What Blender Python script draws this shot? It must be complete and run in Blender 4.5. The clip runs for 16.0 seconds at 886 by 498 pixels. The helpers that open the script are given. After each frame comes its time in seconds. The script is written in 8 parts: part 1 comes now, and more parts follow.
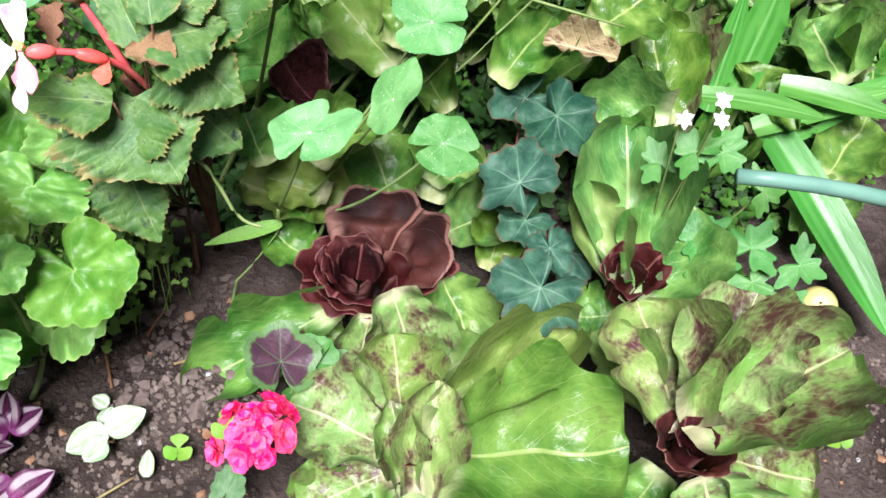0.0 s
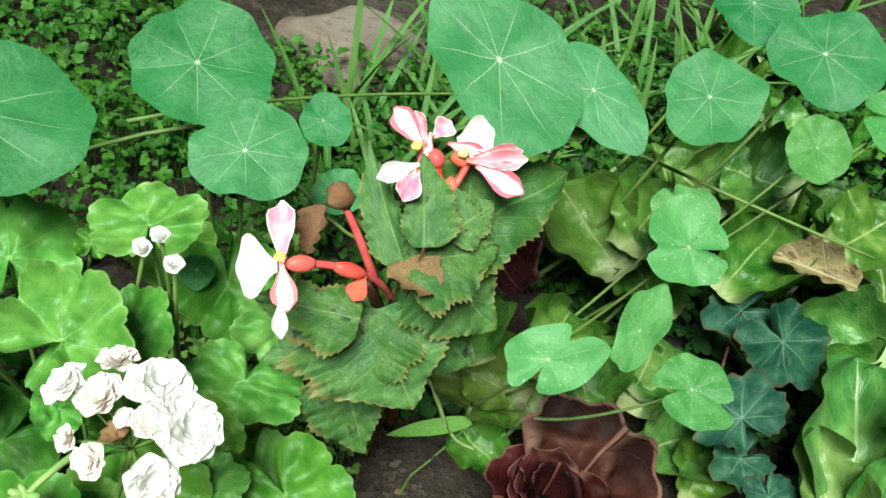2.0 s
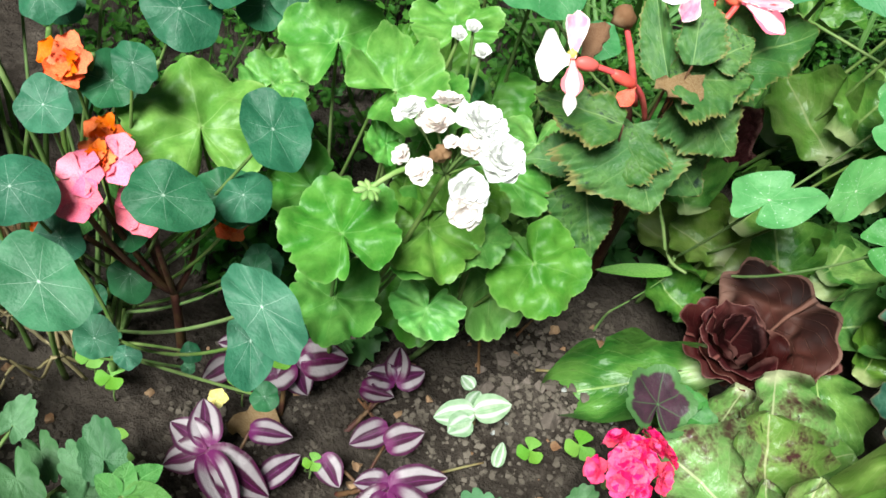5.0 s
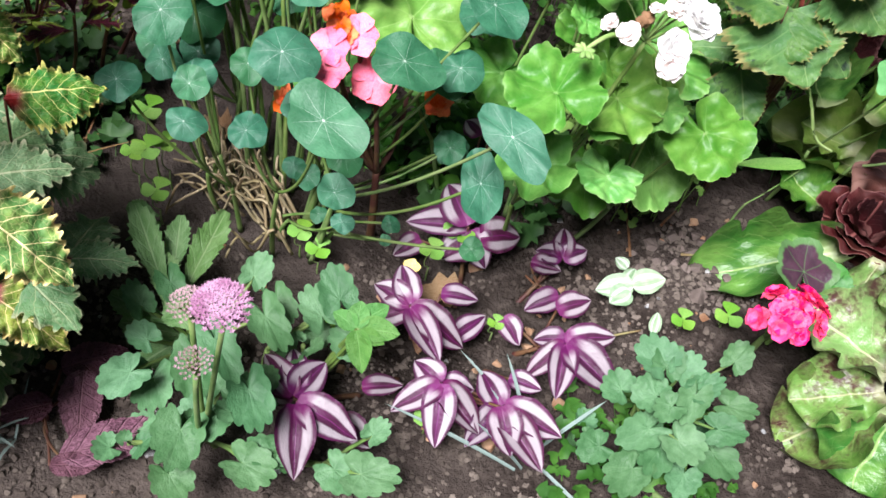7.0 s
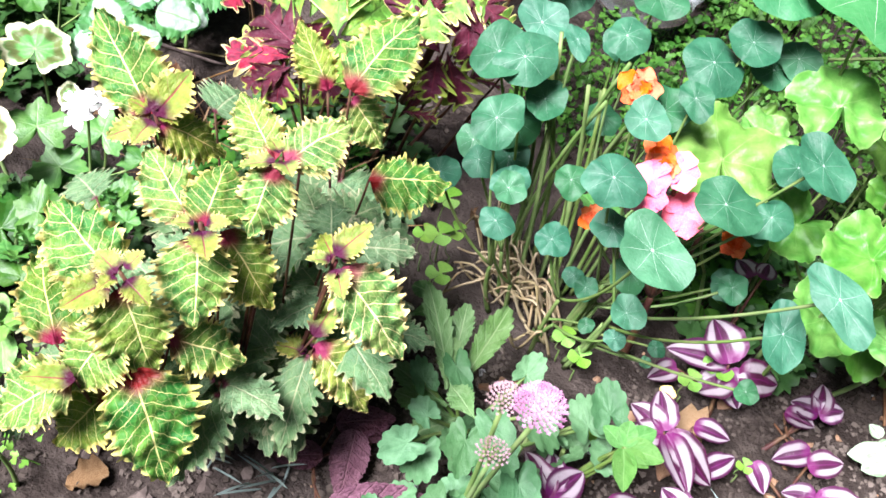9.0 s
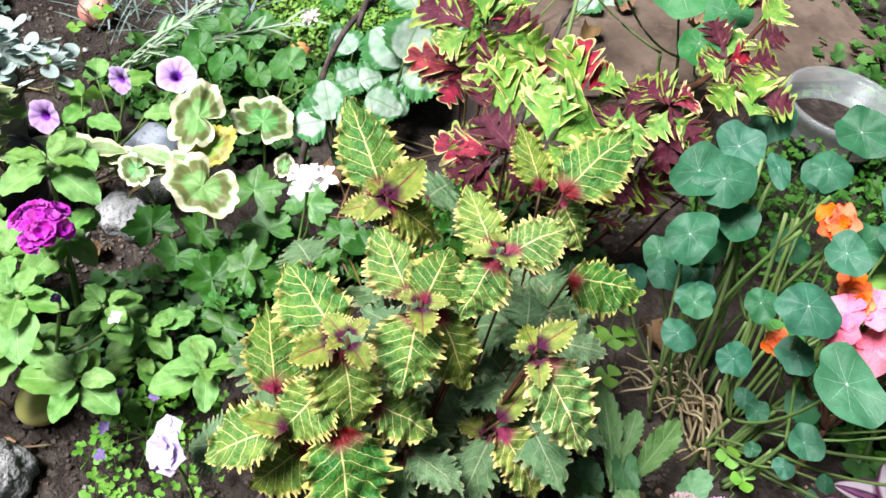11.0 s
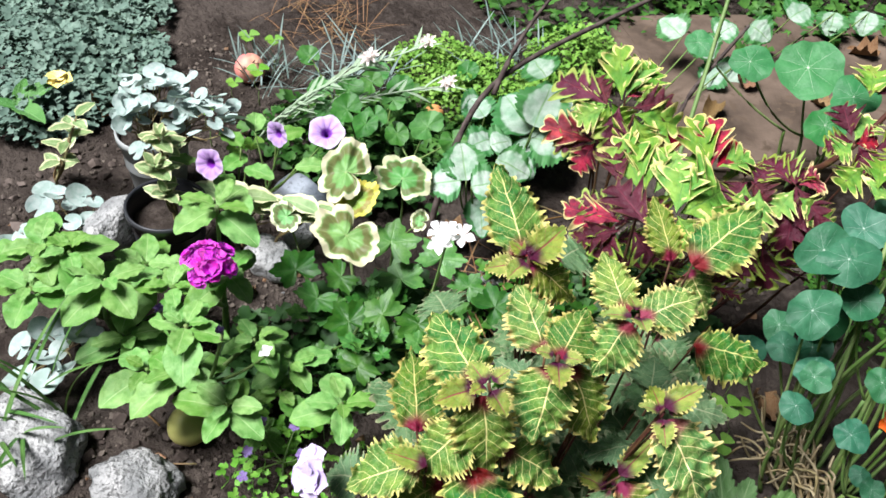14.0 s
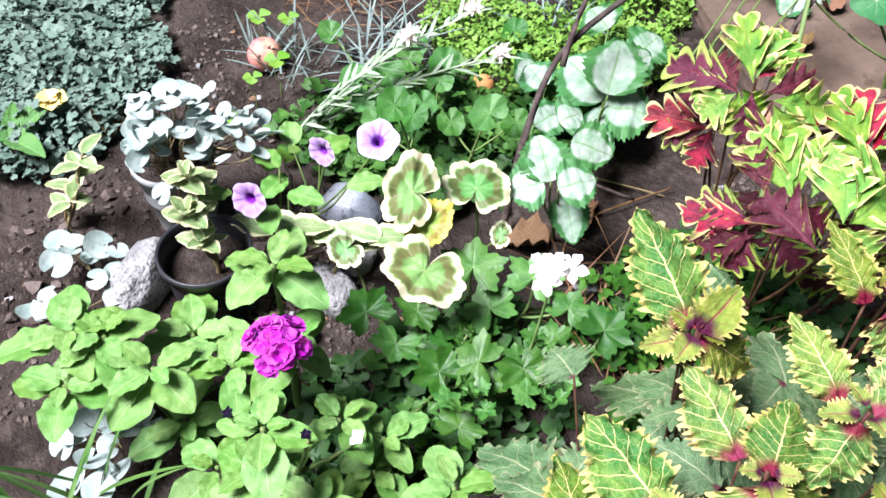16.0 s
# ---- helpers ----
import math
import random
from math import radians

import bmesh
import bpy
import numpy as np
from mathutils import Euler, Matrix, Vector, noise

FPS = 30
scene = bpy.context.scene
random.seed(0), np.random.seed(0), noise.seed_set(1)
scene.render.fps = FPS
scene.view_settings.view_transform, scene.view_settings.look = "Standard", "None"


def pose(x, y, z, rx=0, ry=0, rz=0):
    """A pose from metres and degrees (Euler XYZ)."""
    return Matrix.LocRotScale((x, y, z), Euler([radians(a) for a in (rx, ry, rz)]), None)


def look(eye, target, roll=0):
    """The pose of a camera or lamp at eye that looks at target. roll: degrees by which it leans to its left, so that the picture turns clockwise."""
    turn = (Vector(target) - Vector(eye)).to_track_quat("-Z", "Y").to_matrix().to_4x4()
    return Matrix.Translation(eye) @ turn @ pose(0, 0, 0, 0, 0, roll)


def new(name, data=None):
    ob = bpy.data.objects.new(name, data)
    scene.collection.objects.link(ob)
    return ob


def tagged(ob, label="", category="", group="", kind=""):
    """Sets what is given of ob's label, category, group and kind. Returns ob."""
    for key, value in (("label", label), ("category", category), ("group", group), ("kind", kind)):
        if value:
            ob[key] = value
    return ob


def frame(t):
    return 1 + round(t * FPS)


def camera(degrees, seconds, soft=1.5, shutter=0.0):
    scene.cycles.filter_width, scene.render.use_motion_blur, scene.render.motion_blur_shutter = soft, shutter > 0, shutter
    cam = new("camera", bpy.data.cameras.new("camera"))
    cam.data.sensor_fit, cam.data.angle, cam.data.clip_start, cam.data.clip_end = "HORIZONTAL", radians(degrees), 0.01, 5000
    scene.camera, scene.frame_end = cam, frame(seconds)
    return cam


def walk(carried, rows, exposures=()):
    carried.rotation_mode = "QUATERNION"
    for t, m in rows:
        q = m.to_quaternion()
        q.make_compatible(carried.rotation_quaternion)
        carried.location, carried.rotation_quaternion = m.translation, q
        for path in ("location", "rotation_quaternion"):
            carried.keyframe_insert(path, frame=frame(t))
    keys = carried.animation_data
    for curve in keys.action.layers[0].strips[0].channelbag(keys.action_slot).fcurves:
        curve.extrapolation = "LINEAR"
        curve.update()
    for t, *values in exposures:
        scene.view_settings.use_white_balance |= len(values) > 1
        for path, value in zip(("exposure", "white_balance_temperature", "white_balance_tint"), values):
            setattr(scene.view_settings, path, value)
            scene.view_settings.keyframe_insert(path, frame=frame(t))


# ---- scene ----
cam = camera(51.6, 16.0, 1.6)
PATH = [
    (0, (0.121, 0.093, 0.79), (0.393, 1.306, -0.776), 15.9),
    (0.5, (0.089, 0.118, 0.787), (0.288, 1.334, -0.788), 16.3),
    (1, (0.061, 0.151, 0.784), (0.144, 1.399, -0.776), 15.3),
    (1.5, (0.023, 0.192, 0.786), (0.086, 1.508, -0.718), 15.2),
    (2, (-0.019, 0.217, 0.777), (0.084, 1.554, -0.707), 17.7),
    (2.5, (-0.052, 0.218, 0.759), (0.007, 1.526, -0.753), 17.9),
    (3, (-0.069, 0.205, 0.755), (-0.066, 1.501, -0.768), 18.6),
    (3.5, (-0.077, 0.201, 0.755), (-0.081, 1.481, -0.782), 18.8),
    (4, (-0.071, 0.163, 0.755), (-0.172, 1.406, -0.808), 18.3),
    (4.2, (-0.058, 0.135, 0.759), (-0.209, 1.345, -0.826), 18.9),
    (6.3, (-0.088, -0.085, 0.775), (-0.236, 1.128, -0.809), 16.1),
    (6.5, (-0.096, -0.104, 0.773), (-0.261, 1.093, -0.821), 15.9),
    (7, (-0.123, -0.141, 0.772), (-0.353, 1.022, -0.839), 14.3),
    (7.5, (-0.155, -0.166, 0.778), (-0.481, 0.985, -0.825), 12.8),
    (8, (-0.18, -0.185, 0.784), (-0.603, 0.967, -0.795), 12.1),
    (8.5, (-0.207, -0.198, 0.792), (-0.735, 0.94, -0.766), 12.2),
    (9, (-0.228, -0.211, 0.796), (-0.824, 0.921, -0.741), 12.0),
    (9.5, (-0.244, -0.225, 0.8), (-0.926, 0.899, -0.708), 11.5),
    (10, (-0.251, -0.237, 0.803), (-1.035, 0.862, -0.673), 9.5),
    (10.2, (-0.254, -0.242, 0.805), (-1.062, 0.845, -0.667), 9.3),
    (12.3, (-0.261, -0.314, 0.838), (-1.296, 0.696, -0.544), 9.8),
    (12.5, (-0.259, -0.317, 0.839), (-1.303, 0.678, -0.546), 9.3),
    (13, (-0.258, -0.33, 0.848), (-1.32, 0.643, -0.54), 9.5),
    (13.5, (-0.253, -0.331, 0.857), (-1.344, 0.619, -0.524), 7.9),
    (14, (-0.254, -0.329, 0.859), (-1.356, 0.613, -0.519), 7.2),
    (14.5, (-0.272, -0.335, 0.849), (-1.342, 0.623, -0.543), 6.3),
    (15, (-0.305, -0.328, 0.845), (-1.366, 0.596, -0.577), 6.9),
    (15.5, (-0.38, -0.304, 0.838), (-1.42, 0.59, -0.617), 4.2),
    (16, (-0.47, -0.271, 0.822), (-1.458, 0.58, -0.695), 0.9),
]

SKY, SUN = 0.018, 7.4
EXPOSURES = ((0.0, 1.0, 6050, 25), (0.5, 0.88, 6050, 24), (1.0, 1.35, 6000, 23), (1.5, 1.04, 6150, 5), (2.0, 0.34, 6300, -9), (2.5, 0.05, 6300, -13), (3.0, -0.11, 6300, -14), (3.5, 0.29, 6250, -8), (4.2, 0.49, 6200, -4), (6.5, 0.69, 6000, 14), (7.0, 0.84, 6000, 19), (7.5, 1.14, 6000, 19), (8.0, 0.79, 6000, 20), (8.5, 0.92, 6000, 18), (9.0, 1.48, 5900, 23), (9.5, 1.06, 6000, 18), (10.2, 0.95, 6000, 17), (12.5, 0.29, 6000, 11), (13.0, 0.34, 6000, 11), (13.5, 0.59, 6000, 13), (14.5, 0.58, 6000, 14), (15.0, 0.58, 6000, 16), (15.5, 0.63, 5950, 18), (16.0, 0.95, 5850, 23))
walk(cam, [(t, look(eye, target, roll)) for t, eye, target, roll in PATH], EXPOSURES)
TAU = 2 * math.pi

# ---- light ----
world = bpy.data.worlds.new("sky")
scene.world = world
world.use_nodes = True
wt = world.node_tree
sky = wt.nodes.new("ShaderNodeTexSky")
sky.sky_type, sky.sun_disc = "NISHITA", False
sky.sun_elevation, sky.sun_rotation = radians(62), radians(200)
sky.air_density, sky.dust_density, sky.ozone_density = 1.0, 6.0, 1.0
wt.nodes["Background"].inputs["Strength"].default_value = SKY
wt.links.new(sky.outputs[0], wt.nodes["Background"].inputs["Color"])
sun = new("sun", bpy.data.lights.new("sun", "SUN"))
sun.data.energy, sun.data.angle, sun.data.color = SUN, radians(24), (1.0, 0.97, 0.92)
sun.matrix_world = look((0, 0, 0), (0.16, 0.44, -0.88))


# ---- node helpers ----
class Nodes:
    """A small builder for procedural materials."""

    def __init__(self, name):
        self.mat = bpy.data.materials.new(name)
        self.mat.use_nodes = True
        self.tree = self.mat.node_tree
        self.tree.nodes.clear()
        self.uvs = None

    def add(self, kind):
        return self.tree.nodes.new(kind)

    def put(self, socket, value):
        if isinstance(value, bpy.types.NodeSocket):
            self.tree.links.new(value, socket)
        elif isinstance(value, tuple) and len(value) == 3 and socket.type == "RGBA":
            socket.default_value = (*value, 1)
        else:
            socket.default_value = value

    def m(self, op, a, b=0.0, c=0.0):
        node = self.add("ShaderNodeMath")
        node.operation = op
        for socket, value in zip(node.inputs, (a, b, c)):
            self.put(socket, value)
        return node.outputs[0]

    def step(self, x, lo, hi):
        """0 below lo, 1 above hi, smooth between; lo may lie above hi."""
        node = self.add("ShaderNodeMapRange")
        node.interpolation_type = "SMOOTHSTEP"
        if not isinstance(lo, bpy.types.NodeSocket) and not isinstance(hi, bpy.types.NodeSocket) and lo > hi:
            return self.m("SUBTRACT", 1.0, self.step(x, hi, lo))
        for socket, value in zip(node.inputs, (x, lo, hi)):
            self.put(socket, value)
        return node.outputs[0]

    def mix(self, fac, a, b, blend="MIX"):
        node = self.add("ShaderNodeMix")
        node.data_type, node.blend_type = "RGBA", blend
        self.put(node.inputs[0], fac), self.put(node.inputs[6], a), self.put(node.inputs[7], b)
        return node.outputs[2]

    def coord(self, which="Object"):
        return self.add("ShaderNodeTexCoord").outputs[which]

    def noise(self, scale, detail=3.0, at=None, rough=0.55, w=None):
        node = self.add("ShaderNodeTexNoise")
        if w is not None:
            node.noise_dimensions = "4D"
            self.put(node.inputs["W"], w)
        self.put(node.inputs["Vector"], at or self.coord())
        self.put(node.inputs["Scale"], scale), self.put(node.inputs["Detail"], detail), self.put(node.inputs["Roughness"], rough)
        return node.outputs[0]

    def voronoi(self, scale, at=None, feature="F1"):
        node = self.add("ShaderNodeTexVoronoi")
        node.feature = feature
        self.put(node.inputs["Vector"], at or self.coord())
        self.put(node.inputs["Scale"], scale)
        return node.outputs["Distance"]

    def uv(self):
        if not self.uvs:
            node = self.add("ShaderNodeSeparateXYZ")
            flat = self.add("ShaderNodeUVMap")
            flat.uv_map = "UVMap"
            self.put(node.inputs[0], flat.outputs[0])
            self.uvs = node.outputs[0], node.outputs[1]
        return self.uvs

    def random(self):
        return self.add("ShaderNodeObjectInfo").outputs["Random"]

    def vary(self, colour, rnd, hue=0.02, value=0.3, sat=0.15):
        node = self.add("ShaderNodeHueSaturation")
        self.put(node.inputs["Hue"], self.m("MULTIPLY_ADD", rnd, hue, 0.5 - hue / 2))
        other = self.m("FRACT", self.m("MULTIPLY", rnd, 7.31))
        self.put(node.inputs["Value"], self.m("MULTIPLY_ADD", other, value, 1 - value / 2))
        self.put(node.inputs["Saturation"], self.m("MULTIPLY_ADD", other, -sat, 1 + sat / 2))
        self.put(node.inputs["Color"], colour)
        return node.outputs[0]

    def done(self, colour, rough=0.5, height=None, bump=0.3, dist=0.002, gloss=0.4, glow_through=0.0, metal=0.0, sheen=0.0):
        bsdf = self.add("ShaderNodeBsdfPrincipled")
        self.put(bsdf.inputs["Base Color"], colour)
        self.put(bsdf.inputs["Roughness"], rough)
        self.put(bsdf.inputs["Metallic"], metal)
        self.put(bsdf.inputs["Specular IOR Level"], 0.55 * gloss)
        self.put(bsdf.inputs["Sheen Weight"], sheen)
        normal = None
        if height is not None:
            node = self.add("ShaderNodeBump")
            self.put(node.inputs["Strength"], bump), self.put(node.inputs["Distance"], dist), self.put(node.inputs["Height"], height)
            normal = node.outputs[0]
            self.put(bsdf.inputs["Normal"], normal)
        shader = bsdf.outputs[0]
        if glow_through:
            back = self.add("ShaderNodeBsdfTranslucent")
            self.put(back.inputs["Color"], self.mix(0.2, colour, (0.3, 0.42, 0.05), "MIX"))
            if normal:
                self.put(back.inputs["Normal"], normal)
            both = self.add("ShaderNodeMixShader")
            self.put(both.inputs[0], 0.6 * glow_through)
            self.tree.links.new(shader, both.inputs[1]), self.tree.links.new(back.outputs[0], both.inputs[2])
            shader = both.outputs[0]
        self.tree.links.new(shader, self.add("ShaderNodeOutputMaterial").inputs[0])
        return self.mat


def long_leaf(name, main, second, vein, veins=8, slant=0.9, vein_w=0.12, mid_w=0.07, vein_s=0.6, edge=None, edge_w=0.85, base=None, base_u=0.25,
              spots=None, spot_lo=0.5, spot_hi=0.62, stripe=None, stripe_at=(0.2, 0.7), rough=0.45, gloss=0.4, glow_through=0.2, value=0.35, hue=0.02, bump=0.35, wander=1.2, net_s=0.35, net_k=13.0):
    """A leaf with a midrib: u runs from its base to its tip, s from the midrib to the edge."""
    g = Nodes(name)
    x, u = g.uv()
    rnd = g.random()
    s = g.m("ABSOLUTE", g.m("MULTIPLY_ADD", x, 2.0, -1.0))
    n1 = g.noise(3.5, 4, w=g.m("MULTIPLY", rnd, 40.0))
    n2 = g.noise(22.0, 3)
    wob = g.m("MULTIPLY_ADD", n1, 0.5, -0.25)
    ph = g.m("ADD", g.m("SUBTRACT", g.m("MULTIPLY", u, float(veins)), g.m("MULTIPLY", s, slant)), g.m("MULTIPLY", wob, wander))
    tri = g.m("ABSOLUTE", g.m("MULTIPLY_ADD", g.m("FRACT", ph), 2.0, -1.0))
    side = g.step(tri, 1 - vein_w * 2, 1 - vein_w * 0.4)
    mid = g.step(s, mid_w, mid_w * 0.35)
    net = g.step(g.voronoi(net_k, feature="DISTANCE_TO_EDGE"), 0.05, 0.0)
    lines = g.m("MAXIMUM", mid, g.m("MULTIPLY", side, vein_s))
    lines = g.m("MAXIMUM", lines, g.m("MULTIPLY", net, vein_s * net_s))
    colour = g.mix(g.step(n1, 0.35, 0.68), main, second)
    colour = g.mix(g.m("MULTIPLY", g.step(n2, 0.45, 0.75), 0.25), colour, g.mix(1.0, colour, (0.6, 0.65, 0.55), "MULTIPLY"))
    if spots:
        colour = g.mix(g.step(g.m("ADD", n1, g.m("MULTIPLY_ADD", n2, 0.3, -0.15)), spot_lo, spot_hi), colour, spots)
    if stripe:
        colour = g.mix(g.m("MULTIPLY", g.step(s, stripe_at[0] - 0.08, stripe_at[0] + 0.05), g.step(s, stripe_at[1] + 0.1, stripe_at[1] - 0.1)), colour, stripe)
    colour = g.mix(g.m("MULTIPLY", lines, 0.9), colour, vein)
    if edge:
        rim = g.step(g.m("ADD", g.m("MAXIMUM", s, g.step(u, 0.9, 1.0)), wob), edge_w - 0.06, edge_w + 0.1)
        colour = g.mix(rim, colour, edge)
    if base:
        colour = g.mix(g.step(g.m("ADD", u, g.m("MULTIPLY", g.m("ADD", wob, g.m("MULTIPLY", s, 0.25)), 0.5)), base_u, base_u * 0.35), colour, base)
    colour = g.vary(colour, rnd, hue, value)
    height = g.m("SUBTRACT", g.m("ADD", g.m("MULTIPLY", n2, 0.1), g.m("MULTIPLY", n1, 0.6)), g.m("MULTIPLY", lines, 0.5))
    return g.done(colour, g.m("MULTIPLY_ADD", n2, 0.2, rough - 0.1), height, bump, 0.05, gloss, glow_through)


def round_leaf(name, main, second, vein, veins=9, vein_w=0.05, vein_s=0.6, heart=0.05, edge=None, edge_w=0.82, zone=None, zone_at=(0.4, 0.62),
               rough=0.45, gloss=0.4, glow_through=0.2, value=0.35, hue=0.02, bump=0.14, drops=0.0, side_s=0.3):
    """A leaf whose veins run out from the stalk: x is the way round, r the way out."""
    g = Nodes(name)
    x, r = g.uv()
    rnd = g.random()
    n1 = g.noise(4.0, 4, w=g.m("MULTIPLY", rnd, 40.0))
    n2 = g.noise(26.0, 3)
    wob = g.m("MULTIPLY_ADD", n1, 0.5, -0.25)
    ph = g.m("ADD", g.m("MULTIPLY", x, float(veins)), g.m("ADD", 0.5, g.m("MULTIPLY", wob, g.m("MULTIPLY", r, 0.7))))
    tri = g.m("ABSOLUTE", g.m("MULTIPLY_ADD", g.m("FRACT", ph), 2.0, -1.0))
    thick = g.m("DIVIDE", vein_w, g.m("MAXIMUM", r, 0.06))
    far = g.m("SUBTRACT", 1.0, tri)
    main_v = g.m("MULTIPLY", g.m("SUBTRACT", 1.0, g.step(far, g.m("MULTIPLY", thick, 0.4), g.m("MULTIPLY", thick, 2.0))), g.step(r, 1.05, 0.5))
    ph2 = g.m("ADD", g.m("MULTIPLY", r, 6.0), g.m("MULTIPLY", far, 2.0))
    tri2 = g.m("ABSOLUTE", g.m("MULTIPLY_ADD", g.m("FRACT", ph2), 2.0, -1.0))
    side = g.m("MULTIPLY", g.step(tri2, 0.86, 0.97), g.step(r, 0.3, 0.5))
    lines = g.m("MAXIMUM", g.m("MULTIPLY", main_v, vein_s), g.m("MULTIPLY", side, vein_s * side_s))
    lines = g.m("MAXIMUM", lines, g.step(r, heart * 1.5, heart * 0.6))
    colour = g.mix(g.step(n1, 0.35, 0.68), main, second)
    colour = g.mix(g.m("MULTIPLY", g.step(n2, 0.45, 0.75), 0.25), colour, g.mix(1.0, colour, (0.6, 0.65, 0.55), "MULTIPLY"))
    at = g.m("ADD", r, g.m("MULTIPLY", wob, 0.5))
    if zone:
        colour = g.mix(g.m("MULTIPLY", g.step(at, zone_at[0] - 0.08, zone_at[0] + 0.04), g.step(at, zone_at[1] + 0.08, zone_at[1] - 0.04)), colour, zone)
    colour = g.mix(lines, colour, vein)
    if edge:
        colour = g.mix(g.step(at, edge_w - 0.04, edge_w + 0.05), colour, edge)
    if drops:
        colour = g.mix(g.m("MULTIPLY", g.step(g.voronoi(16.0), 0.14, 0.08), drops), colour, (0.75, 0.85, 0.8))
    colour = g.vary(colour, rnd, hue, value)
    height = g.m("SUBTRACT", g.m("ADD", g.m("MULTIPLY", n2, 0.1), g.m("MULTIPLY", n1, 0.6)), g.m("MULTIPLY", lines, 0.5))
    return g.done(colour, g.m("MULTIPLY_ADD", n2, 0.2, rough - 0.1), height, bump, 0.05, gloss, glow_through)


def plain(name, a, b, scale=30.0, rough=0.6, bump=0.3, dist=0.003, gloss=0.3, value=0.2, hue=0.02, glow_through=0.0, c=None, lo=0.4, hi=0.62):
    """An uneven surface of two colours, with a third in fine grains."""
    g = Nodes(name)
    rnd = g.random()
    n1, n2 = g.noise(scale, 5, w=g.m("MULTIPLY", rnd, 20.0)), g.noise(scale * 6, 4)
    colour = g.mix(g.step(n1, lo, hi), a, b)
    if c:
        colour = g.mix(g.step(n2, 0.55, 0.66), colour, c)
    colour = g.vary(colour, rnd, hue, value)
    return g.done(colour, rough, g.m("ADD", n1, g.m("MULTIPLY", n2, 0.5)), bump, dist, gloss, glow_through)


def soil(name):
    """Crumbly earth: broad damp and dry patches, fine grains, pale specks."""
    g = Nodes(name)
    n0, n1, n2 = g.noise(5.0, 3), g.noise(45.0, 6, rough=0.7), g.noise(240.0, 4, rough=0.7)
    cell = g.voronoi(70.0)
    colour = g.mix(g.step(n0, 0.38, 0.64), (0.027, 0.0205, 0.0165), (0.067, 0.054, 0.045))
    colour = g.mix(g.m("MULTIPLY", g.step(n1, 0.45, 0.7), 0.7), colour, (0.098, 0.08, 0.066))
    colour = g.mix(g.m("MULTIPLY", g.step(n2, 0.56, 0.68), 0.5), colour, (0.0161, 0.0115, 0.00922))
    colour = g.mix(g.step(n2, 0.74, 0.78), colour, (0.15, 0.127, 0.0979))
    height = g.m("ADD", g.m("ADD", n1, g.m("MULTIPLY", n2, 0.4)), g.m("MULTIPLY", cell, -0.3))
    return g.done(colour, 0.9, height, 1.0, 0.014, 0.15)


# ---- materials ----
M_NAST = round_leaf("nasturtium_leaf", (0.026, 0.135, 0.042), (0.045, 0.175, 0.06), (0.313, 0.394, 0.278), 9, 0.009, 0.7, 0.035, side_s=0.08, rough=0.5, gloss=0.35, hue=0.03, bump=0.15)
M_NASTP = round_leaf("nasturtium_pale_leaf", (0.065, 0.205, 0.055), (0.1, 0.25, 0.08), (0.348, 0.418, 0.29), 9, 0.008, 0.5, 0.035, side_s=0.08, rough=0.5, drops=0.4, hue=0.02, bump=0.15)
M_NASTD = round_leaf("nasturtium_dark_leaf", (0.02, 0.093, 0.043), (0.034, 0.129, 0.062), (0.267, 0.36, 0.278), 9, 0.009, 0.6, 0.035, side_s=0.08, rough=0.5, hue=0.04, value=0.5, bump=0.15)
M_GER = round_leaf("geranium_leaf", (0.062, 0.188, 0.025), (0.132, 0.29, 0.053), (0.185, 0.335, 0.095), 7, 0.014, 0.45, 0.045, edge=(0.196, 0.345, 0.092), edge_w=0.985, rough=0.42, gloss=0.4, value=0.5, hue=0.03, glow_through=0.24, bump=0.1)
M_SEEDG = round_leaf("seedling_leaf", (0.0348, 0.128, 0.0232), (0.058, 0.174, 0.0348), (0.0928, 0.209, 0.0522), 7, 0.03, 0.5, 0.05)
M_VGER = round_leaf("variegated_geranium_leaf", (0.115, 0.259, 0.0648), (0.158, 0.302, 0.0936), (0.216, 0.324, 0.115), 7, 0.03, 0.3, 0.05, edge=(0.576, 0.562, 0.36), edge_w=0.8, zone=(0.11, 0.125, 0.04), zone_at=(0.52, 0.74), hue=0.05)
M_DGER = round_leaf("ivy_geranium_leaf", (0.026, 0.105, 0.014), (0.06, 0.165, 0.028), (0.0928, 0.191, 0.0522), 5, 0.025, 0.5, 0.05, rough=0.4, gloss=0.5, value=0.75)
M_SCAL = round_leaf("dark_begonia_leaf", (0.013, 0.052, 0.032), (0.035, 0.1, 0.058), (0.09, 0.18, 0.11), 8, 0.035, 0.6, 0.05, edge=(0.0754, 0.0522, 0.029), edge_w=0.97, rough=0.52, gloss=0.25, bump=0.14)
M_REDG = round_leaf("dark_geranium_leaf", (0.0348, 0.0174, 0.0261), (0.0522, 0.0232, 0.0348), (0.058, 0.116, 0.0464), 7, 0.03, 0.5, 0.04, edge=(0.0638, 0.145, 0.0464), edge_w=0.8)
M_AQ = round_leaf("lobed_leaf", (0.0435, 0.157, 0.0348), (0.0638, 0.191, 0.0464), (0.116, 0.244, 0.0812), 6, 0.03, 0.5, 0.03, rough=0.45)
M_BEG = long_leaf("begonia_leaf", (0.044, 0.118, 0.034), (0.092, 0.186, 0.048), (0.14, 0.23, 0.08), 5, 1.8, 0.05, 0.04, 0.4, bump=0.2, edge=(0.19, 0.18, 0.065), edge_w=0.93, spots=(0.018, 0.035, 0.025), spot_lo=0.56, spot_hi=0.7, gloss=0.3, value=0.4)
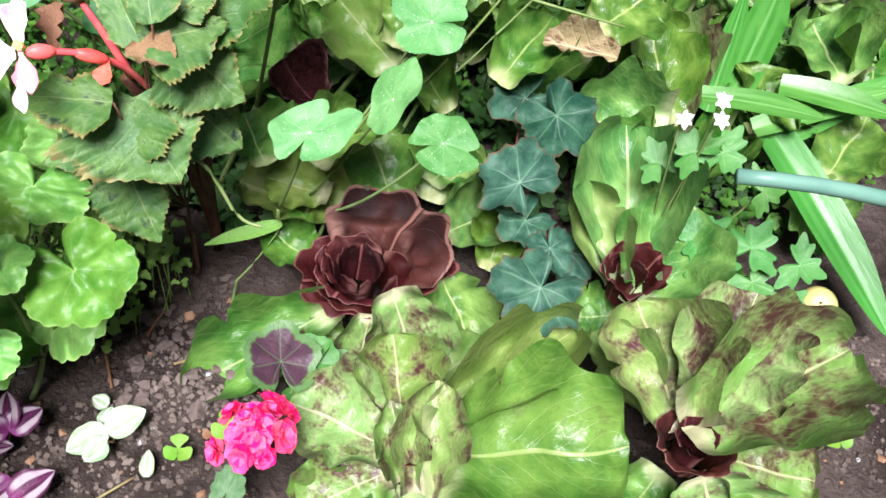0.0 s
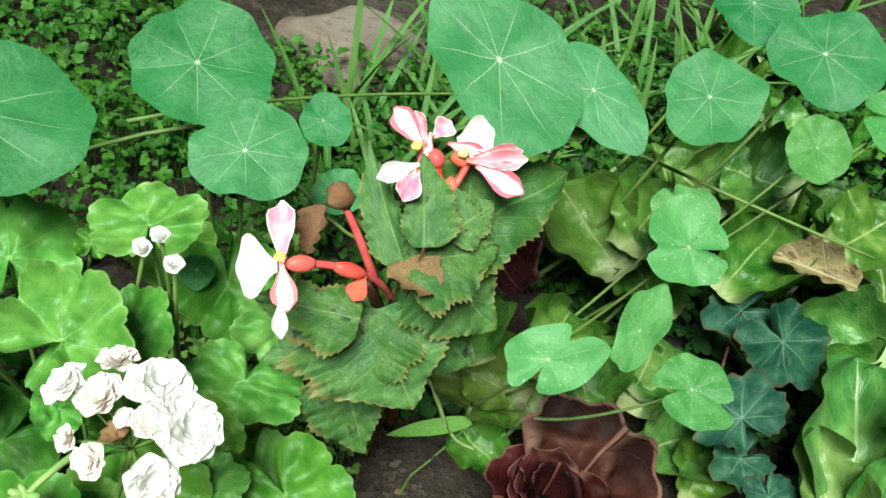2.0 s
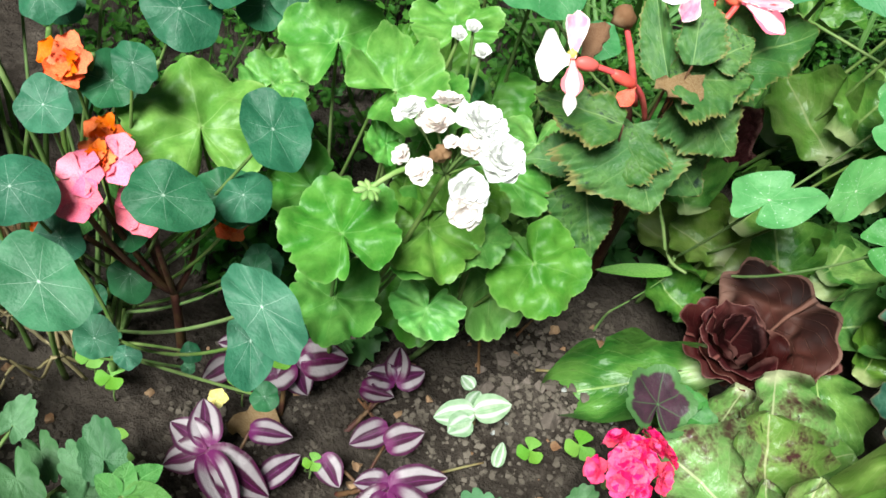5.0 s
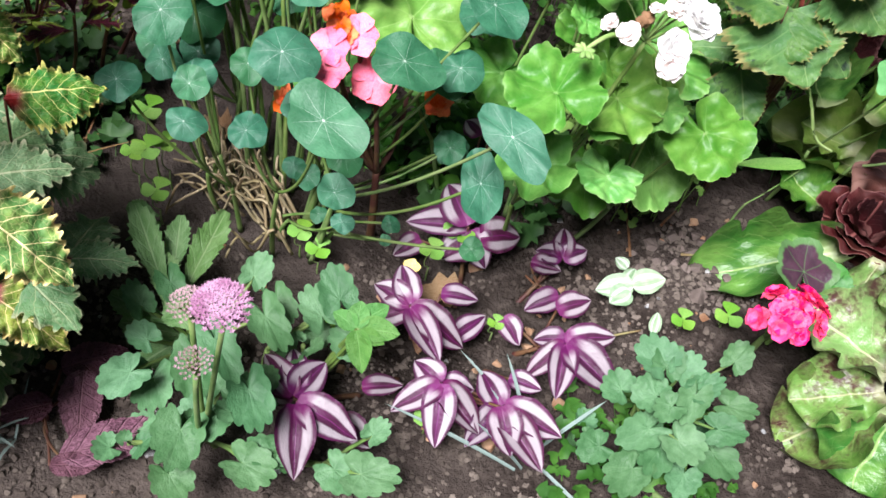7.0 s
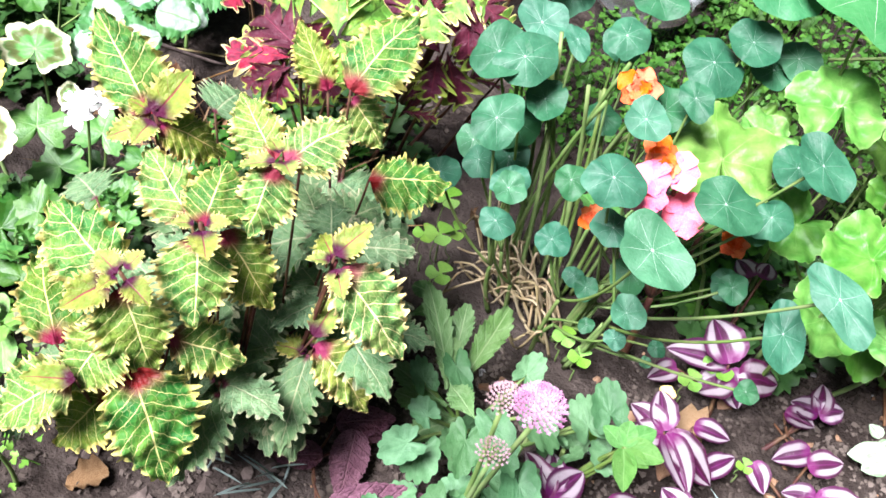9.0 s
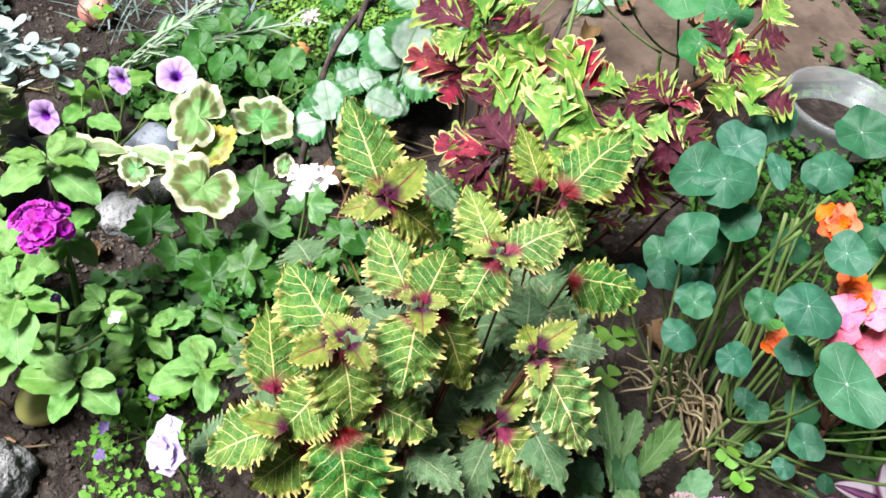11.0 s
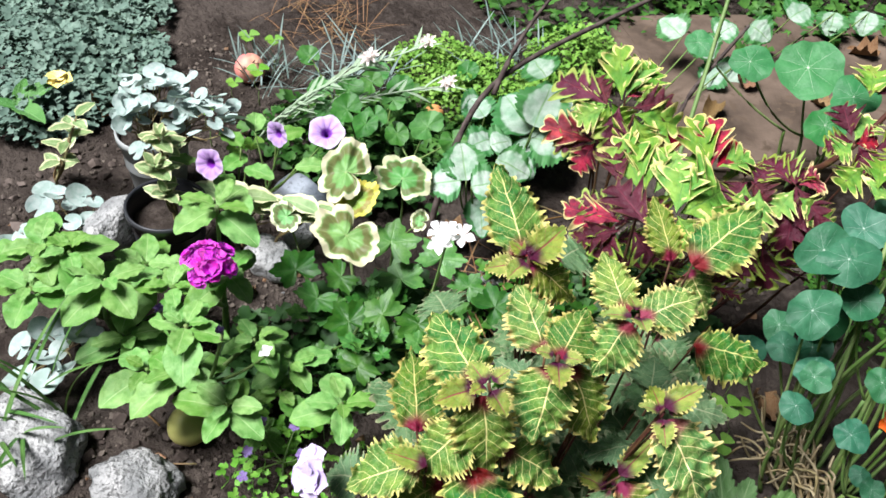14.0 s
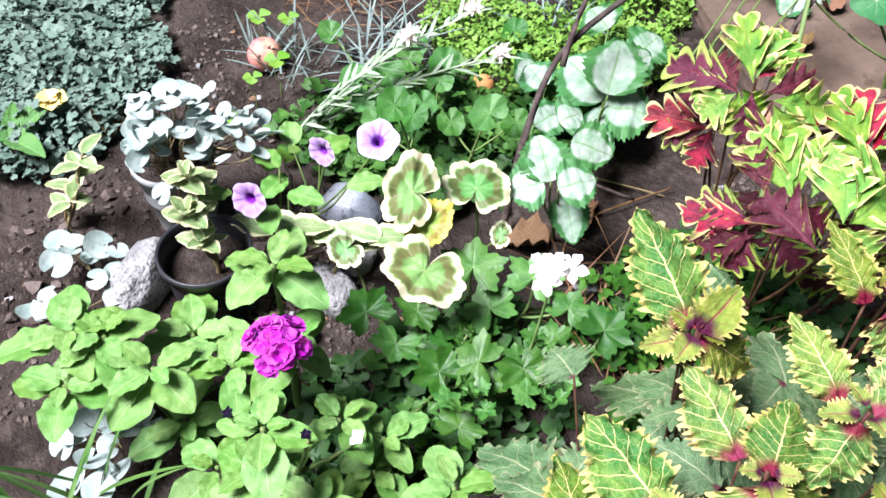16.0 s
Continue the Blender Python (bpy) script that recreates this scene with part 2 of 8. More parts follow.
M_BEGF = long_leaf("begonia_petal", (0.82, 0.76, 0.75), (0.8, 0.62, 0.62), (0.8, 0.7, 0.7), 1, 0.0, 0.01, 0.02, 0.1, edge=(0.78, 0.2, 0.26), edge_w=0.6, base=(0.75, 0.25, 0.25), base_u=0.2, glow_through=0.2, bump=0.1)
M_BEGP = long_leaf("begonia_pink_petal", (0.78, 0.2, 0.3), (0.82, 0.42, 0.48), (0.75, 0.16, 0.24), 1, 0.0, 0.01, 0.02, 0.1, edge=(0.85, 0.72, 0.72), edge_w=0.85, base=(0.72, 0.14, 0.12), base_u=0.2, bump=0.1)
LETTUCE = dict(veins=8, slant=4.5, vein_w=0.035, mid_w=0.04, wander=2.6, net_s=0.12, net_k=6.0, rough=0.38, gloss=0.55, bump=0.2, hue=0.03)
M_LET = long_leaf("lettuce_leaf", (0.03, 0.105, 0.014), (0.11, 0.22, 0.04), (0.22, 0.31, 0.1), vein_s=0.4, base=(0.28, 0.34, 0.15), base_u=0.25, spots=(0.07, 0.085, 0.025), spot_lo=0.64, spot_hi=0.85, glow_through=0.22, value=0.5, **LETTUCE)
M_LETP = long_leaf("pale_lettuce_leaf", (0.0825, 0.165, 0.0263), (0.15, 0.225, 0.0562), (0.225, 0.277, 0.105), vein_s=0.45, base=(0.255, 0.285, 0.15), base_u=0.3, spots=(0.075, 0.06, 0.0225), spot_lo=0.7, spot_hi=0.85, glow_through=0.25, value=0.35, **LETTUCE)
M_LETR = long_leaf("mottled_lettuce_leaf", (0.11, 0.21, 0.045), (0.22, 0.3, 0.1), (0.3, 0.32, 0.16), vein_s=0.4, base=(0.32, 0.32, 0.18), base_u=0.2, spots=(0.05, 0.018, 0.018), spot_lo=0.42, spot_hi=0.66, glow_through=0.18, value=0.35, **LETTUCE)
M_LETM = long_leaf("maroon_lettuce_leaf", (0.018, 0.003, 0.003), (0.05, 0.011, 0.01), (0.13, 0.05, 0.04), vein_s=0.5, spots=(0.012, 0.004, 0.004), edge=(0.12, 0.055, 0.045), edge_w=0.86, glow_through=0.1, value=0.4, **{**LETTUCE, "gloss": 0.12, "rough": 0.55, "bump": 0.7, "net_s": 0.4})
M_LETD = long_leaf("dry_lettuce_leaf", (0.209, 0.174, 0.0754), (0.29, 0.244, 0.128), (0.319, 0.29, 0.174), 6, 1.6, 0.1, 0.07, 0.4, spots=(0.0928, 0.0464, 0.0174), spot_lo=0.5, spot_hi=0.65)
M_TRAD = long_leaf("purple_tradescantia_leaf", (0.04, 0.009, 0.026), (0.065, 0.012, 0.045), (0.09, 0.015, 0.07), 1, 0.0, 0.01, 0.05, 0.1, stripe=(0.27, 0.235, 0.25), stripe_at=(0.34, 0.78), base=(0.1, 0.014, 0.07), base_u=0.36, rough=0.35, gloss=0.3, glow_through=0.12, bump=0.2, value=0.6, hue=0.03)
M_TRADW = long_leaf("pale_tradescantia_leaf", (0.16, 0.256, 0.136), (0.264, 0.344, 0.224), (0.144, 0.24, 0.12), 1, 0.0, 0.01, 0.06, 0.1, stripe=(0.4, 0.44, 0.376), stripe_at=(0.3, 0.6), rough=0.35, gloss=0.5, bump=0.15)
M_SED = round_leaf("stonecrop_leaf", (0.0435, 0.119, 0.0435), (0.0725, 0.165, 0.0696), (0.0986, 0.197, 0.087), 7, 0.02, 0.35, 0.02, rough=0.5, value=0.45, hue=0.03, bump=0.2)
M_TOOTH = long_leaf("toothed_leaf", (0.0638, 0.145, 0.0406), (0.104, 0.191, 0.0696), (0.151, 0.232, 0.104), 6, 1.2, 0.1, 0.1, 0.3, rough=0.45)
M_BURG = long_leaf("burgundy_leaf", (0.125, 0.0509, 0.0744), (0.18, 0.0822, 0.11), (0.212, 0.102, 0.125), 7, 1.2, 0.1, 0.06, 0.5, rough=0.5, bump=0.8)
M_COL = long_leaf("coleus_leaf", (0.04, 0.135, 0.026), (0.12, 0.215, 0.034), (0.68, 0.6, 0.25), 8, 1.9, 0.05, 0.035, 0.9, edge=(0.56, 0.48, 0.16), edge_w=0.87, base=(0.16, 0.016, 0.034), base_u=0.27, rough=0.48, gloss=0.3, hue=0.045, value=0.5, wander=1.9, net_s=0.3, net_k=11.0)
M_COLL = long_leaf("coleus_lime_leaf", (0.075, 0.155, 0.026), (0.17, 0.24, 0.035), (0.68, 0.6, 0.25), 8, 1.9, 0.05, 0.035, 0.9, edge=(0.56, 0.48, 0.16), edge_w=0.87, base=(0.16, 0.016, 0.034), base_u=0.27, rough=0.48, gloss=0.3, hue=0.045, value=0.5, wander=1.9, net_s=0.3, net_k=11.0)
M_COLY = long_leaf("coleus_young_leaf", (0.13, 0.2, 0.03), (0.24, 0.28, 0.05), (0.2, 0.03, 0.05), 5, 1.7, 0.05, 0.07, 0.5, edge=(0.42, 0.38, 0.12), edge_w=0.85, base=(0.05, 0.005, 0.024), base_u=0.42, wander=2.0, gloss=0.3)
# greyer copy of the coleus leaf for lower leaves, shade put into its colour
M_COLG = long_leaf("coleus_painted_shade_leaf", (0.0636, 0.133, 0.054), (0.101, 0.184, 0.0761), (0.241, 0.279, 0.151), 6, 1.6, 0.07, 0.05, 0.6, wander=2.2, net_s=0.6, net_k=9.0, edge=(0.254, 0.267, 0.151), edge_w=0.93, base=(0.0761, 0.0126, 0.0254), base_u=0.12, rough=0.5)
M_CUT = [long_leaf("cut_coleus_lime_leaf", (0.085, 0.22, 0.03), (0.22, 0.34, 0.05), (0.1, 0.2, 0.04), 5, 2.0, 0.05, 0.06, 0.4, edge=(0.58, 0.53, 0.2), edge_w=0.84, spots=(0.09, 0.02, 0.03), spot_lo=0.66, spot_hi=0.72, gloss=0.3),
         long_leaf("cut_coleus_maroon_leaf", (0.045, 0.008, 0.014), (0.085, 0.016, 0.026), (0.13, 0.022, 0.035), 5, 2.0, 0.06, 0.06, 0.3, edge=(0.2, 0.2, 0.04), edge_w=0.97, gloss=0.3),
         long_leaf("cut_coleus_mixed_leaf", (0.05, 0.008, 0.018), (0.09, 0.014, 0.03), (0.12, 0.02, 0.03), 5, 2.0, 0.06, 0.07, 0.3, edge=(0.22, 0.3, 0.05), edge_w=0.7, gloss=0.3),
         long_leaf("cut_coleus_red_leaf", (0.1, 0.012, 0.025), (0.36, 0.02, 0.04), (0.3, 0.02, 0.03), 5, 2.0, 0.06, 0.07, 0.3, edge=(0.5, 0.44, 0.18), edge_w=0.84, gloss=0.3)]
M_LAM = long_leaf("silver_deadnettle_leaf", (0.301, 0.37, 0.301), (0.164, 0.274, 0.178), (0.137, 0.246, 0.116), 6, 1.2, 0.06, 0.06, 0.25, edge=(0.041, 0.15, 0.041), edge_w=0.6, rough=0.5, bump=0.15)
M_PETL = long_leaf("petunia_leaf", (0.095, 0.23, 0.042), (0.165, 0.31, 0.08), (0.22, 0.34, 0.12), 4, 1.2, 0.04, 0.05, 0.3, rough=0.5, value=0.3, bump=0.2)
M_VGERY = round_leaf("yellow_geranium_leaf", (0.187, 0.302, 0.0432), (0.245, 0.346, 0.0576), (0.259, 0.346, 0.0864), 7, 0.03, 0.3, 0.05, edge=(0.547, 0.475, 0.0864), edge_w=0.74, zone=(0.216, 0.173, 0.036), zone_at=(0.5, 0.7))
M_OV = long_leaf("oval_leaf", (0.058, 0.174, 0.0348), (0.087, 0.215, 0.0522), (0.116, 0.244, 0.0754), 6, 1.2, 0.08, 0.07, 0.35, rough=0.5)
M_STRAP = long_leaf("strap_leaf", (0.035, 0.15, 0.022), (0.065, 0.21, 0.04), (0.1, 0.25, 0.07), 1, 0.0, 0.02, 0.12, 0.2, stripe=(0.06, 0.2, 0.04), stripe_at=(0.35, 0.6), rough=0.35, gloss=0.5, value=0.5, bump=0.05, net_s=0.0)
M_GRASS = long_leaf("grass_blade", (0.05, 0.14, 0.025), (0.1, 0.2, 0.05), (0.12, 0.22, 0.07), 1, 0.0, 0.02, 0.1, 0.2)
M_SILVER = plain("silver_leaf", (0.272, 0.36, 0.32), (0.367, 0.435, 0.401), 3, 0.6, 0.2, 0.05, 0.3, 0.25, 0.02, 0.15)
M_SPRIG = plain("silver_green_needle", (0.2, 0.28, 0.17), (0.34, 0.42, 0.3), 40, 0.6, 0.1, 0.001, glow_through=0.2)
M_VARO = long_leaf("cream_edged_leaf", (0.17, 0.27, 0.1), (0.25, 0.34, 0.15), (0.3, 0.38, 0.18), 5, 1.2, 0.06, 0.07, 0.3, edge=(0.56, 0.56, 0.32), edge_w=0.66)
M_PINKS = plain("blue_grey_blade", (0.162, 0.232, 0.209), (0.232, 0.29, 0.261), 40, 0.6, 0.1, 0.001, glow_through=0.3)
M_STEM = plain("green_stem", (0.0928, 0.162, 0.0406), (0.139, 0.197, 0.0638), 60, 0.5, 0.2, 0.001)
M_STEMR = plain("red_stem", (0.058, 0.0203, 0.0174), (0.0928, 0.0522, 0.0261), 60, 0.5, 0.2, 0.001)
M_STEMP = plain("pale_stem", (0.209, 0.191, 0.087), (0.174, 0.116, 0.058), 60, 0.55, 0.2, 0.001)
M_STRAWP = plain("pale_dry_stem", (0.244, 0.191, 0.0986), (0.319, 0.267, 0.162), 60, 0.6, 0.2, 0.001)
M_BRANCH = plain("bark", (0.0406, 0.029, 0.0261), (0.0754, 0.058, 0.0493), 90, 0.8, 0.6, 0.002)
M_STRAW = plain("straw", (0.14, 0.075, 0.035), (0.24, 0.15, 0.075), 50, 0.7, 0.2, 0.001)
# dark green for filler leaves; the shade of deep gaps is in this colour
M_SHADE = plain("gap_shade_leaf", (0.0174, 0.058, 0.0116), (0.0348, 0.0928, 0.0203), 40, 0.5, 0.2, 0.002, 0.3, 0.0, 0.0, 0.15)
M_DRY = plain("dry_leaf", (0.145, 0.0754, 0.0348), (0.22, 0.139, 0.0754), 50, 0.7, 0.5, 0.003, 0.2, 0.5, 0.04)
M_SOIL = soil("soil")
M_CLOD = plain("soil_clod", (0.04, 0.031, 0.025), (0.105, 0.085, 0.07), 14, 0.92, 0.9, 0.008, 0.15, 0.5, 0.02)
M_STONE = plain("grey_stone", (0.184, 0.189, 0.184), (0.388, 0.388, 0.372), 34, 0.75, 1.0, 0.014, 0.3, 0.25, 0.01, c=(0.14, 0.14, 0.135), lo=0.36, hi=0.66)
M_SLATE = plain("blue_grey_stone", (0.146, 0.168, 0.192), (0.27, 0.298, 0.326), 22, 0.7, 0.7, 0.006, 0.3, 0.15, 0.01, c=(0.112, 0.124, 0.141))
M_SLAB = plain("brown_slab", (0.05, 0.037, 0.028), (0.145, 0.108, 0.083), 9, 0.85, 0.8, 0.008, 0.2, 0.1, 0.01, c=(0.085, 0.062, 0.045), lo=0.3, hi=0.7)
M_ROCK = plain("pinkish_rock", (0.126, 0.0945, 0.0763), (0.158, 0.132, 0.111), 14, 0.8, 0.6, 0.006, 0.3, 0.1, 0.01, c=(0.115, 0.084, 0.0682))
M_WHITE = plain("white_petal", (0.86, 0.85, 0.84), (0.88, 0.87, 0.86), 3, 0.55, 0.1, 0.01, 0.3, 0.04, 0.0, 0.42)
M_BLUSH = plain("blush_petal", (0.82, 0.7, 0.68), (0.85, 0.82, 0.79), 3, 0.55, 0.1, 0.01, 0.3, 0.1, 0.02, 0.42)
M_PINK = plain("pink_petal", (0.72, 0.13, 0.22), (0.8, 0.22, 0.3), 30, 0.5, 0.2, 0.002, 0.3, 0.2, 0.02, 0.2)
M_HOT = plain("hot_pink_petal", (0.7, 0.02, 0.1), (0.82, 0.07, 0.2), 30, 0.45, 0.25, 0.002, 0.35, 0.3, 0.02, 0.2)
M_ORANGE = plain("orange_petal", (0.72, 0.1, 0.014), (0.8, 0.19, 0.045), 30, 0.5, 0.25, 0.002, 0.3, 0.15, 0.02, 0.2)
M_PURPLE = plain("purple_petal", (0.6, 0.03, 0.42), (0.24, 0.06, 0.46), 30, 0.5, 0.25, 0.002, 0.3, 0.5, 0.07, 0.2, c=(0.62, 0.04, 0.44), lo=0.45, hi=0.6)
M_LAV = plain("lavender_petal", (0.44, 0.36, 0.58), (0.55, 0.48, 0.66), 30, 0.5, 0.2, 0.002, 0.3, 0.1, 0.02, 0.2)
M_DUSK = plain("violet_bud", (0.104, 0.064, 0.192), (0.192, 0.144, 0.288), 60, 0.6, 0.4, 0.002)
M_REDBUD = plain("red_bud", (0.62, 0.06, 0.05), (0.75, 0.16, 0.11), 30, 0.4, 0.2, 0.002, 0.4, 0.2, 0.02, 0.2)
M_MAUVE = plain("mauve_floret", (0.221, 0.0935, 0.162), (0.357, 0.204, 0.289), 90, 0.6, 0.4, 0.002, 0.2, 0.3, 0.03)
M_FADED = plain("faded_floret", (0.17, 0.12, 0.11), (0.3, 0.2, 0.22), 90, 0.7, 0.4, 0.002, 0.2, 0.3, 0.03)
M_YELLOW = plain("yellow_petal", (0.75, 0.6, 0.14), (0.8, 0.72, 0.3), 30, 0.5, 0.2, 0.002)
M_SKIN = plain("fruit_skin", (0.493, 0.136, 0.119), (0.544, 0.306, 0.187), 12, 0.5, 0.15, 0.002, 0.4, 0.2, 0.03)
M_APPLE = plain("yellow_fruit_skin", (0.36, 0.38, 0.11), (0.46, 0.42, 0.14), 12, 0.4, 0.15, 0.002, 0.45, 0.2, 0.03)
M_ORSKIN = plain("orange_fruit_skin", (0.55, 0.28, 0.08), (0.5, 0.2, 0.07), 16, 0.5, 0.15, 0.002, 0.4, 0.2, 0.03)
M_POTG = plain("grey_plastic", (0.226, 0.238, 0.231), (0.297, 0.309, 0.297), 12, 0.5, 0.1, 0.002, 0.4)
M_POTB = plain("black_plastic", (0.0176, 0.0192, 0.0224), (0.028, 0.0296, 0.032), 12, 0.4, 0.1, 0.002, 0.5)
M_MOSS = plain("small_leaf", (0.018, 0.07, 0.008), (0.055, 0.15, 0.02), 25, 0.5, 0.2, 0.002, 0.2, 0.0, 0.0, 0.2)
M_THYME = plain("grey_green_leaf", (0.087, 0.145, 0.109), (0.145, 0.217, 0.166), 40, 0.6, 0.2, 0.002, 0.3, 0.0, 0.0, 0.15)
M_LIME = plain("fresh_green_leaf", (0.1, 0.24, 0.03), (0.17, 0.32, 0.055), 40, 0.5, 0.2, 0.002, 0.3, 0.2, 0.02, 0.25)
M_AQSTALK = plain("onion_stalk", (0.0696, 0.162, 0.116), (0.0928, 0.197, 0.139), 20, 0.4, 0.1, 0.002, 0.4)

# ---- mesh helpers ----
def mesh_of(name, verts, faces, uvs=None, mat=None):
    me = bpy.data.meshes.new(name)
    me.from_pydata(verts, [], faces)
    if uvs is not None:
        layer = me.uv_layers.new(name="UVMap")
        loops = np.empty(len(me.loops), np.int32)
        me.loops.foreach_get("vertex_index", loops)
        layer.data.foreach_set("uv", np.asarray(uvs, np.float32)[loops].ravel())
    me.polygons.foreach_set("use_smooth", np.ones(len(me.polygons), bool))
    if mat:
        me.materials.append(mat)
    return me


def grid_faces(rows, cols):
    return [(a, a + 1, a + cols + 2, a + cols + 1) for i in range(rows) for a in range(i * (cols + 1), i * (cols + 1) + cols)]


def wave_of(rng, n=4):
    terms = [(rng.uniform(-1, 1), rng.randint(1, 4), rng.uniform(0, TAU)) for _ in range(n)]
    return lambda q: sum(a * math.sin(k * q * TAU / 2 + p) for a, k, p in terms) / n


def blade(name, mat, shape, rows=20, cols=8, teeth=0, depth=0.0, fold=0.25, bend=0.2, ruffle=0.03, pucker=0.02, veins=8, lop=0.0, cup=0.0, seed=0, slant=0.3, bites=0, frill=0.0, blister=0.0, roll_in=0.0, fingers=False):
    """A leaf one long and about one wide, its stalk at the origin, its tip on +y, its upper side up."""
    rng = random.Random(seed)
    wa, wb, wc = wave_of(rng), wave_of(rng), wave_of(rng)
    bite = [(rng.uniform(0.3, 0.9), rng.choice((-1, 1)), rng.uniform(0.02, 0.05)) for _ in range(bites)]
    verts, uvs = [], []
    for i in range(rows + 1):
        u = i / rows
        half = 0.5 * shape(u)
        for j in range(cols + 1):
            v = 2 * j / cols - 1
            s = abs(v)
            reach = half * (1 + lop * (v > 0) - lop * (v < 0)) * (1 + 0.1 * (wa if v > 0 else wb)(u))
            y = u
            if teeth:
                ph = (u * teeth + rng.uniform(-0.08, 0.08)) % 1.0
                tooth = ph if ph < 0.75 else (1 - ph) * 3
                if fingers:
                    ph = (u * teeth + (0.3 if v > 0 else 0.0)) % 1.0
                    tooth = smooth(0.05, 0.3, ph) * (1 - smooth(0.6, 0.85, ph)) * (0.75 + 0.5 * noise.noise(Vector((u * teeth, v, seed))))
                reach *= 1 + depth * (tooth - 0.35) * s ** (10 if fingers else 6)
                y += 0.9 * depth * tooth / teeth * s**6
            for b, side, size in bite:
                if v * side > 0.5 and abs(u - b) < size:
                    reach *= 1 - 0.5 * (1 - abs(u - b) / size) * (s - 0.5)
            x = v * reach
            z = fold * abs(x) - bend * u * u + bend * 0.3 * u
            z += cup * (x * x * 3 + (u - 0.5) ** 2)
            z += ruffle * s**3 * math.sin(TAU * (u * 3.3 + 0.2 * v) + seed) + 0.6 * ruffle * s * s * (wa if v > 0 else wb)(u * 2)
            z += pucker * math.sin((u * veins - s * slant * veins) * TAU) * s * (1 - s * 0.6)
            z += frill * s**4 * math.sin(TAU * (teeth or 9) * 0.5 * u + (1.7 if v > 0 else 0))
            z += blister * (noise.noise(Vector((x * 7, u * 7, seed * 1.7))) + 0.4 * noise.noise(Vector((x * 13, u * 13, seed * 1.7)))) + roll_in * max(0.0, s - 0.55) ** 2 * (0.6 + (wa if v > 0 else wb)(u * 1.5))
            x += 0.05 * u * wc(u)
            verts.append((x, y * 0.985 + 0.01 * math.sin(seed), z)), uvs.append((0.5 + 0.5 * v, u))
    return mesh_of(name, verts, grid_faces(rows, cols), uvs, mat)


def disc(name, mat, outline, rings=7, segs=48, cup=0.15, wav=0.03, waves=5, rib=0.01, veins=9, seed=0, lean=0.0, blister=0.0):
    """A leaf with its stalk at the origin, round it on all sides; its middle lobe on +y."""
    rng = random.Random(seed)
    ph = rng.uniform(0, TAU)
    wa = wave_of(rng)
    verts, uvs = [], []
    for i in range(rings + 1):
        q = i / rings
        for j in range(segs + 1):
            a = TAU * (j / segs - 0.5)
            r = outline(a) * q * (1 + 0.06 * wa(math.sin(a / 2)))
            z = cup * r * r * 2 + wav * q**2 * math.sin(waves * a + ph) + 0.5 * wav * q * math.sin(2 * a - ph)
            z += rib * q * math.cos(veins * a + math.pi) + lean * q * math.cos(a - ph) + blister * noise.noise(Vector((6 * r * math.sin(a), 6 * r * math.cos(a), seed * 2.3)))
            verts.append((r * math.sin(a), r * math.cos(a), z)), uvs.append((j / segs, q))
    return mesh_of(name, verts, grid_faces(rings, segs), uvs, mat)


def cut_blade(name, mat, lobes=4, rows=60, cols=12, seed=0):
    """A deeply cut leaf: rounded lobes that sweep forward on both sides of its midrib."""
    rng = random.Random(seed)
    bend, fold, twist, lean = rng.uniform(0.1, 0.35), rng.uniform(-0.1, 0.2), rng.uniform(-0.2, 0.2), rng.uniform(-0.12, 0.12)
    verts, uvs = [], []
    for i in range(rows + 1):
        u = i / rows
        env = 0.1 + 0.95 * max(0.0, math.sin(math.pi * min(1.0, u**0.85 * 0.96))) ** 0.75
        for j in range(cols + 1):
            v = 2 * j / cols - 1
            s = abs(v)
            ph = lobes * u + (0.3 if v > 0 else 0.0)
            lobe = abs(math.sin(math.pi * ph)) ** 0.75 * (1 + 0.2 * math.sin(9 * u + seed + 2 * (v > 0)))
            x = v * 0.5 * env * (0.3 + 0.8 * lobe * s**0.5) + lean * u * u
            y = u * 0.95 + 0.42 * s**1.4 * lobe * (1 - 0.8 * u)
            z = fold * abs(x) - bend * u * u + 0.3 * bend * u + twist * x * u + 0.05 * s * s * math.sin(TAU * lobes * u + seed) + 0.04 * noise.noise(Vector((x * 5, u * 5, seed)))
            verts.append((x, y, z)), uvs.append((0.5 + 0.5 * v, u))
    return mesh_of(name, verts, grid_faces(rows, cols), uvs, mat)


def smooth(a, b, x):
    q = min(1.0, max(0.0, (x - a) / (b - a)))
    return q * q * (3 - 2 * q)


def sinus(a, wide=0.5):
    """Narrows a round leaf to its stalk behind."""
    return 0.12 + 0.88 * smooth(0.0, wide, math.pi - abs(a))


def saw(q):
    return 1 - abs(2 * (q % 1.0) - 1)


def o_nast(seed):
    rng = random.Random(seed)
    a0, a1, n = rng.uniform(0, TAU), rng.uniform(0, TAU), rng.choice((7, 8, 9))
    return lambda a: 0.5 + 0.05 * math.cos(a) + 0.012 * math.cos(n * a + a0) + 0.025 * math.cos(3 * a + a1) + 0.025 * math.cos(2 * a + a0) + 0.014 * math.cos(5 * a + 2 * a1)


def o_bitten(seed):
    whole = o_nast(seed)
    return lambda a: whole(a) * (1 - 0.75 * math.exp(-((a - 1.6 - 0.35 * (seed % 3)) / 0.15) ** 2)) * (1 - 0.35 * math.exp(-((a + 0.6 + 0.5 * (seed % 2)) / 0.14) ** 2))


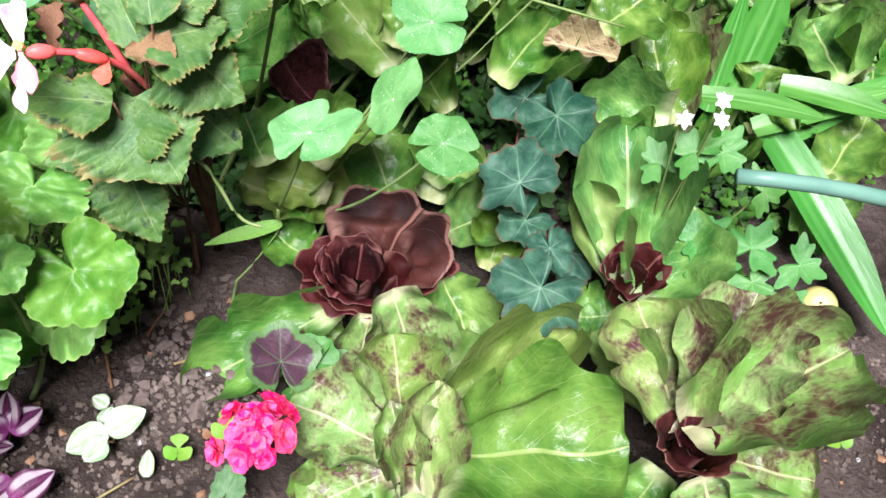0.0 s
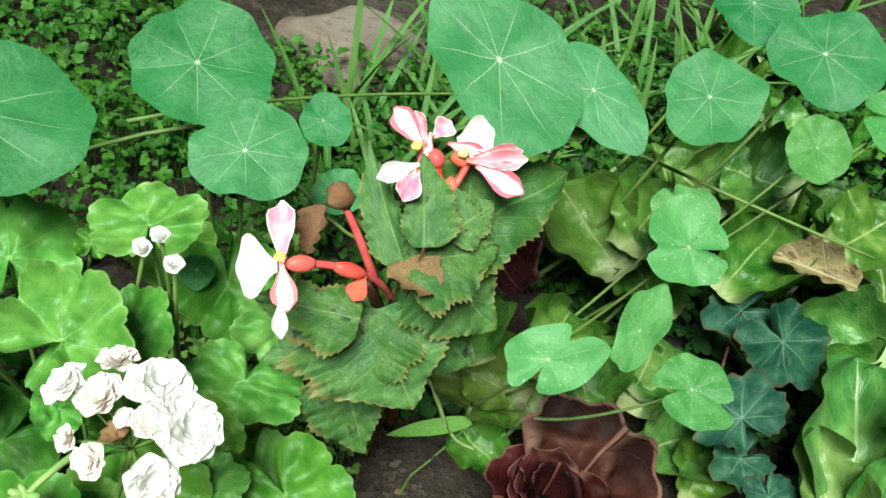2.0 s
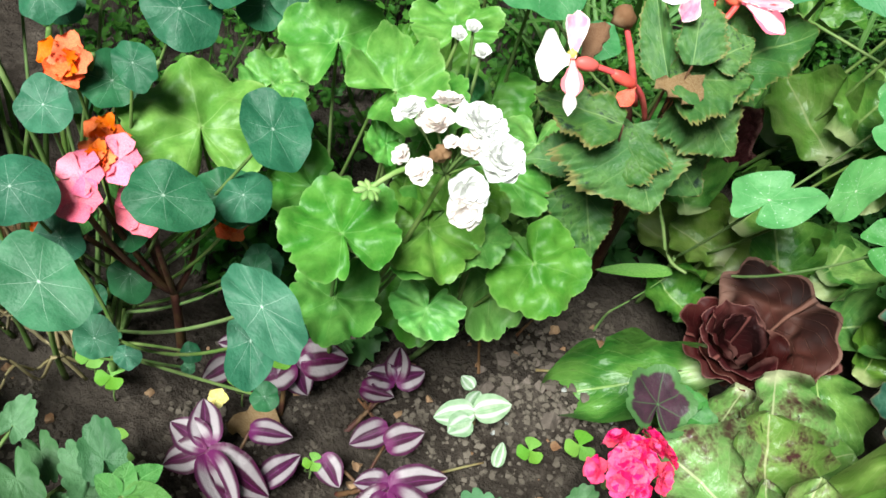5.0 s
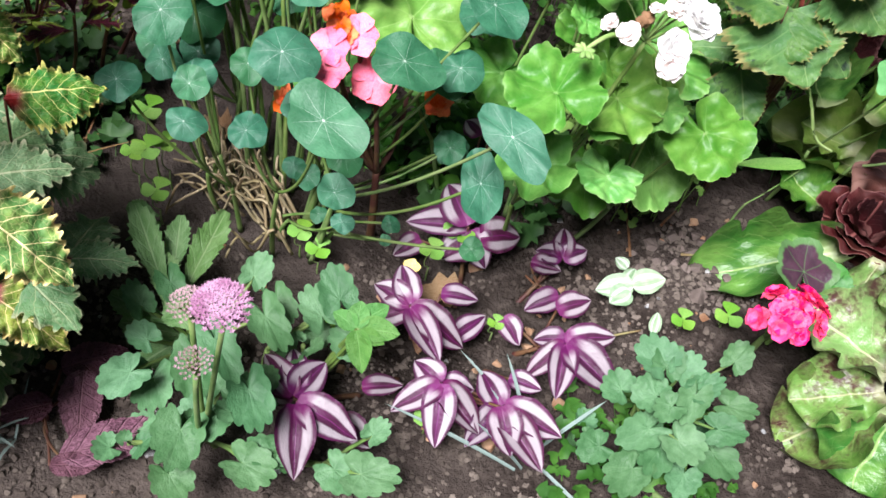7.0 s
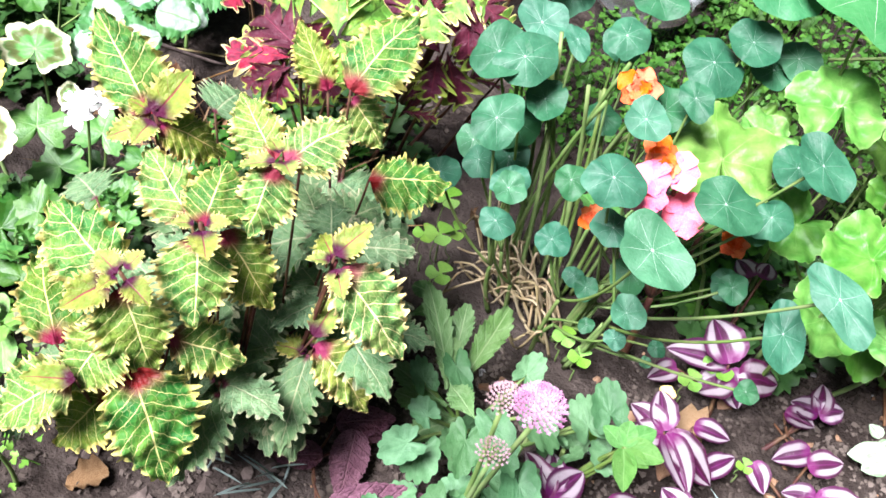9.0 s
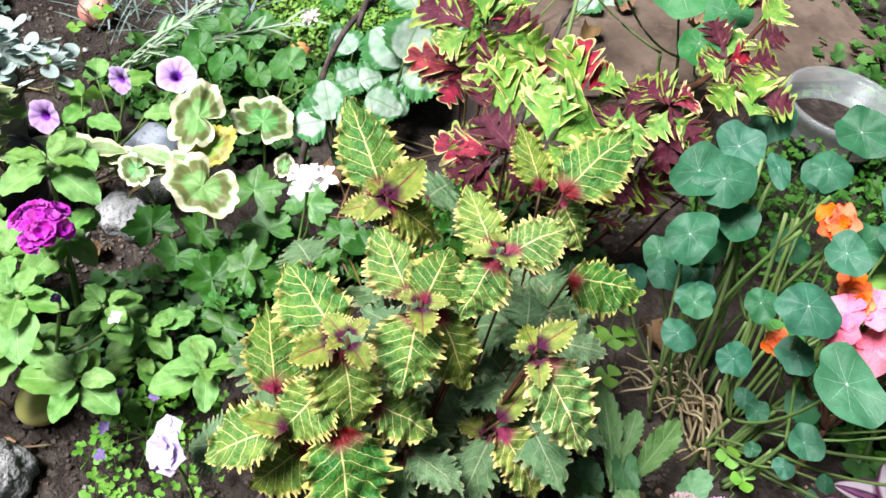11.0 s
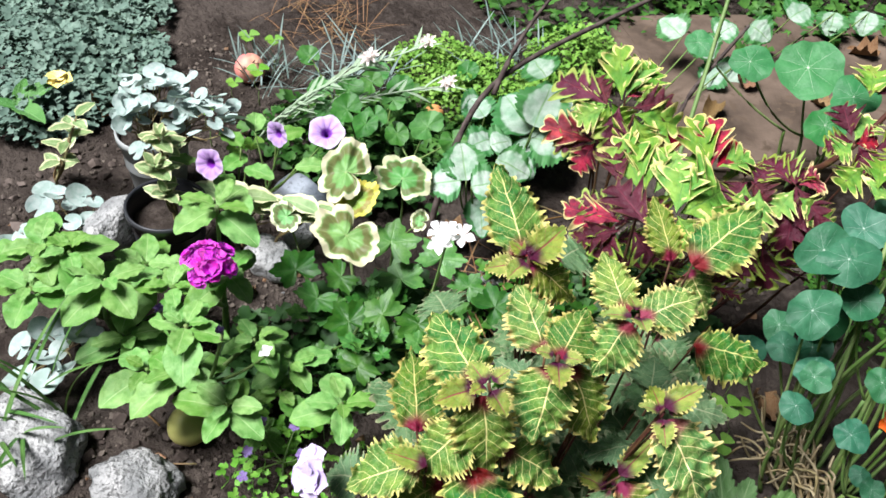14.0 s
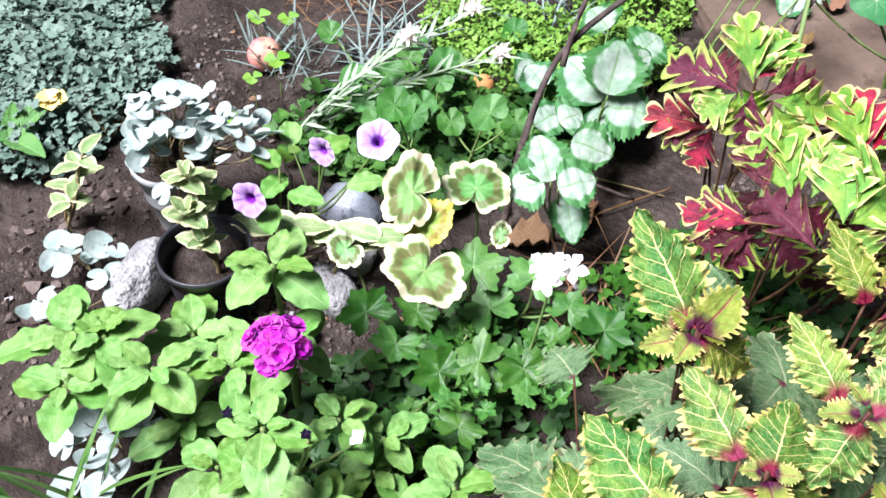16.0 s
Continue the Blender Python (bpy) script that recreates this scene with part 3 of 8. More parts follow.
def o_ger(seed, lobes=5, deep=0.2, scallops=25, fine=0.06):
    rng = random.Random(seed)
    p, k = rng.uniform(-0.12, 0.12), lobes / 2 * rng.uniform(1.05, 1.15)
    return lambda a: (0.6 + 0.03 * math.cos(a)) * (1 - deep + deep * abs(math.cos((a + p) * k)) ** 0.42) * (1 + fine * abs(math.cos(scallops / 2 * a)) ** 0.6) * sinus(a, 0.32)


def o_ivy(seed):
    rng = random.Random(seed)
    p = rng.uniform(-0.1, 0.1)
    return lambda a: 0.62 * (0.7 + 0.3 * saw((a + p) * 5.4 / TAU + 0.5)) * (1 + 0.16 * saw((a + p) * 16.2 / TAU + 0.5)) * sinus(a, 0.5)


def o_sed(seed):
    return lambda a: (0.52 + 0.08 * math.cos(a)) * (0.89 + 0.19 * abs(math.cos(6.5 * a + 0.3 * seed)) ** 0.6 + 0.05 * math.cos(3 * a + seed)) * sinus(a, 0.9)


def o_scal(seed):
    return lambda a: (0.53 + 0.06 * math.cos(a)) * (1 + 0.1 * (saw(a * 19 / TAU) - 0.5) + 0.1 * math.cos(5 * a + seed) + 0.04 * math.cos(8 * a)) * sinus(a, 0.4)


def o_aq(seed):
    return lambda a: 0.6 * (0.5 + 0.5 * (0.5 + 0.5 * math.cos(3.15 * a)) ** 0.7) * (1 + 0.16 * math.cos(9.5 * a + seed * 0.3)) * sinus(a, 0.6)


def w_ovate(u):
    return 2.5 * (u + 0.015) ** 0.55 * max(0.0, 1.0 - u) ** 0.75 * (1.05 - 0.2 * u)


def w_coleus(u):
    return 3.2 * (u + 0.01) ** 0.66 * max(0.0, 1.0 - u) ** 1.08


def w_lance(u):
    return 2.3 * (u + 0.03) ** 0.5 * max(0.0, 1.0 - u) ** 0.8


def w_lettuce(u):
    return (0.46 + 0.58 * smooth(0.0, 0.55, u)) * math.sqrt(max(0.0, 1 - max(0.0, (u - 0.42) / 0.585) ** 2.4))


def w_obovate(u):
    return 0.14 + 0.9 * smooth(0.0, 0.6, u) * (1 - smooth(0.72, 1.02, u)) ** 0.6


def w_cup(u):
    return (0.6 + 0.5 * smooth(0, 0.6, u)) * math.sqrt(max(0.0, 1 - max(0.0, (u - 0.45) / 0.555) ** 3.5))


def w_oval(u):
    return 0.1 + 0.95 * max(0.0, math.sin(math.pi * min(1.0, u**0.92))) ** 0.72


def w_strap(u):
    return (0.75 + 0.25 * math.sin(u * 2.6)) * max(0.0, 1 - u**4) ** 0.7


def w_begonia(u):
    return 2.1 * (u + 0.04) ** 0.45 * max(0.0, 1.0 - u) ** 1.0 * (1.2 - 0.1 * math.cos(u * 16))


def w_petal(u):
    return 0.2 + 0.85 * smooth(0, 0.65, u) - 0.95 * smooth(0.75, 1.02, u)


NAST_LET = [disc("nasturtium_leaf", M_NASTP, (o_bitten if n % 3 else o_nast)(n), 7, 60, 0.1, 0.06, 4, 0.004, seed=n, blister=0.03) for n in range(6)]
NAST_BIG = [disc("nasturtium_leaf", M_NAST, o_nast(10 + n), 7, 60, 0.06 - 0.1 * (n % 2), 0.035, 4, 0.004, seed=n, blister=0.02) for n in range(6)]
NAST_DARK = [disc("nasturtium_leaf", M_NASTD, o_nast(20 + n), 7, 54, 0.12 - 0.2 * (n % 3), 0.055, 4 + n % 2, 0.004, seed=n, blister=0.02) for n in range(8)]
GER = [disc("geranium_leaf", M_GER, o_ger(n), 10, 96, 0.16 * (n % 3) - 0.06, 0.1, 5 + n % 3, 0.005, 7, seed=n, blister=0.09) for n in range(6)]
SEEDG = [disc("seedling_leaf", M_SEEDG, o_ger(n, 7, 0.14, 24, 0.05), 6, 72, 0.1, 0.04, 5, 0.012, 7, seed=n) for n in range(3)]
VGER = [disc("variegated_leaf", M_VGER, o_ger(30 + n, 7, 0.17, 14, 0.09), 8, 98, 0.1, 0.09, 6, 0.012, 7, seed=n, blister=0.05) for n in range(4)]
VGERY = [disc("variegated_leaf", M_VGERY, o_ger(33, 5, 0.14, 21, 0.09), 7, 84, 0.1, 0.07, 6, 0.012, 7, seed=5)]
DGER = [disc("ivy_geranium_leaf", M_DGER, o_ivy(n), 6, 80, 0.2 - 0.2 * (n % 2), 0.06, 5, 0.02, 5, seed=n) for n in range(4)]
SCAL = [disc("scalloped_leaf", M_SCAL, o_scal(n), 9, 95, 0.15 - 0.25 * (n % 2), 0.12, 5, 0.005, 8, seed=n, blister=0.07) for n in range(3)]
REDG = [disc("dark_geranium_leaf", M_REDG, o_ger(50 + n), 6, 72, 0.1, 0.04, 5, 0.012, 7, seed=n) for n in range(2)]
AQ = [disc("lobed_leaf", M_AQ, o_aq(n), 6, 64, 0.1, 0.05, 3, 0.01, 6, seed=n) for n in range(3)]
BEG = [blade("begonia_leaf", M_BEG, w_begonia, 84, 12, 17, 0.16, 0.2, 0.2, 0.05, 0.02, 6, 0.25 * (-1) ** n, seed=n, frill=0.02, blister=0.025) for n in range(5)]
LET, LETP, LETR = ([blade("lettuce_leaf", mat, w_lettuce, 44, 20, 0, 0, 0.05 + 0.05 * (n % 2), 0.25 + 0.15 * (n % 3), 0.13, 0.004, 7, 0.06, 0.3 + 0.2 * (n % 2), seed=seed + n, bites=1, blister=0.04, roll_in=1.3 * (n % 3), frill=0.03) for n in range(count)]
                        for mat, seed, count in ((M_LET, 0, 6), (M_LETP, 12, 4), (M_LETR, 20, 5)))
LETM = [blade("lettuce_leaf", M_LETM, w_cup, 34, 18, 0, 0, 0.05, 0.2 - 0.5 * (n % 2), 0.06, 0.004, 6, 0.05, 0.75, seed=40 + n, blister=0.025, frill=0.03) for n in range(4)]
LETD = [blade("lettuce_leaf", M_LETD, w_lettuce, 24, 10, 9, 0.15, 0.5, 0.3, 0.1, 0.03, 6, 0.1, 0.3, seed=60 + n) for n in range(2)]
TRAD = [blade("purple_leaf", M_TRAD, w_lance, 14, 8, 0, 0, 0.55 - 0.1 * n, 0.1 + 0.12 * n, 0.03, 0.0, 6, 0.0, seed=n) for n in range(5)]
TRADW = [blade("pale_leaf", M_TRADW, w_lance, 14, 8, 0, 0, 0.3, 0.15, 0.01, 0.0, 6, 0.0, seed=n) for n in range(2)]
SED = [disc("stonecrop_leaf", M_SED, o_sed(n), 6, 64, 0.12 + 0.1 * (n % 2), 0.07, 3, 0.012, 9, seed=n) for n in range(4)]
TOOTH = [blade("toothed_leaf", M_TOOTH, w_obovate, 44, 6, 11, 0.3, 0.12, 0.3, 0.04, 0.01, 6, 0.0, seed=n) for n in range(3)]
BURG = [blade("burgundy_leaf", M_BURG, w_ovate, 36, 8, 12, 0.12, 0.1, 0.15, 0.03, 0.03, 8, 0.0, seed=n) for n in range(2)]
COL = [blade("coleus_leaf", M_COLL if n in (2, 5) else M_COL, w_coleus, 112, 18, 15 + n % 3, 0.24, -0.38 + 0.2 * (n % 3), 0.5 + 0.2 * (n % 3), 0.1, 0.022, 8, 0.12 * (-1) ** n, seed=n, frill=0.07, blister=0.055, fingers=True, slant=0.24) for n in range(7)]
COLY = [blade("young_leaf", M_COLY, w_coleus, 64, 12, 9, 0.42, 0.25, 0.15, 0.03, 0.02, 6, 0.0, seed=30 + n, frill=0.03, fingers=True) for n in range(3)]
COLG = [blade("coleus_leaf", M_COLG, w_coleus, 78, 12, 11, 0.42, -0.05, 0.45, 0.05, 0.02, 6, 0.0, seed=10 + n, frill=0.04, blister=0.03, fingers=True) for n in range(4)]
CUT_LIME, CUT_MAROON, CUT_MIXED, CUT_RED = ([cut_blade("cut_leaf", M_CUT[k], 3.6 + 0.45 * (n % 3), seed=7 * k + n) for n in range(4)] for k in range(4))
LAM = [blade("silver_leaf", M_LAM, w_ovate, 60, 12, 10, 0.14, 0.12, 0.25, 0.04, 0.015, 6, 0.0, seed=n, blister=0.03, fingers=True) for n in range(4)]
PETL = [blade("petunia_leaf", M_PETL, w_oval, 18, 8, 0, 0, 0.15, 0.3, 0.04, 0.008, 6, 0.0, seed=n, blister=0.02) for n in range(4)]
OV = [blade("oval_leaf", M_OV, w_lance, 12, 6, 0, 0, 0.25, 0.2, 0.02, 0.006, 6, 0.0, seed=n) for n in range(3)]
VARO = [blade("cream_edged_leaf", M_VARO, w_ovate, 12, 6, 0, 0, 0.2, 0.25, 0.03, 0.006, 5, 0.0, seed=n) for n in range(3)]
STRAP = [blade("strap_leaf", M_STRAP, w_strap, 24, 6, 0, 0, 0.1, 0.25, 0.0, 0.0, 4, 0.0, seed=n) for n in range(3)]
BLADE = [blade("blade", M_LIME, w_lance, 14, 4, 0, 0, 0.08, 0.1, 0.0, 0.0, 4, 0.0, seed=1)]
PINKS = [blade("grass_blade", M_PINKS, w_strap, 8, 2, 0, 0, 0.02, 0.25, 0.0, 0.0, 4, 0.0, seed=n) for n in range(2)]
GRASS = [blade("grass_blade", M_GRASS, w_strap, 12, 2, 0, 0, 0.02, 0.35 + 0.2 * n, 0.0, 0.0, 4, 0.0, seed=n) for n in range(3)]
SILV = [disc("silver_leaf", M_SILVER, o_ger(70 + n, 1, 0.02, 2, 0.0), 4, 24, 0.15, 0.04, 2, 0.0, seed=n) for n in range(3)]
SPRIG = [blade("needle_leaf", M_SPRIG, w_lance, 8, 2, 0, 0, 0.05, 0.35 - 0.3 * n, 0.0, 0.0, 4, 0.0, seed=n) for n in range(3)]
CLOV = [blade("leaflet", M_LIME, w_obovate, 8, 4, 0, 0, 0.25, 0.15, 0.0, 0.0, 4, 0.0, seed=n) for n in range(2)]
STRAW = [blade("straw", M_STRAW, w_strap, 8, 2, 0, 0, 0.02, 0.2, 0.0, 0.0, 4, 0.0, seed=n) for n in range(2)]


def petals(name, mat, n=1, bend=0.3, cup=0.2, ruffle=0.06, shape=w_petal, seed=0):
    return [blade(name, mat, shape, 10, 8, 0, 0, 0.05, bend, ruffle, 0.01, 4, 0.0, cup, seed=seed + k) for k in range(n)]


P_WHITE, P_BLUSH = (petals("petal", m, 3, 0.15, 0.4, 0.025) for m in (M_WHITE, M_BLUSH))
P_PINK, P_HOT, P_BEG = (petals("petal", m, 3) for m in (M_PINK, M_HOT, M_BEGF))
P_PURPLE, P_LAV, P_RED, P_YELLOW = (petals("petal", m, 3) for m in (M_PURPLE, M_LAV, M_REDBUD, M_YELLOW))
P_NAST = petals("petal", M_ORANGE, 4, 0.45, 0.2, 0.16, w_petal, 9)
P_BEGP = petals("petal", M_BEGP, 3, 0.25, 0.3)
P_DRY = petals("dry_leaf", M_DRY, 3, 0.4, 0.5, 0.15, w_ovate)


def tube(points, r0, r1, mat, name="stem", sides=6, segs=10):
    """A tapered stalk along a smooth curve through the points."""
    pts = [Vector(p) for p in points]
    if len(pts) == 3:
        curve = [(1 - q) ** 2 * pts[0] + 2 * q * (1 - q) * pts[1] + q * q * pts[2] for q in (k / segs for k in range(segs + 1))]
    else:
        curve = []
        for k in range(len(pts) - 1):
            a, b, c, d = pts[max(k - 1, 0)], pts[k], pts[k + 1], pts[min(k + 2, len(pts) - 1)]
            for q in (h / 5 for h in range(5 + (k == len(pts) - 2))):
                curve.append(0.5 * (2 * b + (c - a) * q + (2 * a - 5 * b + 4 * c - d) * q * q + (3 * b - a - 3 * c + d) * q**3))
    verts, n = [], len(curve) - 1
    for k, p in enumerate(curve):
        way = (curve[min(k + 1, n)] - curve[max(k - 1, 0)]).normalized()
        side = way.orthogonal().normalized()
        up = way.cross(side)
        r = r0 + (r1 - r0) * k / n
        verts += [tuple(p + r * (math.cos(TAU * h / sides) * side + math.sin(TAU * h / sides) * up)) for h in range(sides)]
    faces = [(k * sides + h, k * sides + (h + 1) % sides, (k + 1) * sides + (h + 1) % sides, (k + 1) * sides + h) for k in range(n) for h in range(sides)]
    faces += [tuple(range(sides))[::-1], tuple(n * sides + h for h in range(sides))]
    return mesh_of(name, verts, faces, None, mat)


class Plant:
    """A plant: an empty at its foot that carries its leaves, stalks and flowers."""

    def __init__(self, name, label, category, foot, stem=None, thick=0.0018, sheet=None, group="", spread=0.3):
        self.ob = tagged(new(name), label, category, group)
        self.foot, self.stem, self.thick, self.sheet, self.spread = Vector(foot), stem or M_STEM, thick, sheet, spread
        self.ob.location = self.foot
        self.rng = random.Random(name)
        self.n = 0
        self.forks = []

    def part(self, name, mesh, m=None, label="", parent=None):
        ob = new(name, mesh)
        ob.parent = parent or self.ob
        ob.matrix_basis = (Matrix.Translation(-self.foot) @ m) if m is not None else Matrix.Translation(-self.foot)
        if label:
            ob["label"] = label
        return ob

    def stalk(self, top, name="stem", start=None, thick=None, mat=None):
        """A leaf's stalk, from the nearest fork of the plant's main stems; a new main stem where none is near."""
        top, rng, t = Vector(top), self.rng, thick or self.thick
        off = Vector((top.x - self.foot.x, top.y - self.foot.y, 0))
        near = [f for f in self.forks if (f - top).xy.length < 0.07 and f.z < 0.75 * top.z]
        if near:
            low = min(near, key=lambda f: (f - top).length)
        else:
            low = self.foot + self.spread * off
            low.z = self.foot.z + 0.38 * (top.z - self.foot.z)
            root = self.foot + 0.75 * self.spread * off
            root.z -= 0.006
            mid = root.lerp(low, 0.5) + Vector((rng.uniform(-0.006, 0.006), rng.uniform(-0.006, 0.006), 0))
            self.part("main_stem", tube([root, mid, low], t * 1.7, t * 1.2, mat or self.stem, "main_stem"))
            self.forks.append(low)
        mid = low.lerp(top, 0.5) + Vector((rng.uniform(-0.01, 0.01), rng.uniform(-0.01, 0.01), 0))
        mid.z = low.z + (top.z - low.z) * 0.3
        return self.part(name, tube([low, mid, top], t, t * 0.75, mat or self.stem, name))


def leaf_pose(x, y, z, heading, pitch, roll, length, width):
    turn = Matrix.Rotation(radians(heading), 4, "Z") @ Matrix.Rotation(radians(pitch), 4, "X") @ Matrix.Rotation(radians(roll), 4, "Y")
    return Matrix.Translation((x, y, z)) @ turn @ Matrix.Diagonal((width, length, (length + width) / 2, 1))


def lf(plant, kind, x, y, z, heading, pitch, roll, length, width, stalk=True, name="leaf"):
    """One leaf at its stalk's end, heading in degrees from +y to the left, with its stalk."""
    plant.n += 1
    mesh = kind[plant.n % len(kind)]
    plant.part(name, mesh, leaf_pose(x, y, z, heading, pitch, roll, length, width))
    if stalk and plant.stem and z > 0.015:
        plant.stalk((x, y, z - 0.001))


def ros(plant, kind, x, y, z, radius, n, wide=0.62, grow=1.0):
    """A shoot's tuft of leaves, larger and flatter towards its foot."""
    rng = plant.rng
    for k in range(n):
        q = k / max(1, n - 1)
        length = grow * radius * (1.0 - 0.55 * q) * rng.uniform(0.85, 1.15)
        a, out = radians(k * 137.5), (1 - grow) * radius * (1 - q)
        lf(plant, kind, x - out * math.sin(a) + rng.uniform(-0.1, 0.1) * radius, y + out * math.cos(a) + rng.uniform(-0.1, 0.1) * radius, z - 0.45 * radius * (1 - q) ** 1.5, k * 137.5 + rng.uniform(-15, 15), 5 + 50 * q + rng.uniform(-10, 10),
           rng.uniform(-15, 15), length, length * wide * rng.uniform(0.85, 1.15), stalk=False)
    plant.stalk((x, y, z - 0.1 * radius), thick=plant.thick * 1.3)


def pairs(plant, kind, x, y, z, size, tiers=3, wide=0.72, turn=0.0, first=0):
    """A shoot with its leaves in crossed pairs: the lowest large and drooping, the upper ones small and raised."""
    rng = plant.rng
    for k in range(first, tiers):
        q = k / max(1, tiers)
        for side in (0, 180):
            length = size * (1 - 0.75 * q) * rng.uniform(0.85, 1.12)
            a = turn + 90 * k + side + rng.uniform(-16, 16)
            lf(plant, kind, x - 0.004 * math.sin(radians(a)), y + 0.004 * math.cos(radians(a)), z - 0.3 * size * (1 - q), a, -6 + 40 * q + rng.uniform(-9, 9), rng.uniform(-14, 14), length, length * wide * rng.uniform(0.88, 1.12), stalk=False)
    plant.stalk((x, y, z - 0.15 * size), thick=plant.thick * 1.4)


def bloom(plant, kind, x, y, z, size, n=5, tilt=25, face=(0, 0, 1), layers=1, name="flower", wide=0.8, label="", stalk=True):
    """A flower of n petals a layer, that faces the given way; its petals are parts of the flower."""
    turn = Vector(face).to_track_quat("Z", "Y").to_matrix().to_4x4()
    rng = plant.rng
    head = new(name)
    head.parent = plant.ob
    head.matrix_basis = Matrix.Translation(Vector((x, y, z)) - plant.foot)
    if label:
        head["label"] = label
    for layer in range(layers):
        q = layer / max(1, layers)
        for k in range(n):
            length = 0.5 * size * (1 - 0.6 * q) * rng.uniform(0.88, 1.1)
            ob = new("petal", kind[rng.randrange(len(kind))])
            ob.parent = head
            ob.matrix_basis = turn @ leaf_pose(0, 0, 0.1 * size * q, k * 360 / n + 31 * layer + rng.uniform(-8, 8), tilt + 45 * q + rng.uniform(-8, 8), rng.uniform(-12, 12), length, length * wide)
    if stalk:
        plant.stalk((x, y, z))
    return head


def truss(plant, kinds, x, y, z, size, florets=18, name="flower_head", fl=0.022, flat=0.7):
    """A round head of many small double flowers."""
    rng = plant.rng
    for k in range(florets):
        q = (k + 0.5) / florets
        r, a = math.sqrt(q) * 0.5 * size * rng.uniform(0.75, 1.2), k * 2.399 + rng.uniform(-0.4, 0.4)
        dx, dy, dz = r * math.cos(a), r * math.sin(a), flat * 0.5 * size * math.sqrt(max(0.0, 1 - q))
        bloom(plant, kinds[rng.randrange(len(kinds))], x + dx, y + dy, z + dz - 0.3 * size, fl * rng.uniform(0.85, 1.15), 5, 16, (dx, dy, dz + 0.22 * size), 3, "floret", 1.0, stalk=False)
        plant.part("flower_stalk", tube([(x, y, z - 0.6 * size), (x + dx * 0.4, y + dy * 0.4, z - 0.35 * size), (x + dx, y + dy, z + dz - 0.3 * size)], 0.0008, 0.0007, plant.stem, "flower_stalk", 5, 5))
    plant.stalk((x, y, z - 0.6 * size), thick=plant.thick * 1.4)


def lump(name, mat, size, rough=0.25, seed=0, sub=3, fine=0.05, cuts=()):
    """A rounded or broken stone-like lump."""
    bm = bmesh.new()
    bmesh.ops.create_icosphere(bm, subdivisions=sub, radius=1.0)
    for v in bm.verts:
        n = v.co.normalized()
        r = 1 + rough * noise.noise(n * 1.3 + Vector((seed * 3.1, 0, 0))) + fine * noise.noise(n * 5 + Vector((0, seed, 0)))
        co = n * r
        for normal, far in cuts:
            nv = Vector(normal).normalized()
            over = co.dot(nv) - far
            if over > 0:
                co -= nv * over * 0.92
        v.co = Vector((co.x * size[0], co.y * size[1], co.z * size[2]))
    me = bpy.data.meshes.new(name)
    bm.to_mesh(me)
    bm.free()
    me.polygons.foreach_set("use_smooth", np.ones(len(me.polygons), bool))
    me.materials.append(mat)
    return me


def lathe(name, mat, profile, segs=40):
    """A turned shape from (radius, height) steps."""
    verts = [(r * math.cos(TAU * k / segs), r * math.sin(TAU * k / segs), h) for r, h in profile for k in range(segs)]
    faces = [(i * segs + k, i * segs + (k + 1) % segs, (i + 1) * segs + (k + 1) % segs, (i + 1) * segs + k) for i in range(len(profile) - 1) for k in range(segs)]
    return mesh_of(name, verts, faces, None, mat)


# ---- ground ----
def relief(x, y):
    """The soil's height: broad swells and clods."""
    far = max(0.0, max(abs(x + 0.5) - 1.3, abs(y - 0.4) - 1.1))
    near = 1.0 / (1.0 + 4 * far)
    p = Vector((x, y, 0.0))
    z = 0.014 * noise.noise(p * 3.1) + 0.007 * noise.noise(p * 11.0) + 0.005 * abs(noise.noise(p * 28.0)) + 0.003 * noise.noise(p * 60.0)
    return near * z - 0.006


def axis(lo, hi, step, out):
    """Close steps from lo to hi, then wider and wider ones outwards."""
    inner = list(np.arange(lo, hi + step / 2, step))
    grow = [0.1 * 1.5**k for k in range(out)]
    left, right, total = [], [], 0.0
    for gstep in grow:
        total += gstep
        left.append(lo - total), right.append(hi + total)
    return left[::-1] + inner + right


gx, gy = axis(-1.95, 0.95, 0.0125, 16), axis(-0.6, 1.5, 0.0125, 16)
ground = new("ground", mesh_of("ground", [(x, y, relief(x, y)) for y in gy for x in gx], grid_faces(len(gy) - 1, len(gx) - 1), None, M_SOIL))
tagged(ground, "dark brown crumbly garden soil of a flower bed", "soil", kind="structure")


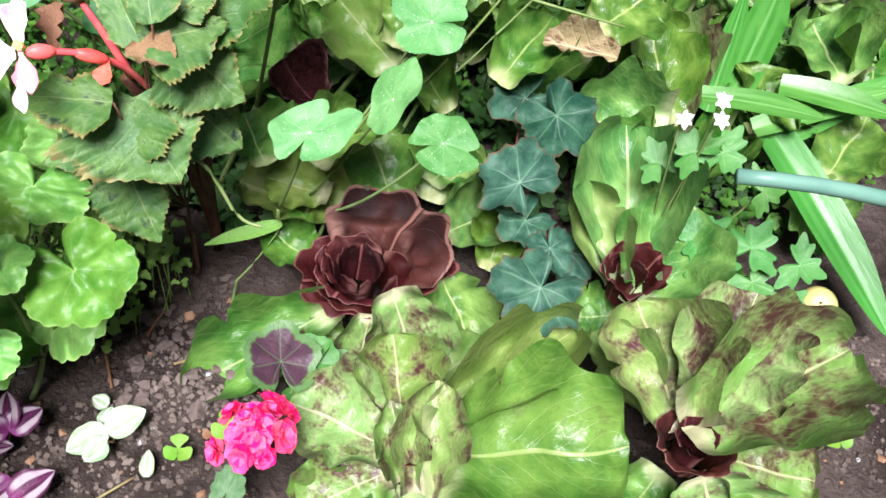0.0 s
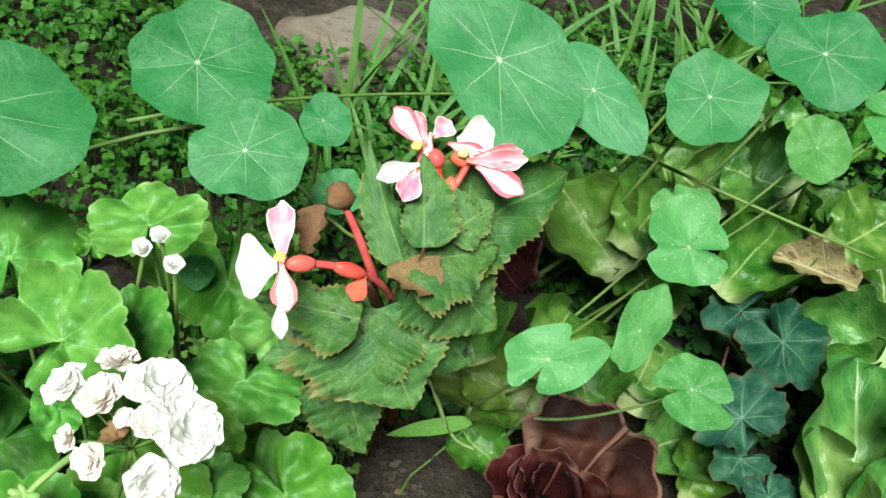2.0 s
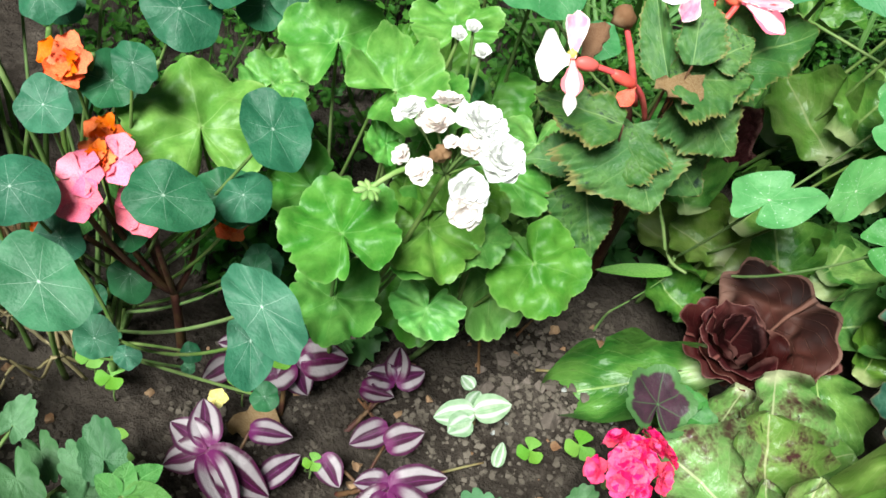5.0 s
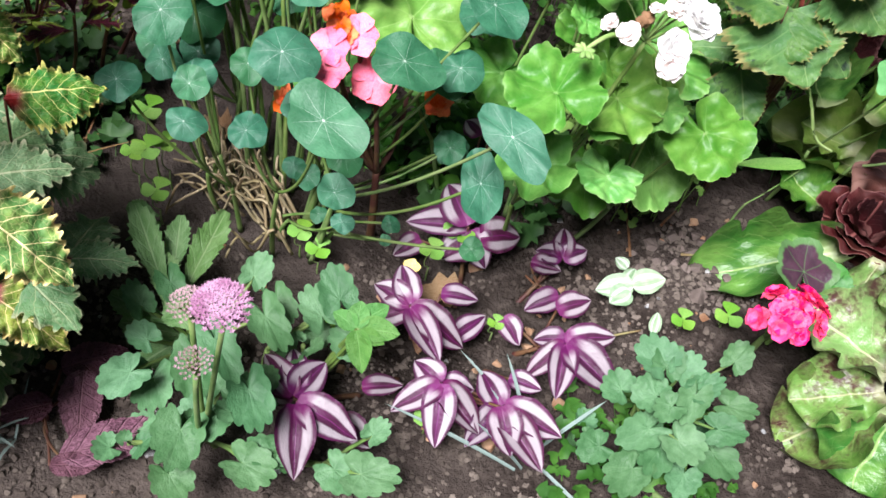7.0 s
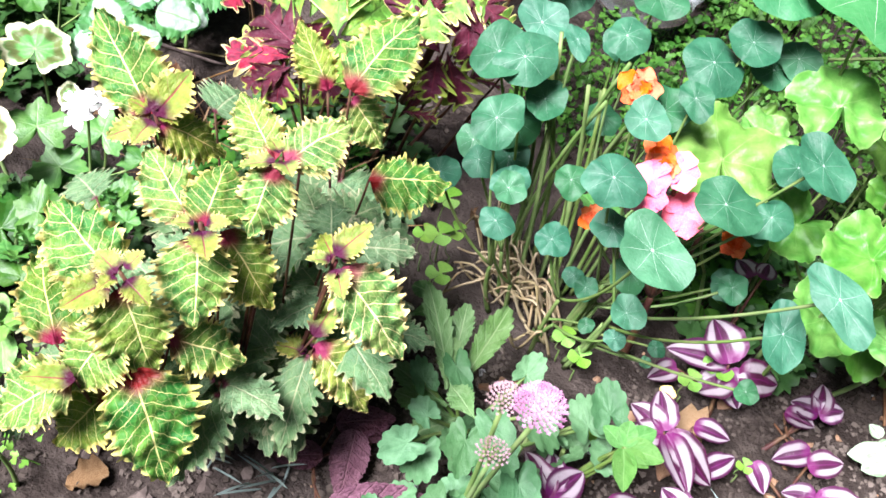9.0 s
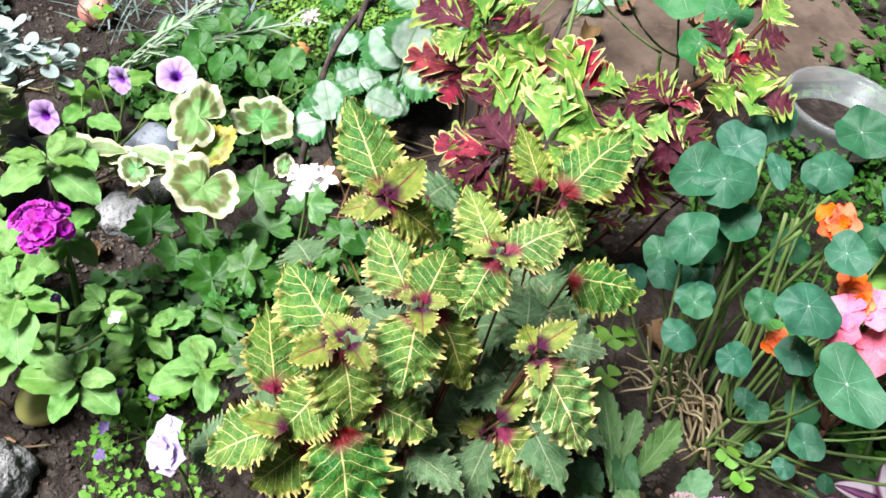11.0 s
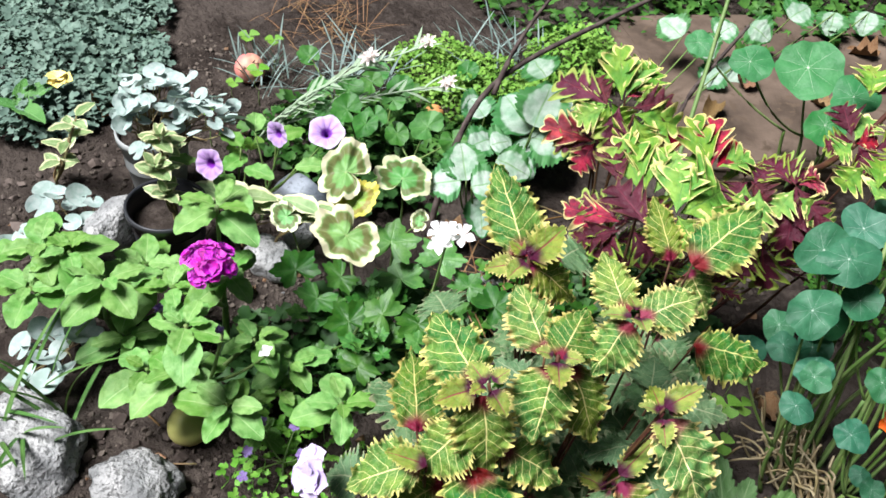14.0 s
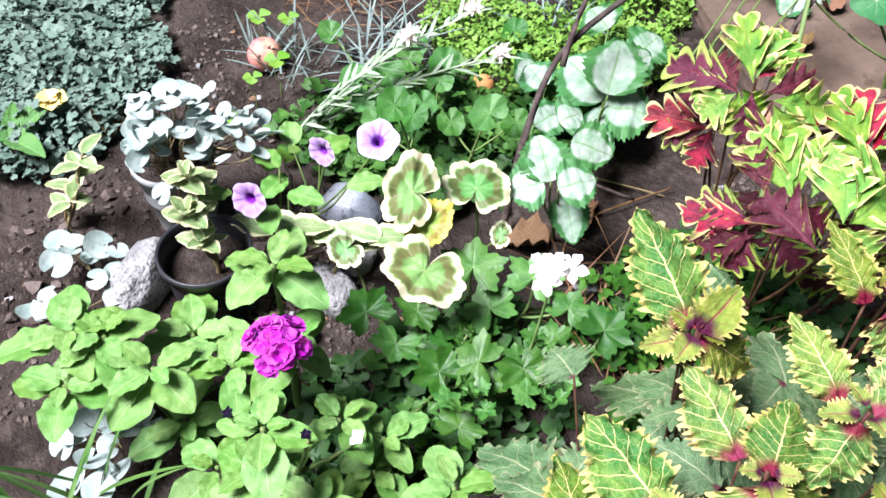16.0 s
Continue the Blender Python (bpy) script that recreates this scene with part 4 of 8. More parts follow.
def scatter(name, label, category, mat, spots, count, size, seed=3, sink=0.3, kind="stuff"):
    """Crumbs of soil or small pebbles in one mesh, over round spots (x, y, radius)."""
    rng = random.Random(seed)
    verts, faces = [], []
    for _ in range(count):
        cx, cy, cr = spots[rng.randrange(len(spots))]
        a, r = rng.uniform(0, TAU), cr * math.sqrt(rng.random())
        x, y, s = cx + r * math.cos(a), cy + r * math.sin(a), size * rng.uniform(0.3, 1.0) ** 2 * 1.6
        z = relief(x, y) + s * (0.5 - sink)
        o = len(verts)
        turn = Euler((rng.uniform(0, 6), rng.uniform(0, 6), rng.uniform(0, 6))).to_matrix()
        for v in ((1, 0, 0), (-1, 0, 0), (0, 1, 0), (0, -1, 0), (0, 0, 1), (0, 0, -1), (0.6, 0.6, 0.6), (-0.6, 0.6, -0.6), (0.6, -0.6, -0.6), (-0.6, -0.6, 0.6)):
            w = turn @ (Vector(v) * s * rng.uniform(0.6, 1.0))
            verts.append((x + w.x, y + w.y, z + w.z * 0.8))
        faces += [(o + a, o + b, o + c) for a, b, c in ((0, 2, 6), (2, 4, 6), (4, 0, 6), (0, 5, 8), (5, 3, 8), (3, 0, 8), (1, 2, 7), (2, 5, 7), (5, 1, 7), (1, 3, 9), (3, 4, 9), (4, 1, 9), (0, 4, 3), (2, 0, 5), (1, 4, 2), (1, 5, 3))]
    ob = new(name, mesh_of(name, verts, faces, None, mat))
    ob.data.polygons.foreach_set("use_smooth", np.zeros(len(faces), bool))
    return tagged(ob, label, category, kind=kind)


def cover(name, label, category, mat, spots, count, size, height, seed=5, wide=0.7, droop=0.4, stems=True):
    """Low foliage too fine to count: many small folded leaves on thin stalks in one mesh."""
    rng = random.Random(seed)
    verts, faces = [], []
    weights = [s[2] ** 2 for s in spots]
    half = ((0.34, 0.16, 0.08), (0.62, 0.46, 0.1), (0.3, 0.5, 0.05), (0.34, 0.86, 0.02))
    lobes = [(0, 0, 0)] + [(x * wide, y, z) for x, y, z in half] + [(0, 1.0, -droop * 0.5)] + [(-x * wide, y, z) for x, y, z in half[::-1]] + [(0, 0.45, -0.02)]
    for _ in range(count):
        cx, cy, cr, *top = rng.choices(spots, weights)[0]
        a, r = rng.uniform(0, TAU), cr * math.sqrt(rng.random())
        x, y = cx + r * math.cos(a), cy + r * math.sin(a)
        hmax = (top[0] if top else height) * (1.1 - 0.6 * (r / cr) ** 2) * (0.75 + 0.5 * noise.noise(Vector((x * 14, y * 14, seed))))
        z = max(0.004, hmax * rng.uniform(0.25, 1.0))
        s = size * rng.uniform(0.55, 1.25)
        turn = Matrix.Rotation(rng.uniform(0, TAU), 3, "Z") @ Matrix.Rotation(rng.uniform(-0.3, 0.9), 3, "X") @ Matrix.Rotation(rng.uniform(-0.5, 0.5), 3, "Y")
        o = len(verts)
        for v in lobes:
            w = turn @ (Vector(v) * s)
            verts.append((x + w.x, y + w.y, z + w.z))
        faces += [(o + h, o + (h + 1) % 10, o + 10) for h in range(10)]
        if stems and rng.random() < 0.35:
            o = len(verts)
            bx, by = x + rng.uniform(-0.01, 0.01), y + rng.uniform(-0.01, 0.01)
            verts += [(bx, by, -0.005), (bx + 0.0012, by, -0.005), (bx, by + 0.0012, -0.005), (x, y, z), (x + 0.0008, y, z), (x, y + 0.0008, z)]
            faces += [(o, o + 1, o + 4, o + 3), (o + 1, o + 2, o + 5, o + 4), (o + 2, o, o + 3, o + 5)]
    return tagged(new(name, mesh_of(name, verts, faces, None, mat)), label, category, kind="stuff")

# ---- plants ----
nast_front = Plant("nasturtium", "nasturtium with large round blue-green leaves on long stalks", "nasturtium", (-0.12, 0.86, 0), M_STEM, 0.0022, spread=0.85)
nast_small = Plant("nasturtium", "nasturtium trailing pale nibbled leaves over the lettuce", "nasturtium", (0.06, 0.70, 0), M_STEM, 0.0016, spread=0.45)
nast_dark = Plant("nasturtium", "bushy nasturtium with dark blue-green leaves and orange flowers", "nasturtium", (-0.42, 0.36, 0), M_STEM, 0.0017, spread=0.4)
nast_slab = Plant("nasturtium", "young nasturtium with round green leaves beside the slab", "nasturtium", (-0.78, 0.86, 0), M_STEM, 0.002)
ger_white = Plant("geranium", "zonal geranium with bright green scalloped leaves and white flower heads", "geranium", (-0.20, 0.50, 0), M_STEM, 0.0018, spread=0.7)
begonia = Plant("begonia", "begonia with dark jagged browning leaves and pink-white flowers", "begonia", (0.02, 0.68, 0), M_STEMR, 0.0011, spread=0.4)
let_a = Plant("lettuce", "radicchio-like lettuce with a maroon ruffled heart", "lettuce", (0.155, 0.605, 0.0), None, group="lettuces in the bed")
let_b = Plant("lettuce", "broad green lettuce with wilted reddish inner leaves", "lettuce", (0.23, 0.42, 0.0), None, group="lettuces in the bed")
let_c = Plant("lettuce", "small lettuce with pale outer leaves and dark heart", "lettuce", (0.41, 0.59, 0.0), None, group="lettuces in the bed")
let_d = Plant("lettuce", "large lettuce with leaves mottled maroon and brown heart", "lettuce", (0.44, 0.43, 0.0), None, group="lettuces in the bed")
let_e = Plant("lettuce", "row of loose green lettuce leaves behind the hearts", "lettuce", (0.36, 0.80, 0.0), None, group="lettuces in the bed")
for head in (let_a, let_b, let_c, let_d, let_e):
    head.stem = None
scal = Plant("begonia", "begonia with dark blue-green scalloped leaves", "begonia", (0.32, 0.66, 0), M_STEMR, 0.0022)
columbine = Plant("columbine", "small columbine with soft lobed green leaves and tiny white flowers", "columbine", (0.47, 0.66, 0), M_STEM, 0.0014)
strap = Plant("agapanthus", "clump of long arching green strap leaves", "agapanthus", (0.50, 0.78, 0), M_STEM, 0.003)
strap.stem = None
blade_leaf = Plant("fallen_blade", "single light green narrow leaf lying beside lettuce", "leaf", (0.03, 0.60, 0.0), M_STEM, 0.001)
trad = Plant("tradescantia", "creeping tradescantia with purple and silver striped leaves", "tradescantia", (-0.18, 0.32, 0), M_STEMR, 0.0018, spread=0.8)
tradw = Plant("tradescantia", "pale green and white tradescantia shoot on the soil", "tradescantia", (-0.04, 0.47, 0), M_STEMP, 0.0013, spread=0.8)
sedum = Plant("stonecrop", "leafy stonecrop with scalloped green leaves and a mauve flower head", "stonecrop", (-0.32, 0.16, 0), M_STEM, 0.0022, spread=0.7)
sedum2 = Plant("stonecrop", "low stonecrop with grey-green scalloped leaves", "stonecrop", (0.0, 0.30, 0), M_STEM, 0.0018, spread=0.7)
tooth = Plant("sea_holly", "rosette of light green strap leaves with toothed edges", "herb", (-0.41, 0.15, 0), M_STEM, 0.002)
tooth.stem = None
burg = Plant("perilla", "low plant with puckered burgundy leaves on the soil", "herb", (-0.47, 0.07, 0), M_STEMR, 0.0015)
col = Plant("coleus", "bushy coleus with green frilled leaves and yellow veins", "coleus", (-0.58, 0.08, 0), M_STEMR, 0.0014, spread=0.8)
col2 = Plant("coleus", "tall coleus with deeply cut lime, cream and maroon leaves", "coleus", (-0.74, 0.42, 0), M_STEMR, 0.0016, spread=0.8)
vger = Plant("geranium", "geranium with cream-edged leaves above ivy-shaped green ones", "geranium", (-0.86, 0.10, 0), M_STEM, 0.0017, spread=0.85)
lam = Plant("deadnettle", "silver deadnettle with green-edged toothed leaves", "deadnettle", (-0.96, 0.36, 0), M_STEM, 0.0015, spread=0.7)
zger = Plant("geranium", "young geranium with soft green rounded leaves", "geranium", (-1.12, 0.28, 0), M_STEM, 0.0015, spread=0.7)
pet = Plant("petunia", "petunia with light green leaves and a double purple flower", "petunia", (-0.87, -0.09, 0), M_STEM, 0.0022, spread=0.7)
dich = Plant("ponyfoot", "trailing silver ponyfoot in the grey pot", "ponyfoot", (-1.235, -0.02, 0.09), M_STEMP, 0.0009, spread=0.5)
let_back = []
for bx, by in ((0.10, 0.90), (0.27, 0.97), (0.45, 0.97), (0.62, 0.86), (0.36, 1.14), (0.60, 1.06), (0.14, 1.10), (0.76, 1.0), (0.42, 1.32), (0.62, 1.26), (0.8, 1.2)):
    let_back.append(Plant("lettuce", "loose green lettuce in the row behind", "lettuce", (bx, by, 0.0), None, group="lettuces in the bed"))
    let_back[-1].stem = None
    ros(let_back[-1], LET, bx, by, 0.10, 0.15, 5, 0.7)
# lower coleus shoots, in the leaf colour that is toned down for shade
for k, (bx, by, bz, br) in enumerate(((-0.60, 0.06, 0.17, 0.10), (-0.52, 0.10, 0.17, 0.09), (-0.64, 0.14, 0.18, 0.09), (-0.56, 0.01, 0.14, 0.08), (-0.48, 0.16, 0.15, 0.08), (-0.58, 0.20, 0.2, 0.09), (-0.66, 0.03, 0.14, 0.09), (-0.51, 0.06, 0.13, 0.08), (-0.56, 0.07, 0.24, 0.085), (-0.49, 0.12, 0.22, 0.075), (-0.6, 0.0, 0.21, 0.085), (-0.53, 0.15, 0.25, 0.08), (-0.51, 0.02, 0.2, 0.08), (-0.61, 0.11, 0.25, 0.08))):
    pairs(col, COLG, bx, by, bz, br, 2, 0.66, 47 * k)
for k, (bx, by, bz) in enumerate(((-0.536, 0.039, 0.335), (-0.548, -0.017, 0.325), (-0.517, 0.094, 0.368), (-0.627, 0.084, 0.34), (-0.467, 0.094, 0.304), (-0.482, 0.089, 0.18), (-0.567, 0.249, 0.33))):
    pairs(col, COLY, bx, by, bz + 0.002, 0.026, 2, 0.8, 40 + 50 * k)

# ---- leaves ----
# nasturtium, large pale leaves
lf(nast_front, NAST_BIG, -0.285, 0.593, 0.373, -77, -7, 24, 0.144, 0.089)
lf(nast_front, NAST_BIG, -0.185, 0.715, 0.349, -82, -2, 26, 0.104, 0.092)
lf(nast_front, NAST_BIG, -0.131, 0.650, 0.342, -81, 1, 24, 0.077, 0.070)
lf(nast_front, NAST_BIG, 0.016, 0.705, 0.425, -134, -17, 24, 0.127, 0.084)
lf(nast_front, NAST_BIG, 0.081, 0.707, 0.420, -133, -13, 26, 0.085, 0.050)
lf(nast_front, NAST_BIG, 0.192, 0.820, 0.360, -130, -9, 29, 0.081, 0.077)
lf(nast_front, NAST_BIG, -0.367, 0.583, 0.360, -114, -22, 12, 0.101, 0.074)
lf(nast_front, NAST_BIG, -0.096, 0.744, 0.300, -71, 8, 24, 0.041, 0.043)
lf(nast_front, NAST_BIG, 0.303, 0.927, 0.360, -123, -5, 31, 0.101, 0.092)
lf(nast_front, NAST_BIG, 0.248, 0.997, 0.350, -132, -13, 29, 0.077, 0.075)
# nasturtium trailing over the lettuce
lf(nast_small, NAST_LET, 0.203, 0.766, 0.277, -40, 26, 6, 0.051, 0.060)
lf(nast_small, NAST_LET, 0.106, 0.606, 0.259, -68, 15, 14, 0.070, 0.054)
lf(nast_small, NAST_LET, 0.170, 0.644, 0.270, -23, 9, -1, 0.082, 0.034)
lf(nast_small, NAST_LET, 0.213, 0.611, 0.260, -139, -6, 22, 0.061, 0.052)
lf(nast_small, NAST_LET, 0.197, 0.711, 0.300, 45, 17, -20, 0.074, 0.064)
lf(nast_small, NAST_LET, 0.314, 0.861, 0.310, -166, -23, 17, 0.062, 0.058)
lf(nast_small, NAST_LET, 0.393, 0.919, 0.320, -158, -21, 22, 0.066, 0.067)
# nasturtium, dark leaves
lf(nast_dark, NAST_DARK, -0.257, 0.446, 0.120, -150, -25, 9, 0.035, 0.035)
lf(nast_dark, NAST_DARK, -0.335, 0.373, 0.140, -146, -24, 6, 0.038, 0.038)
lf(nast_dark, NAST_DARK, -0.365, 0.360, 0.100, -148, -24, 4, 0.025, 0.025)
lf(nast_dark, NAST_DARK, -0.348, 0.353, 0.060, -148, -22, 5, 0.017, 0.017)
lf(nast_dark, NAST_DARK, -0.382, 0.365, 0.100, -147, -24, 4, 0.022, 0.022)
lf(nast_dark, NAST_DARK, -0.331, 0.578, 0.267, 41, 21, -3, 0.051, 0.046)
lf(nast_dark, NAST_DARK, -0.259, 0.476, 0.260, 58, 15, -7, 0.046, 0.046)
lf(nast_dark, NAST_DARK, -0.241, 0.418, 0.319, -125, -15, 5, 0.061, 0.044)
lf(nast_dark, NAST_DARK, -0.272, 0.410, 0.241, -93, -10, 10, 0.052, 0.046)
lf(nast_dark, NAST_DARK, -0.376, 0.525, 0.280, -41, 4, 23, 0.058, 0.067)
lf(nast_dark, NAST_DARK, -0.381, 0.441, 0.270, -11, 12, 18, 0.051, 0.046)
lf(nast_dark, NAST_DARK, -0.286, 0.356, 0.288, -64, -6, 16, 0.057, 0.048)
lf(nast_dark, NAST_DARK, -0.368, 0.314, 0.291, -80, -8, 22, 0.054, 0.045)
lf(nast_dark, NAST_DARK, -0.306, 0.259, 0.301, -103, -14, 17, 0.065, 0.046)
lf(nast_dark, NAST_DARK, -0.181, 0.290, 0.325, -112, -11, 19, 0.068, 0.033)
lf(nast_dark, NAST_DARK, -0.196, 0.308, 0.247, -151, -19, 7, 0.058, 0.034)
lf(nast_dark, NAST_DARK, -0.397, 0.307, 0.195, -61, -1, 21, 0.032, 0.034)
lf(nast_dark, NAST_DARK, -0.448, 0.294, 0.190, -71, -7, 20, 0.033, 0.032)
lf(nast_dark, NAST_DARK, -0.453, 0.314, 0.214, -76, -9, 21, 0.028, 0.034)
lf(nast_dark, NAST_DARK, -0.530, 0.377, 0.176, -119, -22, 9, 0.040, 0.035)
lf(nast_dark, NAST_DARK, -0.504, 0.405, 0.200, -75, -9, 23, 0.048, 0.052)
lf(nast_dark, NAST_DARK, -0.492, 0.386, 0.173, -70, -6, 23, 0.036, 0.040)
lf(nast_dark, NAST_DARK, -0.405, 0.327, 0.250, -108, -18, 15, 0.032, 0.030)
lf(nast_dark, NAST_DARK, -0.308, 0.293, 0.183, -44, 8, 18, 0.029, 0.034)
lf(nast_dark, NAST_DARK, -0.313, 0.327, 0.100, -103, -11, 15, 0.022, 0.021)
lf(nast_dark, NAST_DARK, -0.278, 0.362, 0.080, -108, -11, 15, 0.018, 0.018)
lf(nast_dark, NAST_DARK, -0.281, 0.362, 0.050, -94, -7, 17, 0.012, 0.013)
lf(nast_dark, NAST_DARK, -0.357, 0.334, 0.220, 146, -11, -19, 0.033, 0.037)
lf(nast_dark, NAST_DARK, -0.253, 0.402, 0.260, -100, -10, 22, 0.036, 0.040)
lf(nast_dark, NAST_DARK, -0.191, 0.324, 0.144, -122, -12, 14, 0.022, 0.022)
lf(nast_dark, NAST_DARK, -0.250, 0.416, 0.150, -103, -10, 19, 0.029, 0.030)
lf(nast_dark, NAST_DARK, -0.329, 0.373, 0.200, -88, -8, 21, 0.025, 0.031)
lf(nast_dark, NAST_DARK, -0.521, 0.307, 0.190, -99, -18, 14, 0.034, 0.040)
lf(nast_dark, NAST_DARK, -0.506, 0.394, 0.284, -18, 20, 17, 0.060, 0.054)
lf(nast_dark, NAST_DARK, -0.542, 0.492, 0.250, -20, 20, 19, 0.043, 0.060)
lf(nast_dark, NAST_DARK, -0.477, 0.431, 0.300, -123, -13, 9, 0.040, 0.021)
lf(nast_dark, NAST_DARK, -0.443, 0.457, 0.310, -64, 4, 27, 0.040, 0.040)
lf(nast_dark, NAST_DARK, -0.374, 0.363, 0.317, -111, -15, 21, 0.040, 0.035)
lf(nast_dark, NAST_DARK, -0.360, 0.439, 0.300, -113, -16, 22, 0.041, 0.028)
lf(nast_dark, NAST_DARK, -0.356, 0.553, 0.300, -93, -7, 28, 0.050, 0.047)
lf(nast_dark, NAST_DARK, -0.317, 0.594, 0.280, -118, -17, 23, 0.046, 0.041)
lf(nast_dark, NAST_DARK, -0.439, 0.462, 0.210, 144, -16, -20, 0.035, 0.040)
lf(nast_dark, NAST_DARK, -0.457, 0.550, 0.300, -87, -7, 28, 0.054, 0.055)
lf(nast_dark, NAST_DARK, -0.457, 0.490, 0.280, -85, -6, 27, 0.039, 0.046)
lf(nast_dark, NAST_DARK, -0.546, 0.555, 0.260, -68, 0, 29, 0.047, 0.060)
lf(nast_dark, NAST_DARK, -0.529, 0.388, 0.280, -97, -14, 22, 0.050, 0.060)
lf(nast_dark, NAST_DARK, -0.495, 0.344, 0.250, -94, -12, 22, 0.046, 0.055)
lf(nast_dark, NAST_DARK, -0.482, 0.409, 0.240, -91, -10, 24, 0.038, 0.044)
lf(nast_dark, NAST_DARK, -0.463, 0.334, 0.200, -100, -12, 19, 0.032, 0.040)
lf(nast_dark, NAST_DARK, -0.508, 0.355, 0.180, -105, -15, 18, 0.032, 0.034)
# nasturtium beside the slab
lf(nast_slab, NAST_BIG, -0.797, 0.592, 0.280, -61, -0, 31, 0.057, 0.046)
lf(nast_slab, NAST_BIG, -0.809, 0.761, 0.214, -82, -11, 29, 0.095, 0.089)
lf(nast_slab, NAST_BIG, -0.712, 0.715, 0.240, -22, 23, 21, 0.063, 0.060)
lf(nast_slab, NAST_BIG, -0.719, 0.689, 0.200, -75, -5, 30, 0.050, 0.067)
lf(nast_slab, NAST_BIG, -0.944, 0.692, 0.200, -87, -17, 27, 0.043, 0.042)
# zonal geranium
lf(ger_white, GER, -0.137, 0.647, 0.200, -159, -21, 4, 0.074, 0.066)
lf(ger_white, GER, -0.200, 0.690, 0.170, -130, -15, 4, 0.066, 0.062)
lf(nast_front, NAST_BIG, -0.158, 0.637, 0.220, -165, -23, 1, 0.026, 0.027)
lf(nast_front, NAST_BIG, -0.073, 0.725, 0.250, -160, -26, 7, 0.040, 0.042)
lf(ger_white, GER, -0.096, 0.554, 0.220, 175, -22, -10, 0.045, 0.071)
lf(ger_white, GER, -0.085, 0.622, 0.200, -160, -27, 0, 0.048, 0.066)
lf(ger_white, GER, -0.183, 0.485, 0.329, -35, 10, 14, 0.058, 0.066)
lf(ger_white, GER, -0.261, 0.570, 0.271, 25, 20, 1, 0.070, 0.077)
lf(ger_white, GER, -0.176, 0.594, 0.310, 26, 21, -4, 0.041, 0.062)
lf(ger_white, GER, -0.216, 0.595, 0.275, 8, 20, 4, 0.021, 0.021)
lf(ger_white, GER, -0.319, 0.457, 0.242, 41, 19, -1, 0.088, 0.096)
lf(ger_white, GER, -0.308, 0.553, 0.220, -88, -10, 16, 0.034, 0.051)
lf(ger_white, GER, -0.174, 0.456, 0.308, 118, -2, -16, 0.022, 0.032)
lf(ger_white, GER, -0.157, 0.517, 0.300, -84, -3, 18, 0.035, 0.058)
lf(ger_white, GER, -0.172, 0.384, 0.289, 52, 14, -7, 0.060, 0.068)
lf(ger_white, GER, -0.128, 0.448, 0.250, -148, -15, 5, 0.070, 0.065)
lf(ger_white, GER, -0.047, 0.476, 0.227, -135, -11, 12, 0.066, 0.068)
lf(ger_white, GER, -0.075, 0.513, 0.140, -160, -15, 5, 0.091, 0.058)
lf(ger_white, GER, -0.172, 0.393, 0.200, -165, -13, -2, 0.065, 0.056)
lf(ger_white, GER, -0.129, 0.473, 0.130, -159, -14, 2, 0.071, 0.065)
lf(ger_white, GER, -0.233, 0.479, 0.200, 149, -9, -15, 0.058, 0.064)
lf(ger_white, GER, -0.146, 0.471, 0.260, -169, -17, -1, 0.039, 0.037)
lf(ger_white, GER, -0.104, 0.493, 0.250, -132, -14, 11, 0.044, 0.035)
lf(ger_white, GER, -0.305, 0.547, 0.220, -10, 16, 13, 0.038, 0.050)
lf(ger_white, GER, -0.130, 0.444, 0.240, -180, -14, -9, 0.059, 0.063)
lf(ger_white, GER, -0.092, 0.456, 0.250, -125, -14, 8, 0.034, 0.045)
lf(ger_white, GER, -0.109, 0.430, 0.180, -177, -13, -7, 0.040, 0.050)
lf(ger_white, GER, -0.175, 0.505, 0.250, 175, -15, -12, 0.037, 0.050)
# angel wing begonia
lf(begonia, BEG, -0.028, 0.559, 0.315, 89, -3, -28, 0.071, 0.041)
lf(begonia, BEG, -0.020, 0.582, 0.300, -142, -26, 20, 0.070, 0.094)
lf(begonia, BEG, -0.020, 0.581, 0.300, 163, -35, -4, 0.059, 0.061)
lf(begonia, BEG, -0.039, 0.573, 0.250, 105, -8, -24, 0.053, 0.039)
lf(begonia, BEG, -0.034, 0.584, 0.220, -144, -36, 18, 0.067, 0.055)
lf(begonia, BEG, -0.011, 0.586, 0.345, 38, 31, -45, 0.082, 0.024)
lf(begonia, BEG, -0.011, 0.580, 0.350, -68, 15, 26, 0.062, 0.049)
lf(begonia, BEG, 0.007, 0.605, 0.340, -48, 23, 18, 0.109, 0.076)
lf(begonia, BEG, 0.010, 0.605, 0.330, -117, -19, 31, 0.059, 0.061)
lf(begonia, BEG, -0.002, 0.581, 0.370, 18, 35, -15, 0.059, 0.031)
lf(begonia, BEG, 0.011, 0.598, 0.365, -42, 25, 15, 0.038, 0.039)
lf(begonia, BEG, -0.001, 0.616, 0.280, -114, -26, 30, 0.070, 0.075)
lf(begonia, BEG, -0.048, 0.608, 0.200, -172, -41, 5, 0.066, 0.043)
